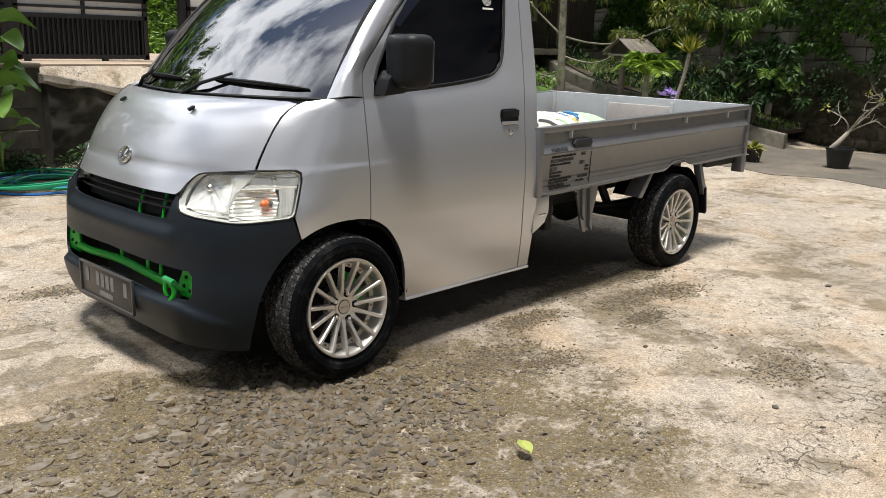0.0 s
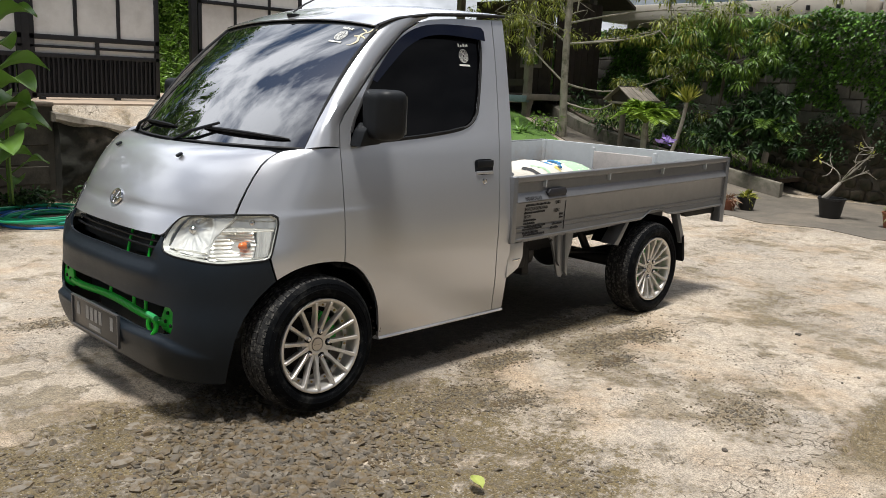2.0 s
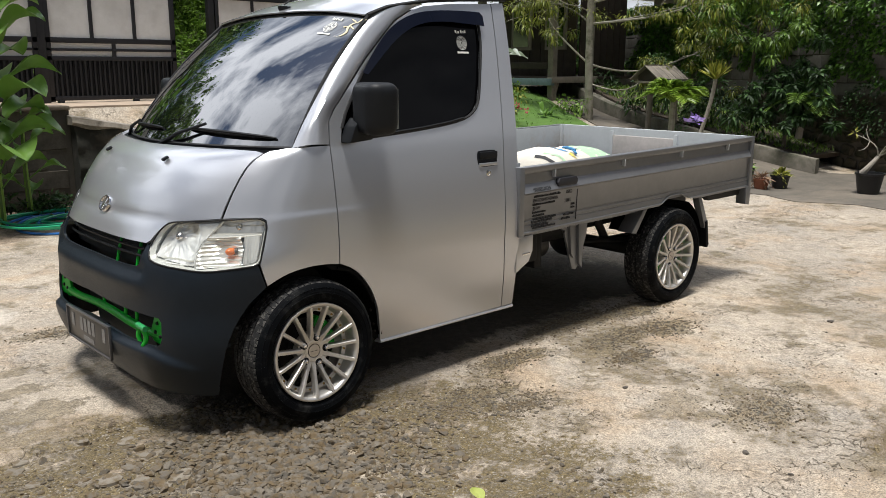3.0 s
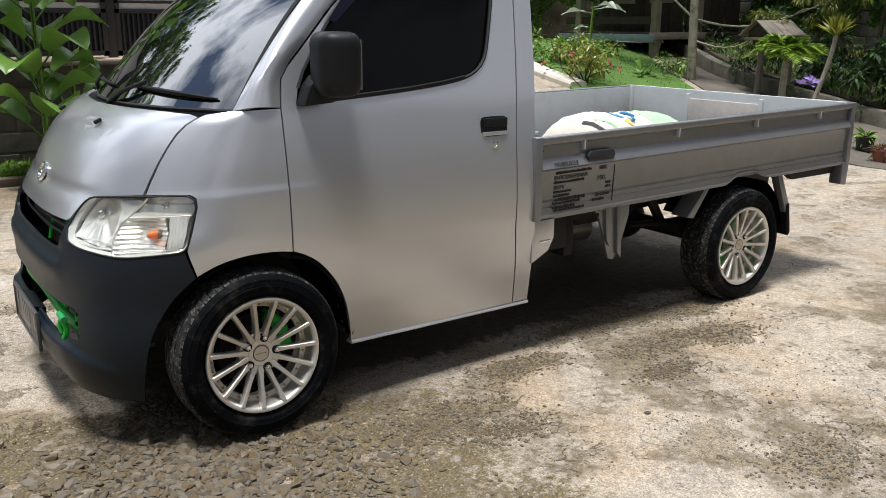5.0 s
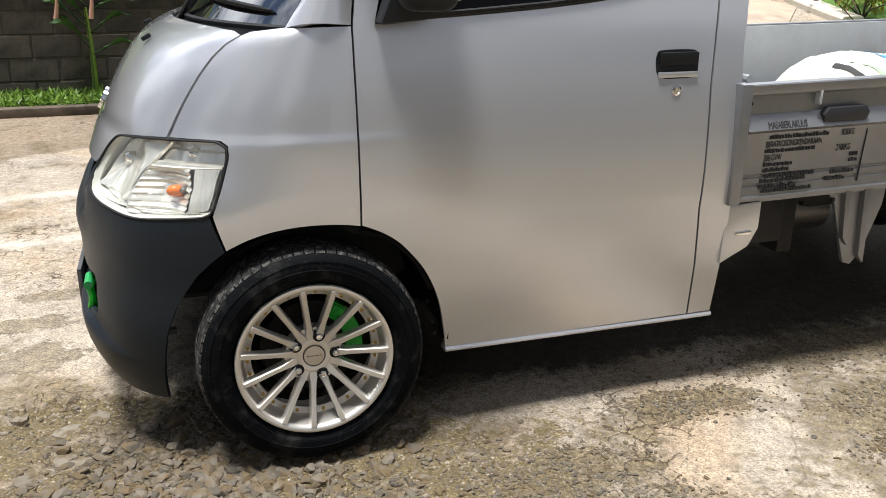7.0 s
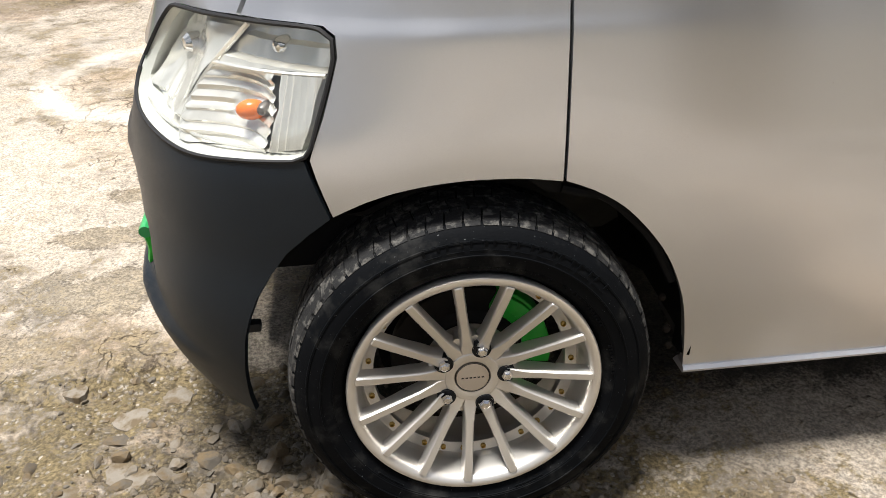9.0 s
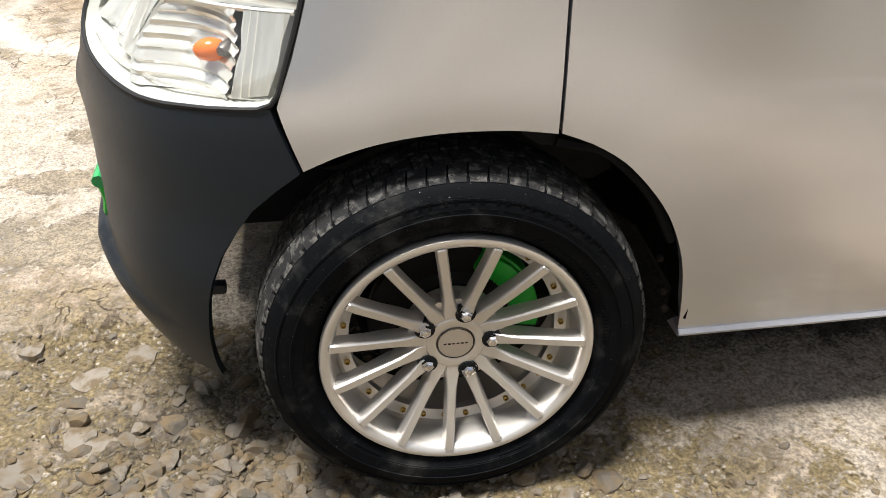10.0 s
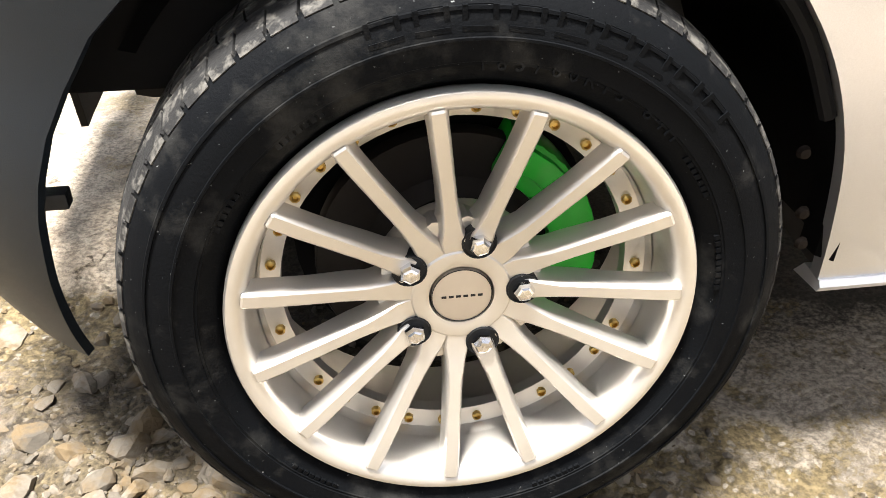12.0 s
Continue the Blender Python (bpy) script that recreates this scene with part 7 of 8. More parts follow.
def frond_plant(name, label, foot, trunk_h, trunk_r, fronds, length, material, leaf_w, category="palm", rise=0.55, pinnate=True, start=0.0, bark=BARK):
    ob = thing(name, label, category)
    bm = B()
    top = np.array(foot) + (0, 0, trunk_h)
    limb(bm, foot, top, trunk_r, trunk_r * 0.8, 0.03, 9, 6)
    part("trunk", bm, bark, ob)
    for k in range(fronds):
        a = start + 2.399 * k + RNG.normal() * 0.15
        el = rise + RNG.uniform(-0.35, 0.5)
        L = length * RNG.uniform(0.75, 1.1)
        d = np.array([math.cos(a) * math.cos(el), math.sin(a) * math.cos(el), math.sin(el)])
        spine = [top + d * L * t + np.array([0, 0, -0.55 * L]) * t * t for t in np.linspace(0, 1, 10)]
        bm = B()
        tube(bm, spine, [0.009 * (1 - 0.8 * t) for t in np.linspace(0, 1, 10)], 5)
        stalk = part("frond", bm, material, ob)
        at, way = [], []
        for i in range(3 if pinnate else 1, 30):
            t = i / 29
            j = t * 9
            q = spine[min(int(j), 8)] + (spine[min(int(j), 8) + 1] - spine[min(int(j), 8)]) * (j - min(int(j), 8))
            ax = unit(spine[min(int(j), 8) + 1] - spine[min(int(j), 8)])
            sd = unit(np.cross(ax, (0, 0, 1)))
            for sg in (1, -1):
                at.append(q)
                way.append(ax * 0.75 + sd * sg * 0.8 + np.array([0, 0, 0.25]))
        leaves("leaflet", at, way, leaf_w * np.interp(np.linspace(0, 1, len(at)), (0, 0.35, 1), (0.7, 1.1, 0.45)), material, 0.11, 0.25, stalk)
    return ob


frond_plant("palm", "small bright green palm behind the load bed", (8.71, 3.86, 0.33), 0.62, 0.05, 24, 0.62, PALM, 0.30, rise=0.9)
frond_plant("fern_palm", "dark feathery palm against the ivy wall", (10.0, 2.62, 0.45), 0.55, 0.05, 9, 0.62, FRESH, 0.22, rise=0.4)
# dracaena with a tuft of stiff yellow-green blades
yucca = thing("dracaena", "leaning dracaena with a tuft of stiff yellow-green leaves", "plant")
bm = B()
stem = [(8.62, 3.45, 0.30), (8.66, 3.38, 0.55), (8.74, 3.30, 0.98), (8.77, 3.27, 1.28)]
tube(bm, smooth_line(stem, 0.08), 0.028, 8)
part("stem", bm, BARK, yucca)
way = np.column_stack([RNG.normal(size=(60, 2)) * 0.38, RNG.uniform(0.55, 1.3, 60)])
leaves("tuft", np.repeat([[8.77, 3.27, 1.26]], 60, 0), way, RNG.uniform(0.24, 0.36, 60), YELLOWGREEN, 0.19, 0.12, yucca)
leaves("purple_flower", np.repeat([[8.45, 3.35, 0.74]], 14, 0) + RNG.normal(size=(14, 3)) * 0.03, RNG.normal(size=(14, 3)) + (0, 0, 0.6), 0.11, PURPLE, 0.8, 0.1, yucca)


# broad-leaved plants
def broad_leaf(bm, foot, way, length, width, droop=0.5, stalk=0.35, wave=0.02):
    """A stalk and one arching blade with a sunk midrib."""
    foot, way = np.array(foot, float), unit(np.array(way, float))
    pts = [foot + way * length * (stalk + 1) * t + np.array([0, 0, -droop * length]) * max(0, t - 0.25) ** 2 for t in np.linspace(0, 1, 16)]
    side = unit(np.cross(way, (0, 0, 1.0)))
    k0 = int(16 * stalk / (1 + stalk))
    tube(bm, pts[:k0 + 2], 0.008, 5)
    rows = []
    for i in range(k0, 16):
        t = (i - k0) / (15 - k0)
        w = width * (math.sin(math.pi * min(1, t * 0.93 + 0.07)) ** 0.75)
        up = np.array([0, 0, 1.0])
        rows.append([bm.verts.new(pts[i] + side * w * s * 0.5 + up * (abs(s) * 0.28 * w + wave * math.sin(9 * t + 3 * s) * abs(s))) for s in (-1, -0.5, 0, 0.5, 1)])
    for a, b in zip(rows, rows[1:]):
        for j in range(4):
            bm.faces.new((a[j], a[j + 1], b[j + 1], b[j]))


def broad_plant(name, label, foot, blades_at, material, stem_h=0.0):
    ob = thing(name, label, "plant")
    if stem_h:
        bm = B()
        limb(bm, foot, np.array(foot) + (0, 0, stem_h), 0.03, 0.014, 0.03, 8, 6)
        part("stem", bm, FRESH, ob)
    for h, way, L, W, dr in blades_at:
        bm = B()
        broad_leaf(bm, np.array(foot) + (0, 0, h), way, L, W, dr)
        part("leaf", bm, material, ob, smooth=60)
    return ob


BL = []
for k in range(34):
    a = 2.399 * k
    BL.append((0.35 + 0.065 * k, (math.cos(a) * 0.9, math.sin(a) * 0.9, 0.75 + 0.3 * (k % 3 == 0)), 0.50 + 0.07 * (k % 4), 0.30 + 0.04 * (k % 3), 1.0))
broad_plant("broad_leaf_plant", "tall broad-leaved green plant on the verge below the gate", (0.30, 5.35, 0.0), BL, BANANA, 2.0)
broad_plant("broad_leaf_plant", "broad-leaved green plant on the verge below the gate", (0.62, 5.62, 0.0), [(0.2 + 0.1 * k, (math.cos(2.4 * k + 1) * 0.9, math.sin(2.4 * k + 1) * 0.9, 0.7), 0.32, 0.15, 0.9) for k in range(9)], BANANA, 0.95)
broad_plant("ginger_plant", "dark glossy ginger lily against the block wall", (-0.92, 6.08, 0.08), [(0.35 + 0.06 * k, (math.cos(2.1 * k) * 0.9, math.sin(2.1 * k) * 0.25 - 0.2, 0.45 + 0.2 * (k % 2)), 0.34, 0.12, 0.5) for k in range(9)], DARKLEAF, 0.75)
ging = bpy.data.objects["ginger_plant"]
for dx in (0.02, -0.26):
    bm = B()
    limb(bm, (-0.90 + dx, 6.06, 0.74), (-0.86 + dx, 6.03, 1.05), 0.022, 0.006, 0.02, 8, 6)
    part("flower_spike", bm, mat("salmon_flower", (0.62, 0.36, 0.27), 0.6) if dx > 0 else bpy.data.materials["salmon_flower"], ging, "salmon pink flower spike")
broad_plant("taro_plant", "young taro with bright green leaves on the lawn", (8.33, 5.88, 0.68), [(0.0, (0.5, -0.6, 0.9), 0.22, 0.13, 0.9), (0.0, (-0.7, -0.4, 0.6), 0.24, 0.12, 1.0), (0.0, (0.8, 0.3, 0.5), 0.22, 0.12, 1.0), (0.0, (-0.1, 0.6, 1.2), 0.26, 0.14, 0.7)], BANANA, 0.10)
broad_plant("caladium", "tall plant with pale grey-white hanging leaves", (7.9, 6.5, 0.75), [(0.85, (0.9, -0.5, 0.15), 0.36, 0.16, 0.5), (0.80, (-0.7, 0.6, 0.15), 0.34, 0.15, 0.5), (0.88, (0.2, -1.0, 0.2), 0.30, 0.17, 0.6), (0.6, (-0.8, 0.5, 0.1), 0.2, 0.07, 0.4)], PALELEAF, 0.9)

# flowering shrub and weeds beside the white kerb
shrub = thing("flowering_shrub", "yellow-green shrub with pink flowers beside the white kerb", "shrub")
bm = B()
for _ in range(9):
    limb(bm, (7.05, 5.72, 0.62), np.array([7.05, 5.72, 1.0]) + RNG.normal(size=3) * (0.28, 0.28, 0.12), 0.012, 0.005, 0.1, 5, 5)
tagged(part("woody_base", bm, DARKBARK, shrub), kind="stuff")
at, way = crown([np.array([7.05, 5.72, 0.92]) + RNG.normal(size=3) * (0.20, 0.20, 0.10) for _ in range(14)], [0.13] * 14, 60)
leaves("foliage", at, way, RNG.uniform(0.04, 0.09, len(at)), YELLOWGREEN, 0.45, 0.3, shrub)
at, way = crown([np.array([7.05, 5.65, 0.88]) + RNG.normal(size=3) * (0.30, 0.30, 0.10) for _ in range(7)], [0.03] * 7, 9)
tagged(leaves("blossom", at, way, 0.04, PINK, 0.9, 0.1, shrub), kind="stuff")
for cx, cy, r, n in ((7.3, 6.9, 0.35, 900), (7.9, 7.2, 0.4, 1000), (8.6, 7.3, 0.35, 700), (9.0, 5.9, 0.16, 300), (7.2, 7.7, 0.4, 700)):
    at, way = crown([np.array([cx, cy, land(cx, cy) + 0.12]) + RNG.normal(size=3) * (r, r, 0.08) for _ in range(12)], [0.14] * 12, n // 12)
    tagged(leaves("weeds", at, way, RNG.uniform(0.05, 0.11, len(at)), FRESH, 0.42, 0.3, None, "leafy green weeds on the lawn", "stuff"), category="weeds")
for cx, cy, r, n in ((9.9, 4.2, 0.3, 700), (10.2, 5.0, 0.35, 700), (10.6, 4.2, 0.4, 900), (9.75, 3.3, 0.2, 400), (11.5, 7.0, 0.6, 900)):
    at, way = crown([np.array([cx, cy, land(cx, cy) + 0.45]) + RNG.normal(size=3) * (r, r, 0.25) for _ in range(12)], [0.17] * 12, n // 12)
    tagged(leaves("undergrowth", at, way, RNG.uniform(0.06, 0.13, len(at)), DARKLEAF, 0.35, 0.4, None, "dark green undergrowth in the planting bed", "stuff"), category="undergrowth")

for cx, cy, r, n in ((0.75, 5.75, 0.30, 900), (1.5, 5.72, 0.22, 500), (2.2, 5.62, 0.20, 350)):
    at, way = crown([np.array([cx, cy, 0.10]) + RNG.normal(size=3) * (r, 0.10, 0.06) for _ in range(12)], [0.10] * 12, n // 12)
    tagged(leaves("weeds", at, way, RNG.uniform(0.04, 0.09, len(at)), DARKLEAF, 0.45, 0.3, None, "dark green weeds at the foot of the stained wall", "stuff"), category="weeds")

# hillside beyond the gate
HILL = mat("hill_soil", (0.05, 0.07, 0.02), 0.95, var=0.4, scale=2)
bm = B()
rows = [[bm.verts.new((x, y, 0.9 + (0.62 * (y - 9.6) if y > 9.6 else 0) + 0.25 * math.sin(x * 1.3 + y))) for y in np.linspace(9.6, 19, 12)] for x in np.linspace(-14, 9, 24)]
for a, b in zip(rows, rows[1:]):
    for i in range(11):
        bm.faces.new((a[i], b[i], b[i + 1], a[i + 1]))
tagged(finish(bm, "hillside", HILL), "grassy green slope behind the gate", "hillside", kind="structure")
n = 22000
xy = np.column_stack([RNG.uniform(1.5, 7, n), RNG.uniform(9.6, 13.5, n)])
at = np.column_stack([xy, 0.9 + 0.62 * (xy[:, 1] - 9.6) + 0.25 * np.sin(xy[:, 0] * 1.3 + xy[:, 1])])
tagged(leaves("hill_grass", at, np.column_stack([RNG.normal(size=(n, 2)) * 0.5 + (0, -0.3), np.ones(n)]), RNG.uniform(0.15, 0.45, n), FRESH, 0.12, 0.6, None, "tall wild grass on the slope", "stuff"), category="grass")
for k, (x, y) in enumerate(((2.6, 12.6), (4.6, 13.4), (6.3, 13.8), (0.4, 13.2), (-2.2, 12.8), (-5.0, 13.6), (8.2, 15.4))):
    F = np.array([x, y, 0.9 + 0.62 * (y - 9.6)])
    h = (2.6 + 0.6 * ((k * 7) % 3)) * (1.5 if x < 1 else 1.0)
    tree("hill_tree", "leafy tree on the slope behind the gate", F, F + (0.2, 0, h), 0.12, [(0.35 + 0.055 * j, F + (math.cos(2.4 * j) * 1.3, math.sin(2.4 * j) * 1.3, h * (0.42 + 0.062 * j)), 0.85) for j in range(10)], IVY if k % 2 else FRESH, 0.22, 60, 0.34, 0.5, DARKBARK)["group"] = "trees on the slope"

# ---- built things ----
BLACKSTEEL = mat("black_steel", (0.014, 0.014, 0.017), 0.45, 0.2, var=0.3, scale=8)
PANEL = mat("grey_white_sheet", (0.66, 0.65, 0.645), 0.6, var=0.08, scale=2, dirt=(0.36, 0.34, 0.32), dirt_scale=0.9, dirt_at=(0.5, 0.8))
OLDWOOD = mat("weathered_wood", (0.27, 0.235, 0.19), 0.85, var=0.3, scale=8, bump=0.4, bscale=60, rand=0.3)
DARKWOOD = mat("dark_wood", (0.045, 0.032, 0.024), 0.8, var=0.35, scale=8, bump=0.3, bscale=50, rand=0.3)
BLUEWOOD = mat("faded_blue_wood", (0.16, 0.22, 0.24), 0.8, var=0.3, scale=6)


def gate_leaf(name, x0, x1, y, z, label):
    """Sheet panels above, two rails, upright bars below; steel frame."""
    gate = thing(name, label, "gate", group="driveway gate", loc=(0, 0, 0))
    W = x1 - x0
    for a, b, c, d, nm in ((x0, x0 + 0.055, z + 0.05, z + 2.05, "stile"), (x1 - 0.055, x1, z + 0.05, z + 2.05, "stile"), (x0, x1, z + 0.06, z + 0.11, "rail"), (x0, x1, z + 0.515, z + 0.565, "rail"), (x0, x1, z + 0.625, z + 0.655, "rail"), (x0, x1, z + 0.715, z + 0.775, "rail"), (x0, x1, z + 1.40, z + 1.45, "rail"), (x0, x1, z + 2.0, z + 2.05, "rail")):
        bm = B()
        box(bm, a, b, y - 0.025, y + 0.025, c, d, 0.003)
        part(nm, bm, BLACKSTEEL, gate)
    for t in (0.34, 0.67):
        bm = B()
        box(bm, x0 + W * t - 0.018, x0 + W * t + 0.018, y - 0.02, y + 0.02, z + 0.76, z + 2.0)
        part("mullion", bm, BLACKSTEEL, gate)
    bm = B()
    box(bm, x0 + W * 0.5 - 0.02, x0 + W * 0.5 + 0.02, y - 0.02, y + 0.02, z + 0.55, z + 0.74)
    part("mullion", bm, BLACKSTEEL, gate)
    for t0, t1 in ((0.0, 0.34), (0.34, 0.67), (0.67, 1.0)):
        for c, d in ((z + 0.775, z + 1.40), (z + 1.45, z + 2.0)):
            bm = B()
            box(bm, x0 + W * t0 + 0.02, x0 + W * t1 - 0.02, y + 0.002, y + 0.012, c, d)
            part("sheet", bm, PANEL, gate)
    bm = B()
    box(bm, x0 + 0.03, x1 - 0.03, y + 0.004, y + 0.012, z + 0.56, z + 0.72)
    part("sheet", bm, PANEL, gate)
    bar = None
    k = 0
    for x in np.arange(x0 + 0.09, x1 - 0.06, 0.056):
        if bar is None:
            bm = B()
            box(bm, -0.011, 0.011, -0.011, 0.011, z + 0.10, z + 0.52)
            bar = part("bar", bm, BLACKSTEEL, gate)
            bar.location = (x, y, 0)
        else:
            ob = new("bar", bar.data)
            ob.parent, ob.location = gate, (x, y, 0)
    bm = B()
    box(bm, x0 + 0.05, x1 - 0.05, y + 0.05, y + 0.07, z + 0.08, z + 0.54)
    part("backing_sheet", bm, BLACKSTEEL, gate)
    for x in (x0 + 0.12, x1 - 0.55):
        bm = B()
        box(bm, x - 0.03, x + 0.03, y - 0.04, y + 0.04, z, z + 0.07, 0.006)
        part("roller", bm, BLACKSTEEL, gate)
    return gate


gate_leaf("sliding_gate", 1.50, 3.06, 7.5, 0.985, "black steel gate with grey sheet panels and upright bars")
gate_leaf("sliding_gate", -0.9, 1.40, 7.46, 0.985, "black steel gate with grey sheet panels and upright bars")
gate_leaf("sliding_gate", 4.05, 5.8, 8.3, 0.95, "black steel gate with grey sheets above the ramp")
for x in (1.45, -0.95, 3.98):
    post = thing("gate_post", "square black steel gate post on the terrace", "post", group="gate posts")
    bm = B()
    y = 8.3 if x > 3 else 7.5
    box(bm, x - 0.045, x + 0.045, y - 0.045, y + 0.045, 0.9, 3.25, 0.005)
    part("shaft", bm, BLACKSTEEL, post)
    bm = B()
    box(bm, x - 0.09, x + 0.09, y - 0.09, y + 0.09, 0.96, 1.01, 0.005)
    part("base_plate", bm, BLACKSTEEL, post)
# white wall past the block wall's end
bm = B()
box(bm, -7.6, -2.38, 6.60, 6.80, 0.9, 2.4)
tagged(finish(bm, "wall_terrace", RENDER_WALL, smooth=0), "pale rendered wall on the terrace", "wall", kind="structure")

# raised wooden hut with a porch bench
hut = thing("garden_hut", "weathered wooden garden hut on posts with a porch bench", "hut")
def board(name, x0, x1, y0, y1, z0, z1, material=OLDWOOD, parent=hut, bevel=0.006):
    bm = B()
    box(bm, x0, x1, y0, y1, z0, z1, bevel)
    return part(name, bm, material, parent)


for x, y in ((9.85, 7.05), (9.80, 8.75), (10.95, 7.1), (12.0, 7.3), (12.0, 9.0)):
    board("post", x - 0.06, x + 0.06, y - 0.06, y + 0.06, 0.7, 3.1)
board("deck_beam", 9.70, 9.80, 6.95, 9.2, 1.12, 1.24, BLUEWOOD)
board("deck", 9.75, 12.2, 7.0, 9.2, 1.22, 1.27, DARKWOOD)
board("bench_seat", 9.72, 11.0, 6.93, 7.06, 1.16, 1.27)
for k in range(7):
    board("wall_board", 10.6, 10.64, 7.15 + 0.28 * k, 7.15 + 0.28 * k + 0.27, 1.27, 3.0, DARKWOOD)
    board("side_board", 10.7 + 0.2 * k, 10.7 + 0.2 * k + 0.19, 7.12, 7.15, 1.27, 3.0, DARKWOOD)
board("rail_board", 9.78, 9.82, 7.1, 9.1, 1.40, 1.52, DARKWOOD)
for y0 in (7.35, 8.2):
    w0 = board("window_frame", 10.56, 10.61, y0, y0 + 0.5, 1.75, 2.6, OLDWOOD)
    board("pane", 10.55, 10.565, y0 + 0.06, y0 + 0.44, 1.81, 2.54, DARKGLASS, w0, 0)
for x in (9.95, 10.85):
    bm = B()
    tube(bm, [(x, 7.0, 1.17), (x - 0.12, 7.0, 0.85)], 0.028, 6)
    part("brace", bm, OLDWOOD, hut)
bm = B()
prism(bm, [(9.4, 2.95), (9.4, 3.0), (11.0, 3.75), (12.6, 3.0), (12.6, 2.95), (11.0, 3.68)], "y", 6.7, 9.5)
part("hut_roof", bm, DARKWOOD, hut)
for k in range(3):
    board("porch_step", 9.2 - 0.1 * k, 9.7, 7.9, 8.6, 0.80 - 0.0 * k, 0.86, KERB) if k == 0 else None

# bird table with a pitched board roof
bh = thing("bird_house", "small wooden bird house with a pitched plank roof on a post", "bird house")
HX, HY, HZ = 9.33, 4.53, 1.46
def hb(name, pts, axis, a, b, material=OLDWOOD):
    bm = B()
    prism(bm, pts, axis, a, b, 0.004)
    bmesh.ops.transform(bm, matrix=pose(HX, HY, HZ, 0, 0, -108) @ Matrix.Scale(0.86, 4), verts=bm.verts)
    return part(name, bm, material, bh)


bm = B()
tube(bm, [(9.30, 4.66, 0.4), (9.31, 4.64, 1.25)], 0.045, 8)
part("post", bm, OLDWOOD, bh)
bm = B()
tube(bm, [(9.55, 4.35, 0.4), (9.54, 4.36, 1.2)], 0.035, 8)
part("post", bm, OLDWOOD, bh)
for k in range(5):
    y0 = -0.32 + 0.13 * k
    hb("roof_plank", [(-0.02, 0.02), (0.0, -0.005), (0.40, -0.25), (0.41, -0.225)], "y", y0, y0 + 0.125)
    hb("roof_plank", [(0.02, 0.02), (0.0, -0.005), (-0.40, -0.25), (-0.41, -0.225)], "y", y0, y0 + 0.125)
hb("gable", [(-0.26, -0.17), (0.0, -0.02), (0.26, -0.17), (0.26, -0.26), (-0.26, -0.26)], "y", -0.24, -0.22, DARKWOOD)
hb("tray", [(-0.30, -0.30), (0.30, -0.30), (0.30, -0.26), (-0.30, -0.26)], "y", -0.28, 0.28)

# pot with a bare desert-rose bonsai, by the slab's edge
POTBLACK = mat("black_pot", (0.012, 0.012, 0.013), 0.5, var=0.3, scale=10)
TERRACOTTA = mat("terracotta", (0.26, 0.10, 0.055), 0.85, var=0.25, scale=8)
def pot(ob, x, y, z, r, h, material):
    bm = B()
    lathe(bm, [(r * 0.72, 0), (r * 0.76, -0.0), (r, -h * 0.9), (r * 1.07, -h * 0.91), (r * 1.07, -h), (r * 0.95, -h), (r * 0.92, -h * 0.86), (0.001, -h * 0.86)], 28, m=pose(x, y, z, 90, 0, 0) @ Matrix.Scale(-1, 4, (0, 1, 0)) @ Matrix.Scale(1, 4))
    bmesh.ops.recalc_face_normals(bm, faces=bm.faces)
    for v in bm.verts:
        v.co.z = z + abs(v.co.z - z)
    return part("pot", bm, material, ob)


bonsai = thing("potted_bonsai", "bare grey desert-rose bonsai in a black pot on the drive", "potted plant")
PX, PY = 8.30, 0.97
pot(bonsai, PX, PY, 0.017, 0.150, 0.24, POTBLACK)
bm = B()
base = limb(bm, (PX - 0.03, PY + 0.08, 0.24), (PX + 0.05, PY - 0.05, 0.44), 0.040, 0.022, 0.1, 10, 6)
for end in ((8.30, 1.16, 0.68), (8.33, 0.80, 0.72), (8.36, 0.62, 0.62), (8.30, 0.74, 0.86), (8.34, 0.58, 0.78)):
    p = limb(bm, base[-1], end, 0.0095, 0.004, 0.22, 7, 7)
    for _ in range(3):
        limb(bm, p[RNG.integers(3, 6)], np.array(end) + RNG.normal(size=3) * 0.09, 0.0055, 0.003, 0.14, 5, 4)
part("trunk", bm, BARK, bonsai)
at, way = crown([np.array(e) for e in ((8.30, 0.74, 0.90), (8.30, 1.18, 0.70), (8.34, 0.6, 0.8))], [0.03] * 3, 8)
leaves("sprouts", at, way, 0.06, YELLOWGREEN, 0.4, 0.1, bonsai)
for x, y, r, h, m, lm, lb in ((7.72, 1.98, 0.09, 0.13, TERRACOTTA, PINK, "small terracotta pot with a reddish plant"), (7.95, 1.86, 0.11, 0.16, POTBLACK, YELLOWGREEN, "small black pot with a dry bromeliad"), (8.15, 0.22, 0.12, 0.18, TERRACOTTA, YELLOWGREEN, "terracotta pot with a small green plant"), (8.05, 2.35, 0.10, 0.16, POTBLACK, FRESH, "black pot with a round green plant")):
    o = thing("potted_plant", lb, "potted plant", group="small pots by the drive")
    pot(o, x, y, land(x, y) + 0.015, r, h, m)
    at, way = clump((x, y, land(x, y) + h + 0.02), 0.05, 60, 0.6, 0.2)
    leaves("foliage", at, way + np.array([0, 0, 0.6]), RNG.uniform(0.09, 0.17, 60), leaf_material("dry_red_leaf", (0.20, 0.09, 0.06), (0.30, 0.20, 0.12)) if lm is PINK else lm, 0.2, 0.4, o)

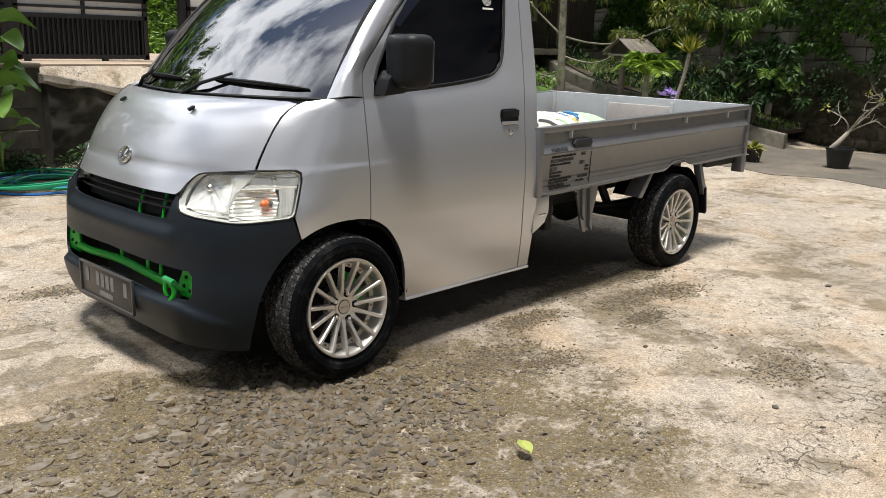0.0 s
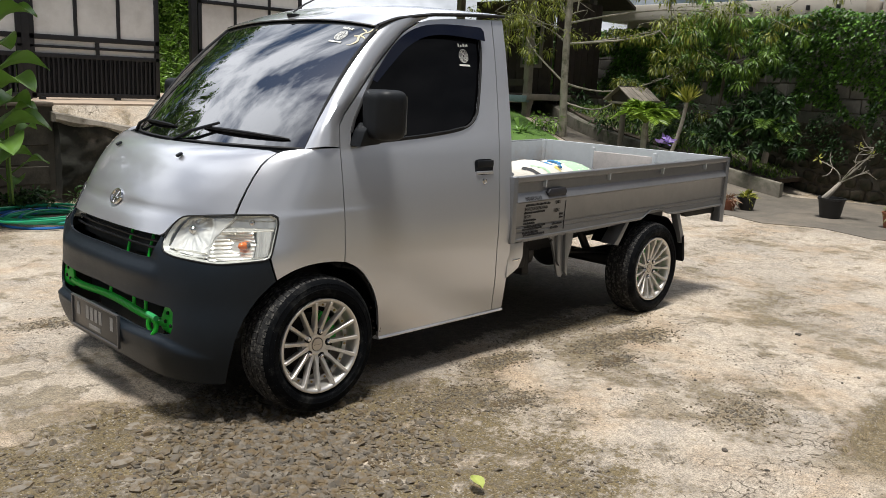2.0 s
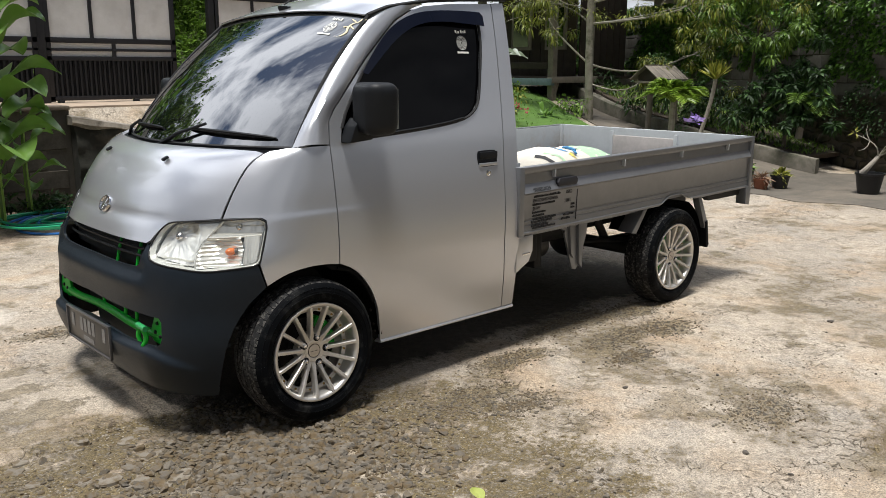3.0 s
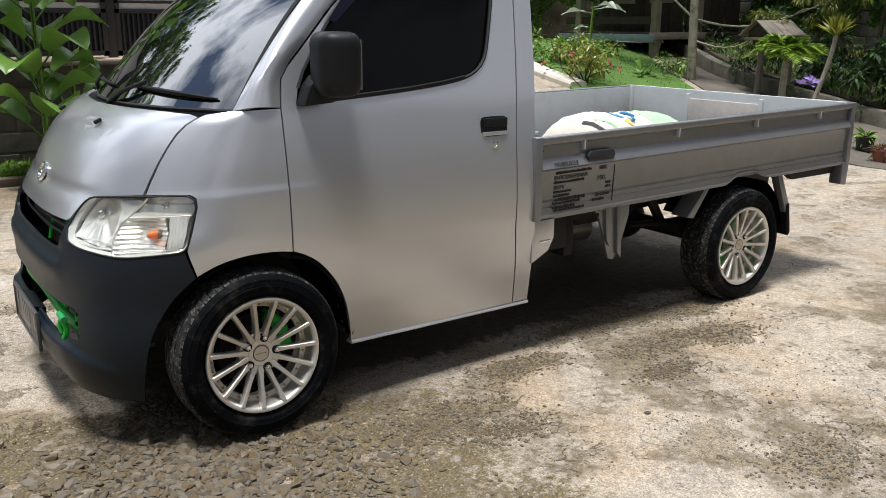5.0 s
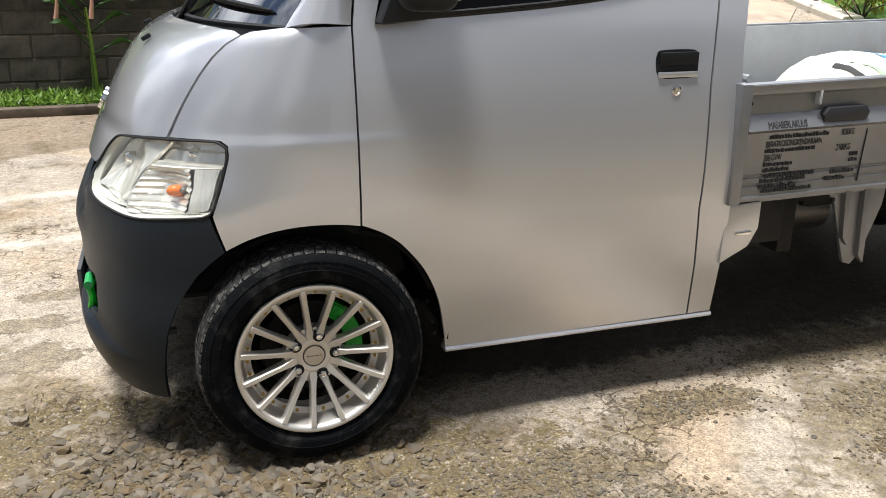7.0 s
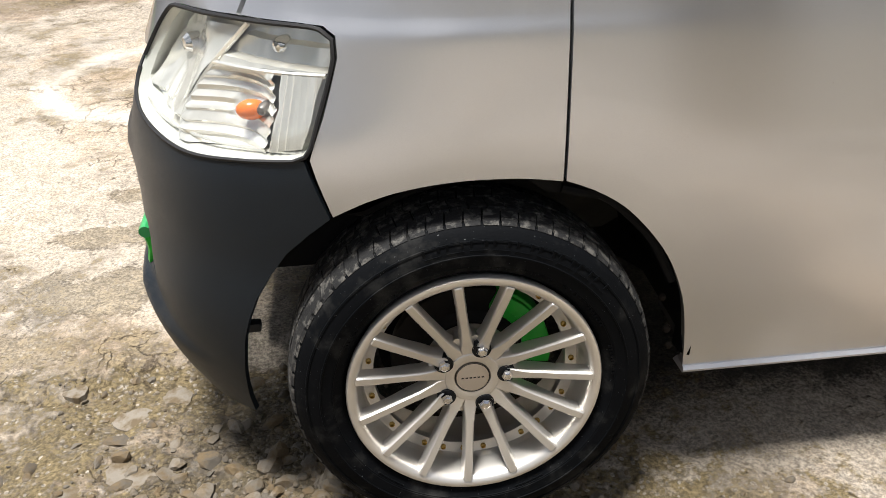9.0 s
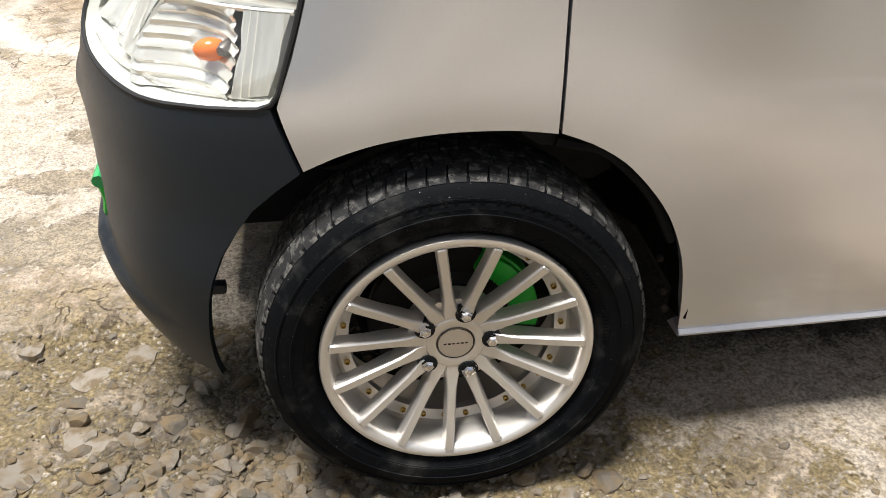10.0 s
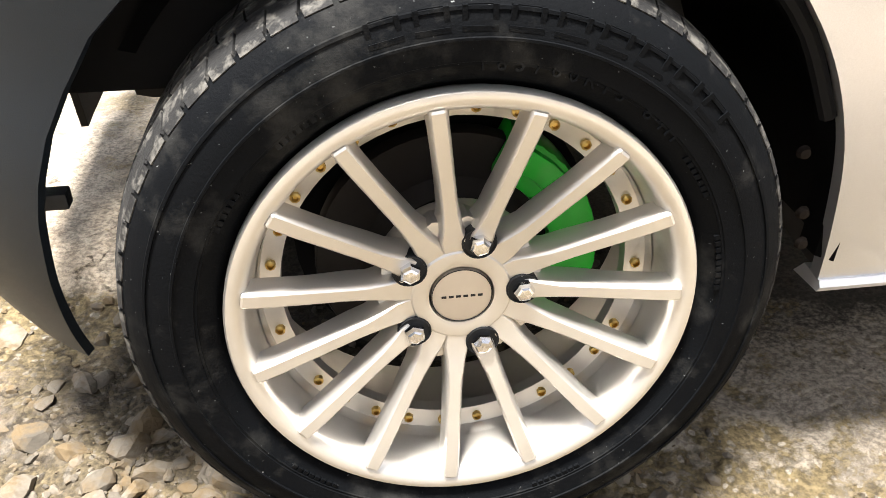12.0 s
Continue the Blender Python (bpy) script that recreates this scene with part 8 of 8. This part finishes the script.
# house beyond the garden wall
house = thing("house", "pale rendered house beyond the ivy wall", "house", loc=(0, 0, 0))
bm = B()
box(bm, 13.2, 19, -9, 2.35, 0, 6.0)
part("wall", bm, mat("cream_render", (0.58, 0.53, 0.46), 0.9, var=0.08, scale=0.8, dirt=(0.42, 0.38, 0.32), dirt_scale=0.6, dirt_at=(0.5, 0.8)), house)
bm = B()
box(bm, 12.6, 14.4, 2.4, 7.5, 2.75, 3.05, 0.03)
part("canopy", bm, bpy.data.materials["cream_render"], house)
bm = B()
box(bm, 13.1, 19, 2.4, 7.2, 0, 2.75)
part("wing", bm, bpy.data.materials["cream_render"], house)
for y in (2.8, 3.3, 3.8, 4.3):
    bm = B()
    box(bm, 12.57, 12.62, y, y + 0.06, 2.86, 2.94)
    part("vent", bm, DARKTRIM, house)
bm = B()
prism(bm, [(-9.3, 6.0), (-3.3, 7.6), (2.7, 6.0)], "x", 12.9, 19.3)
part("roof", bm, mat("roof_tile", (0.22, 0.10, 0.07), 0.85, var=0.2, scale=3), house)
bm = B()
box(bm, 13.16, 13.21, -3.2, -2.0, 3.2, 4.6, 0.02)
part("window", bm, DARKGLASS, house)

# coiled hose
hose = thing("garden_hose", "loose coil of green and blue garden hose on the slab", "hose")
HC = np.array([0.78, 5.15, 0.0])
for name, m, n, seed in (("hose_coil", mat("green_hose", (0.02, 0.30, 0.14), 0.35), 7, 1), ("hose_coil", mat("blue_hose", (0.03, 0.14, 0.42), 0.35), 4, 2)):
    rng = random.Random(seed)
    pts = []
    for k in range(n):
        r, cx, cy = rng.uniform(0.26, 0.52), rng.uniform(-0.10, 0.10), rng.uniform(-0.08, 0.08)
        for a in np.linspace(0, 2 * math.pi, 18, endpoint=False):
            pts.append(HC + (cx + r * math.cos(a) * 1.05, cy + r * math.sin(a) * 0.95, 0.028 + 0.012 * k + 0.006 * math.sin(3 * a + k)))
    bm = B()
    tube(bm, smooth_line(pts, 0.08), 0.012, 6)
    part(name, bm, m, hose)

# sacks in the load bed
SACK = mat("woven_sack", (0.66, 0.62, 0.54), 0.8, var=0.08, scale=10, bump=0.5, bscale=260)
SACKGREEN = mat("sack_green_print", (0.40, 0.60, 0.38), 0.8, bump=0.5, bscale=260)
SACKBLUE = mat("sack_blue_print", (0.08, 0.28, 0.55), 0.8)
SACKYELLOW = mat("sack_yellow_print", (0.65, 0.55, 0.12), 0.8)
def sack(x, y, z, lx, ly, h, turn, label, prints):
    ob = thing("sack", label, "sack", group="sacks in the load bed", loc=(x, y, z), rz=turn)

    def top(u, v):
        e = (1 - abs(u) ** 3.2) * (1 - abs(v) ** 2.6)
        wr = 0.012 * noise.noise(Vector((u * 5 + x, v * 5, 0.5))) + 0.006 * noise.noise(Vector((u * 14, v * 14, x)))
        return Vector((u * lx / 2 * (1 - 0.10 * v * v), v * ly / 2 * (1 - 0.08 * u * u), h * max(0, e) ** 0.45 + wr * (e > 0.05)))

    bm = B()
    g = [[bm.verts.new(top(-1 + i / 16, -1 + j / 12)) for j in range(25)] for i in range(33)]
    for i in range(32):
        for j in range(24):
            bm.faces.new((g[i][j], g[i + 1][j], g[i + 1][j + 1], g[i][j + 1]))
    lowv = [bm.verts.new((v.co.x, v.co.y, 0)) for v in [g[0][0], g[32][0], g[32][24], g[0][24]]]
    bm.faces.new(lowv[::-1])
    part("bag", bm, SACK, ob, smooth=60)
    for u0, u1, v0, v1, m in prints:
        bm = B()
        gg = [[bm.verts.new(top(u0 + (u1 - u0) * i / 8, v0 + (v1 - v0) * j / 8) + Vector((0, 0, 0.003))) for j in range(9)] for i in range(9)]
        for i in range(8):
            for j in range(8):
                bm.faces.new((gg[i][j], gg[i + 1][j], gg[i + 1][j + 1], gg[i][j + 1]))
        part("print", bm, m, ob, smooth=60)
    return ob


bed_z = 0.665 + 0.0135 * 0.9
sack(2.44, 0.86, bed_z, 0.60, 0.56, 0.235, 16, "white woven sack with faded green and blue print", [(-0.52, -0.44, -0.75, -0.2, SACKGREEN), (-0.75, -0.68, -0.7, -0.1, INK), (0.05, 0.22, -0.5, -0.2, SACKBLUE), (0.0, 0.15, -0.75, -0.6, SACKYELLOW), (0.2, 0.32, -0.15, 0.1, SACKBLUE)])
sack(2.88, 0.98, bed_z, 0.62, 0.54, 0.205, -8, "white woven sack with a pale green printed end", [(-0.1, 0.7, -0.8, 0.75, SACKGREEN)])
string = thing("string", "blue tie string lying on the sacks", "string")
bm = B()
tube(bm, smooth_line([(2.56, 0.70, 0.905), (2.58, 0.78, 0.915), (2.62, 0.86, 0.905), (2.60, 0.76, 0.90), (2.57, 0.70, 0.88)], 0.03), 0.007, 6)
part("strand", bm, SACKBLUE, string)

# fallen leaf on the concrete
fl = thing("fallen_leaf", "single yellow-green leaf lying on the concrete", "leaf", loc=(0.0, -0.96, 0.014), rz=70)
bm = B()
rows = []
for t in np.linspace(0, 1, 9):
    w = 0.024 * math.sin(math.pi * min(1, 0.05 + t * 0.95)) ** 0.8
    rows.append([bm.verts.new((0.085 * t - 0.04, s * w, 0.010 + 0.010 * abs(s) + 0.008 * math.sin(3 * t))) for s in (-1, 0, 1)])
for a, b in zip(rows, rows[1:]):
    for i in range(2):
        bm.faces.new((a[i], a[i + 1], b[i + 1], b[i]))
part("blade", bm, mat("yellow_leaf", (0.36, 0.40, 0.10), 0.5, var=0.15, scale=40), fl)


# ---- loose stones of the broken strip ----
def stone_field(name, label, count, place, sizes, material, seed, flat=0.6, category="gravel", fine=1):
    rng = np.random.default_rng(seed)
    ico = B()
    bmesh.ops.create_icosphere(ico, subdivisions=fine, radius=1)
    base = np.array([v.co[:] for v in ico.verts])
    tri = np.array([[v.index for v in f.verts] for f in ico.faces])
    ico.free()
    V, Fc = [], []
    for k in range(count):
        q = place(rng)
        if q is None:
            continue
        s = sizes[0] + (sizes[1] - sizes[0]) * rng.random() ** 2.0
        p = base * (1 + 0.10 * rng.normal(size=(len(base), 1)))
        for _ in range(9 if fine > 1 else 3):  # broken faces
            cut = rng.normal(size=3)
            cut /= np.linalg.norm(cut)
            p = p - np.maximum(0, p @ cut - rng.uniform(0.45, 0.8))[:, None] * cut
        p = p * (1.25 * s * np.array([1, rng.uniform(0.5, 1), flat * rng.uniform(0.6, 1.2)]))
        a, t = rng.uniform(0, 6.28), rng.normal() * 0.35
        c, d = math.cos(a), math.sin(a)
        p = p @ np.array([[1, 0, 0], [0, math.cos(t), math.sin(t)], [0, -math.sin(t), math.cos(t)]]) @ np.array([[c, d, 0], [-d, c, 0], [0, 0, 1]])
        Fc.append(tri + sum(len(v) for v in V) if not V else tri + n_total)
        V.append(p + (q[0], q[1], q[2] + s * flat * (0.02 if fine > 1 else 0.25)))
        n_total = (n_total if len(V) > 1 else 0) + len(base)
    me = bpy.data.meshes.new(name)
    me.from_pydata(np.concatenate(V).tolist(), [], np.concatenate(Fc).tolist())
    me.materials.append(material)
    return tagged(new(name, me), label, category, kind="stuff")


STONE = mat("broken_stone", (0.18, 0.155, 0.122), 0.9, var=0.2, scale=30, bump=0.5, bscale=160, dirt=(0.13, 0.092, 0.048), dirt_scale=24, dirt_at=(0.44, 0.60), island=0.55)


def yard_z(x, y):
    return rough_height(x, y)


def heap(r):
    x, y = r.normal(-0.34, 0.25), r.normal(-0.26, 0.24)
    if y > 0.44 or abs(x) < 0.30 and -0.05 < y < 0.17 and abs(x) < 0.12 or x > 0.45 and r.random() < 0.6:
        return None
    return x, y, yard_z(x, y)


def strip(r):
    x, y = r.uniform(-1.5, 0.5), r.uniform(-1.3, 0.46)
    if y > -0.05 and x > 0.3 or noise.noise(Vector((x * 2.4, y * 2.4, 5))) < -0.05:
        return None
    return x, y, yard_z(x, y)


def yard(r):
    x, y = r.uniform(-1.5, 3.1), r.uniform(-2.3, 0.6)
    if noise.noise(Vector((x * 1.6, y * 1.6, 8))) < 0.02:
        return None
    return x, y, yard_z(x, y)


stone_field("gravel_heap", "broken grey stones in front of the wheel", 3000, heap, (0.006, 0.026), STONE, 1, fine=2)
stone_field("gravel_crumbs", "stone crumbs and grit between the broken stones", 5000, heap, (0.0015, 0.006), STONE, 6)
stone_field("gravel_strip", "loose stones scattered over the broken strip", 5500, strip, (0.002, 0.012), STONE, 2)


def hollow(r):
    cx, cy, rx, ry, deep = HOLLOWS[r.integers(0, 10)]
    x, y = r.normal(cx, rx * 0.55), r.normal(cy, ry * 0.6)
    return x, y, yard_z(x, y)


stone_field("hollow_grit", "grit lying in the worn hollows of the yard", 7000, hollow, (0.0015, 0.008), STONE, 7)
stone_field("grit", "fine grit on the worn concrete", 9000, yard, (0.0012, 0.0055), STONE, 3)
stone_field("loose_stones", "a few dark stones on the open concrete", 16, lambda r: (lambda x, y: (x, y, yard_z(x, y)))(r.uniform(0.3, 3.1), r.uniform(-1.6, -0.2)), (0.006, 0.020), mat("dark_stone", (0.10, 0.085, 0.07), 0.9, var=0.3, scale=20), 4)


# ---- flat remnants of the slab in the broken strip ----
SLAB = mat("slab_remnant", (0.235, 0.206, 0.165), 0.9, var=0.2, scale=9, bump=0.5, bscale=60, dirt=(0.12, 0.088, 0.05), dirt_scale=16, dirt_at=(0.44, 0.58), rand=0.3)
remnants = []
rng = random.Random(77)
for k in range(8):
    bm = B()
    n = 20
    top = [bm.verts.new(((1 + 0.35 * noise.noise(Vector((math.cos(a), math.sin(a), k * 3.1)) * 1.3) + rng.uniform(-0.14, 0.14)) * 0.055 * math.cos(a), (0.75 + 0.4 * noise.noise(Vector((math.cos(a), math.sin(a), k * 5.7)) * 1.3)) * 0.055 * math.sin(a), 0.0022 + rng.uniform(-0.001, 0.001))) for a in np.linspace(0, 2 * math.pi, n, endpoint=False)]
    low = [bm.verts.new((v.co.x * 1.06, v.co.y * 1.06, -0.012)) for v in top]
    mid = bm.verts.new((0, 0, 0.0035))
    for i in range(n):
        j = (i + 1) % n
        bm.faces.new((top[i], top[j], mid))
        bm.faces.new((low[i], low[j], top[j], top[i]))
    bmesh.ops.recalc_face_normals(bm, faces=bm.faces)
    me = bpy.data.meshes.new("slab_piece")
    bm.to_mesh(me)
    bm.free()
    me.materials.append(SLAB)
    remnants.append(me)
spots = []
while len(spots) < 60:
    x, y = rng.uniform(-1.55, -0.55), rng.uniform(-0.75, 0.45)
    s = rng.uniform(0.35, 1.1)
    if all((x - a) ** 2 + (y - b) ** 2 > (0.05 * (s + c)) ** 2 for a, b, c in spots):
        spots.append((x, y, s))
for x, y, s in spots:
    ob = new("slab_piece", rng.choice(remnants))
    ob.parent, ob.location, ob.scale = ground, (x, y, rough_height(x, y) + 0.001), (s, s, 1)
    ob.rotation_euler = (rng.uniform(-0.05, 0.05), rng.uniform(-0.05, 0.05), rng.uniform(0, 6.28))


# ---- wall blocks ----
def block_data(name, w, h, d, material, seed, rough=0.004):
    rng = random.Random(seed)
    bm = B()
    box(bm, -w / 2, w / 2, -d, 0, -h / 2, h / 2)
    bmesh.ops.bevel(bm, geom=bm.edges[:], offset=0.008, segments=1, affect="EDGES")
    for v in bm.verts:
        v.co += Vector((rng.uniform(-rough, rough), rng.uniform(-rough, rough), rng.uniform(-rough, rough)))
    me = bpy.data.meshes.new(name)
    bm.to_mesh(me)
    bm.free()
    me.materials.append(material)
    return me


kinds = [block_data("block", 0.385, 0.19, 0.03, BLOCK, k) for k in range(5)]
rng = random.Random(9)
for row in range(5):
    for k in range(21):
        x = -7.2 + 0.4 * k + (0.2 if row % 2 else 0)
        if x + 0.2 > 1.25:
            continue
        ob = new("block", rng.choice(kinds))
        ob.parent, ob.location = wall_blocks, (x, 6.236 + rng.uniform(-0.004, 0.004), 0.10 + 0.2 * row)
        ob.rotation_euler = (0, rng.uniform(-0.006, 0.006), 0)
kinds = [block_data("block", 0.385, 0.19, 0.03, GREYBLOCK, k) for k in range(4)]
rubble = []
for k in range(8):
    bm = B()
    bmesh.ops.create_icosphere(bm, subdivisions=3, radius=1)
    rr = random.Random(40 + k)
    for v in bm.verts:
        v.co = Vector((math.copysign(abs(v.co.x) ** 0.7, v.co.x) * 0.105, v.co.y * 0.030, math.copysign(abs(v.co.z) ** 0.7, v.co.z) * 0.072)) * (1 + 0.35 * noise.noise(v.co * 1.3 + Vector((k * 3, 0, 0))) + 0.14 * noise.noise(v.co * 4.5 + Vector((k * 3, 5, 0))))
    me = bpy.data.meshes.new("stone")
    bm.to_mesh(me)
    bm.free()
    me.materials.append(RUBBLE)
    me.polygons.foreach_set("use_smooth", [True] * len(me.polygons))
    rubble.append(me)
s = 6.0
while s < 21:
    p, nrm = wall_point(s)
    a = math.atan2(nrm[1], nrm[0]) + math.pi / 2
    for row in range(7):
        ss = s + (0.2 if row % 2 else 0)
        p, nrm = wall_point(ss)
        ob = new("block", rng.choice(kinds))
        ob.parent, ob.location, ob.rotation_euler = wall_garden, (p[0] - nrm[0] * 0.115, p[1] - nrm[1] * 0.115, 1.12 + 0.2 * row), (0, 0, a)
    s += 0.4
s = 7.0
while s < 17:
    for row in range(6):
        ss = s + rng.uniform(-0.05, 0.05) + (0.12 if row % 2 else 0)
        p, nrm = wall_point(ss)
        a = math.atan2(nrm[1], nrm[0]) + math.pi / 2
        ob = new("stone", rng.choice(rubble))
        ob.parent, ob.location = wall_garden, (p[0] - nrm[0] * 0.03, p[1] - nrm[1] * 0.03, 0.09 + 0.175 * row + rng.uniform(-0.02, 0.02))
        ob.rotation_euler = (0, rng.uniform(-0.4, 0.4), a)
    s += 0.245
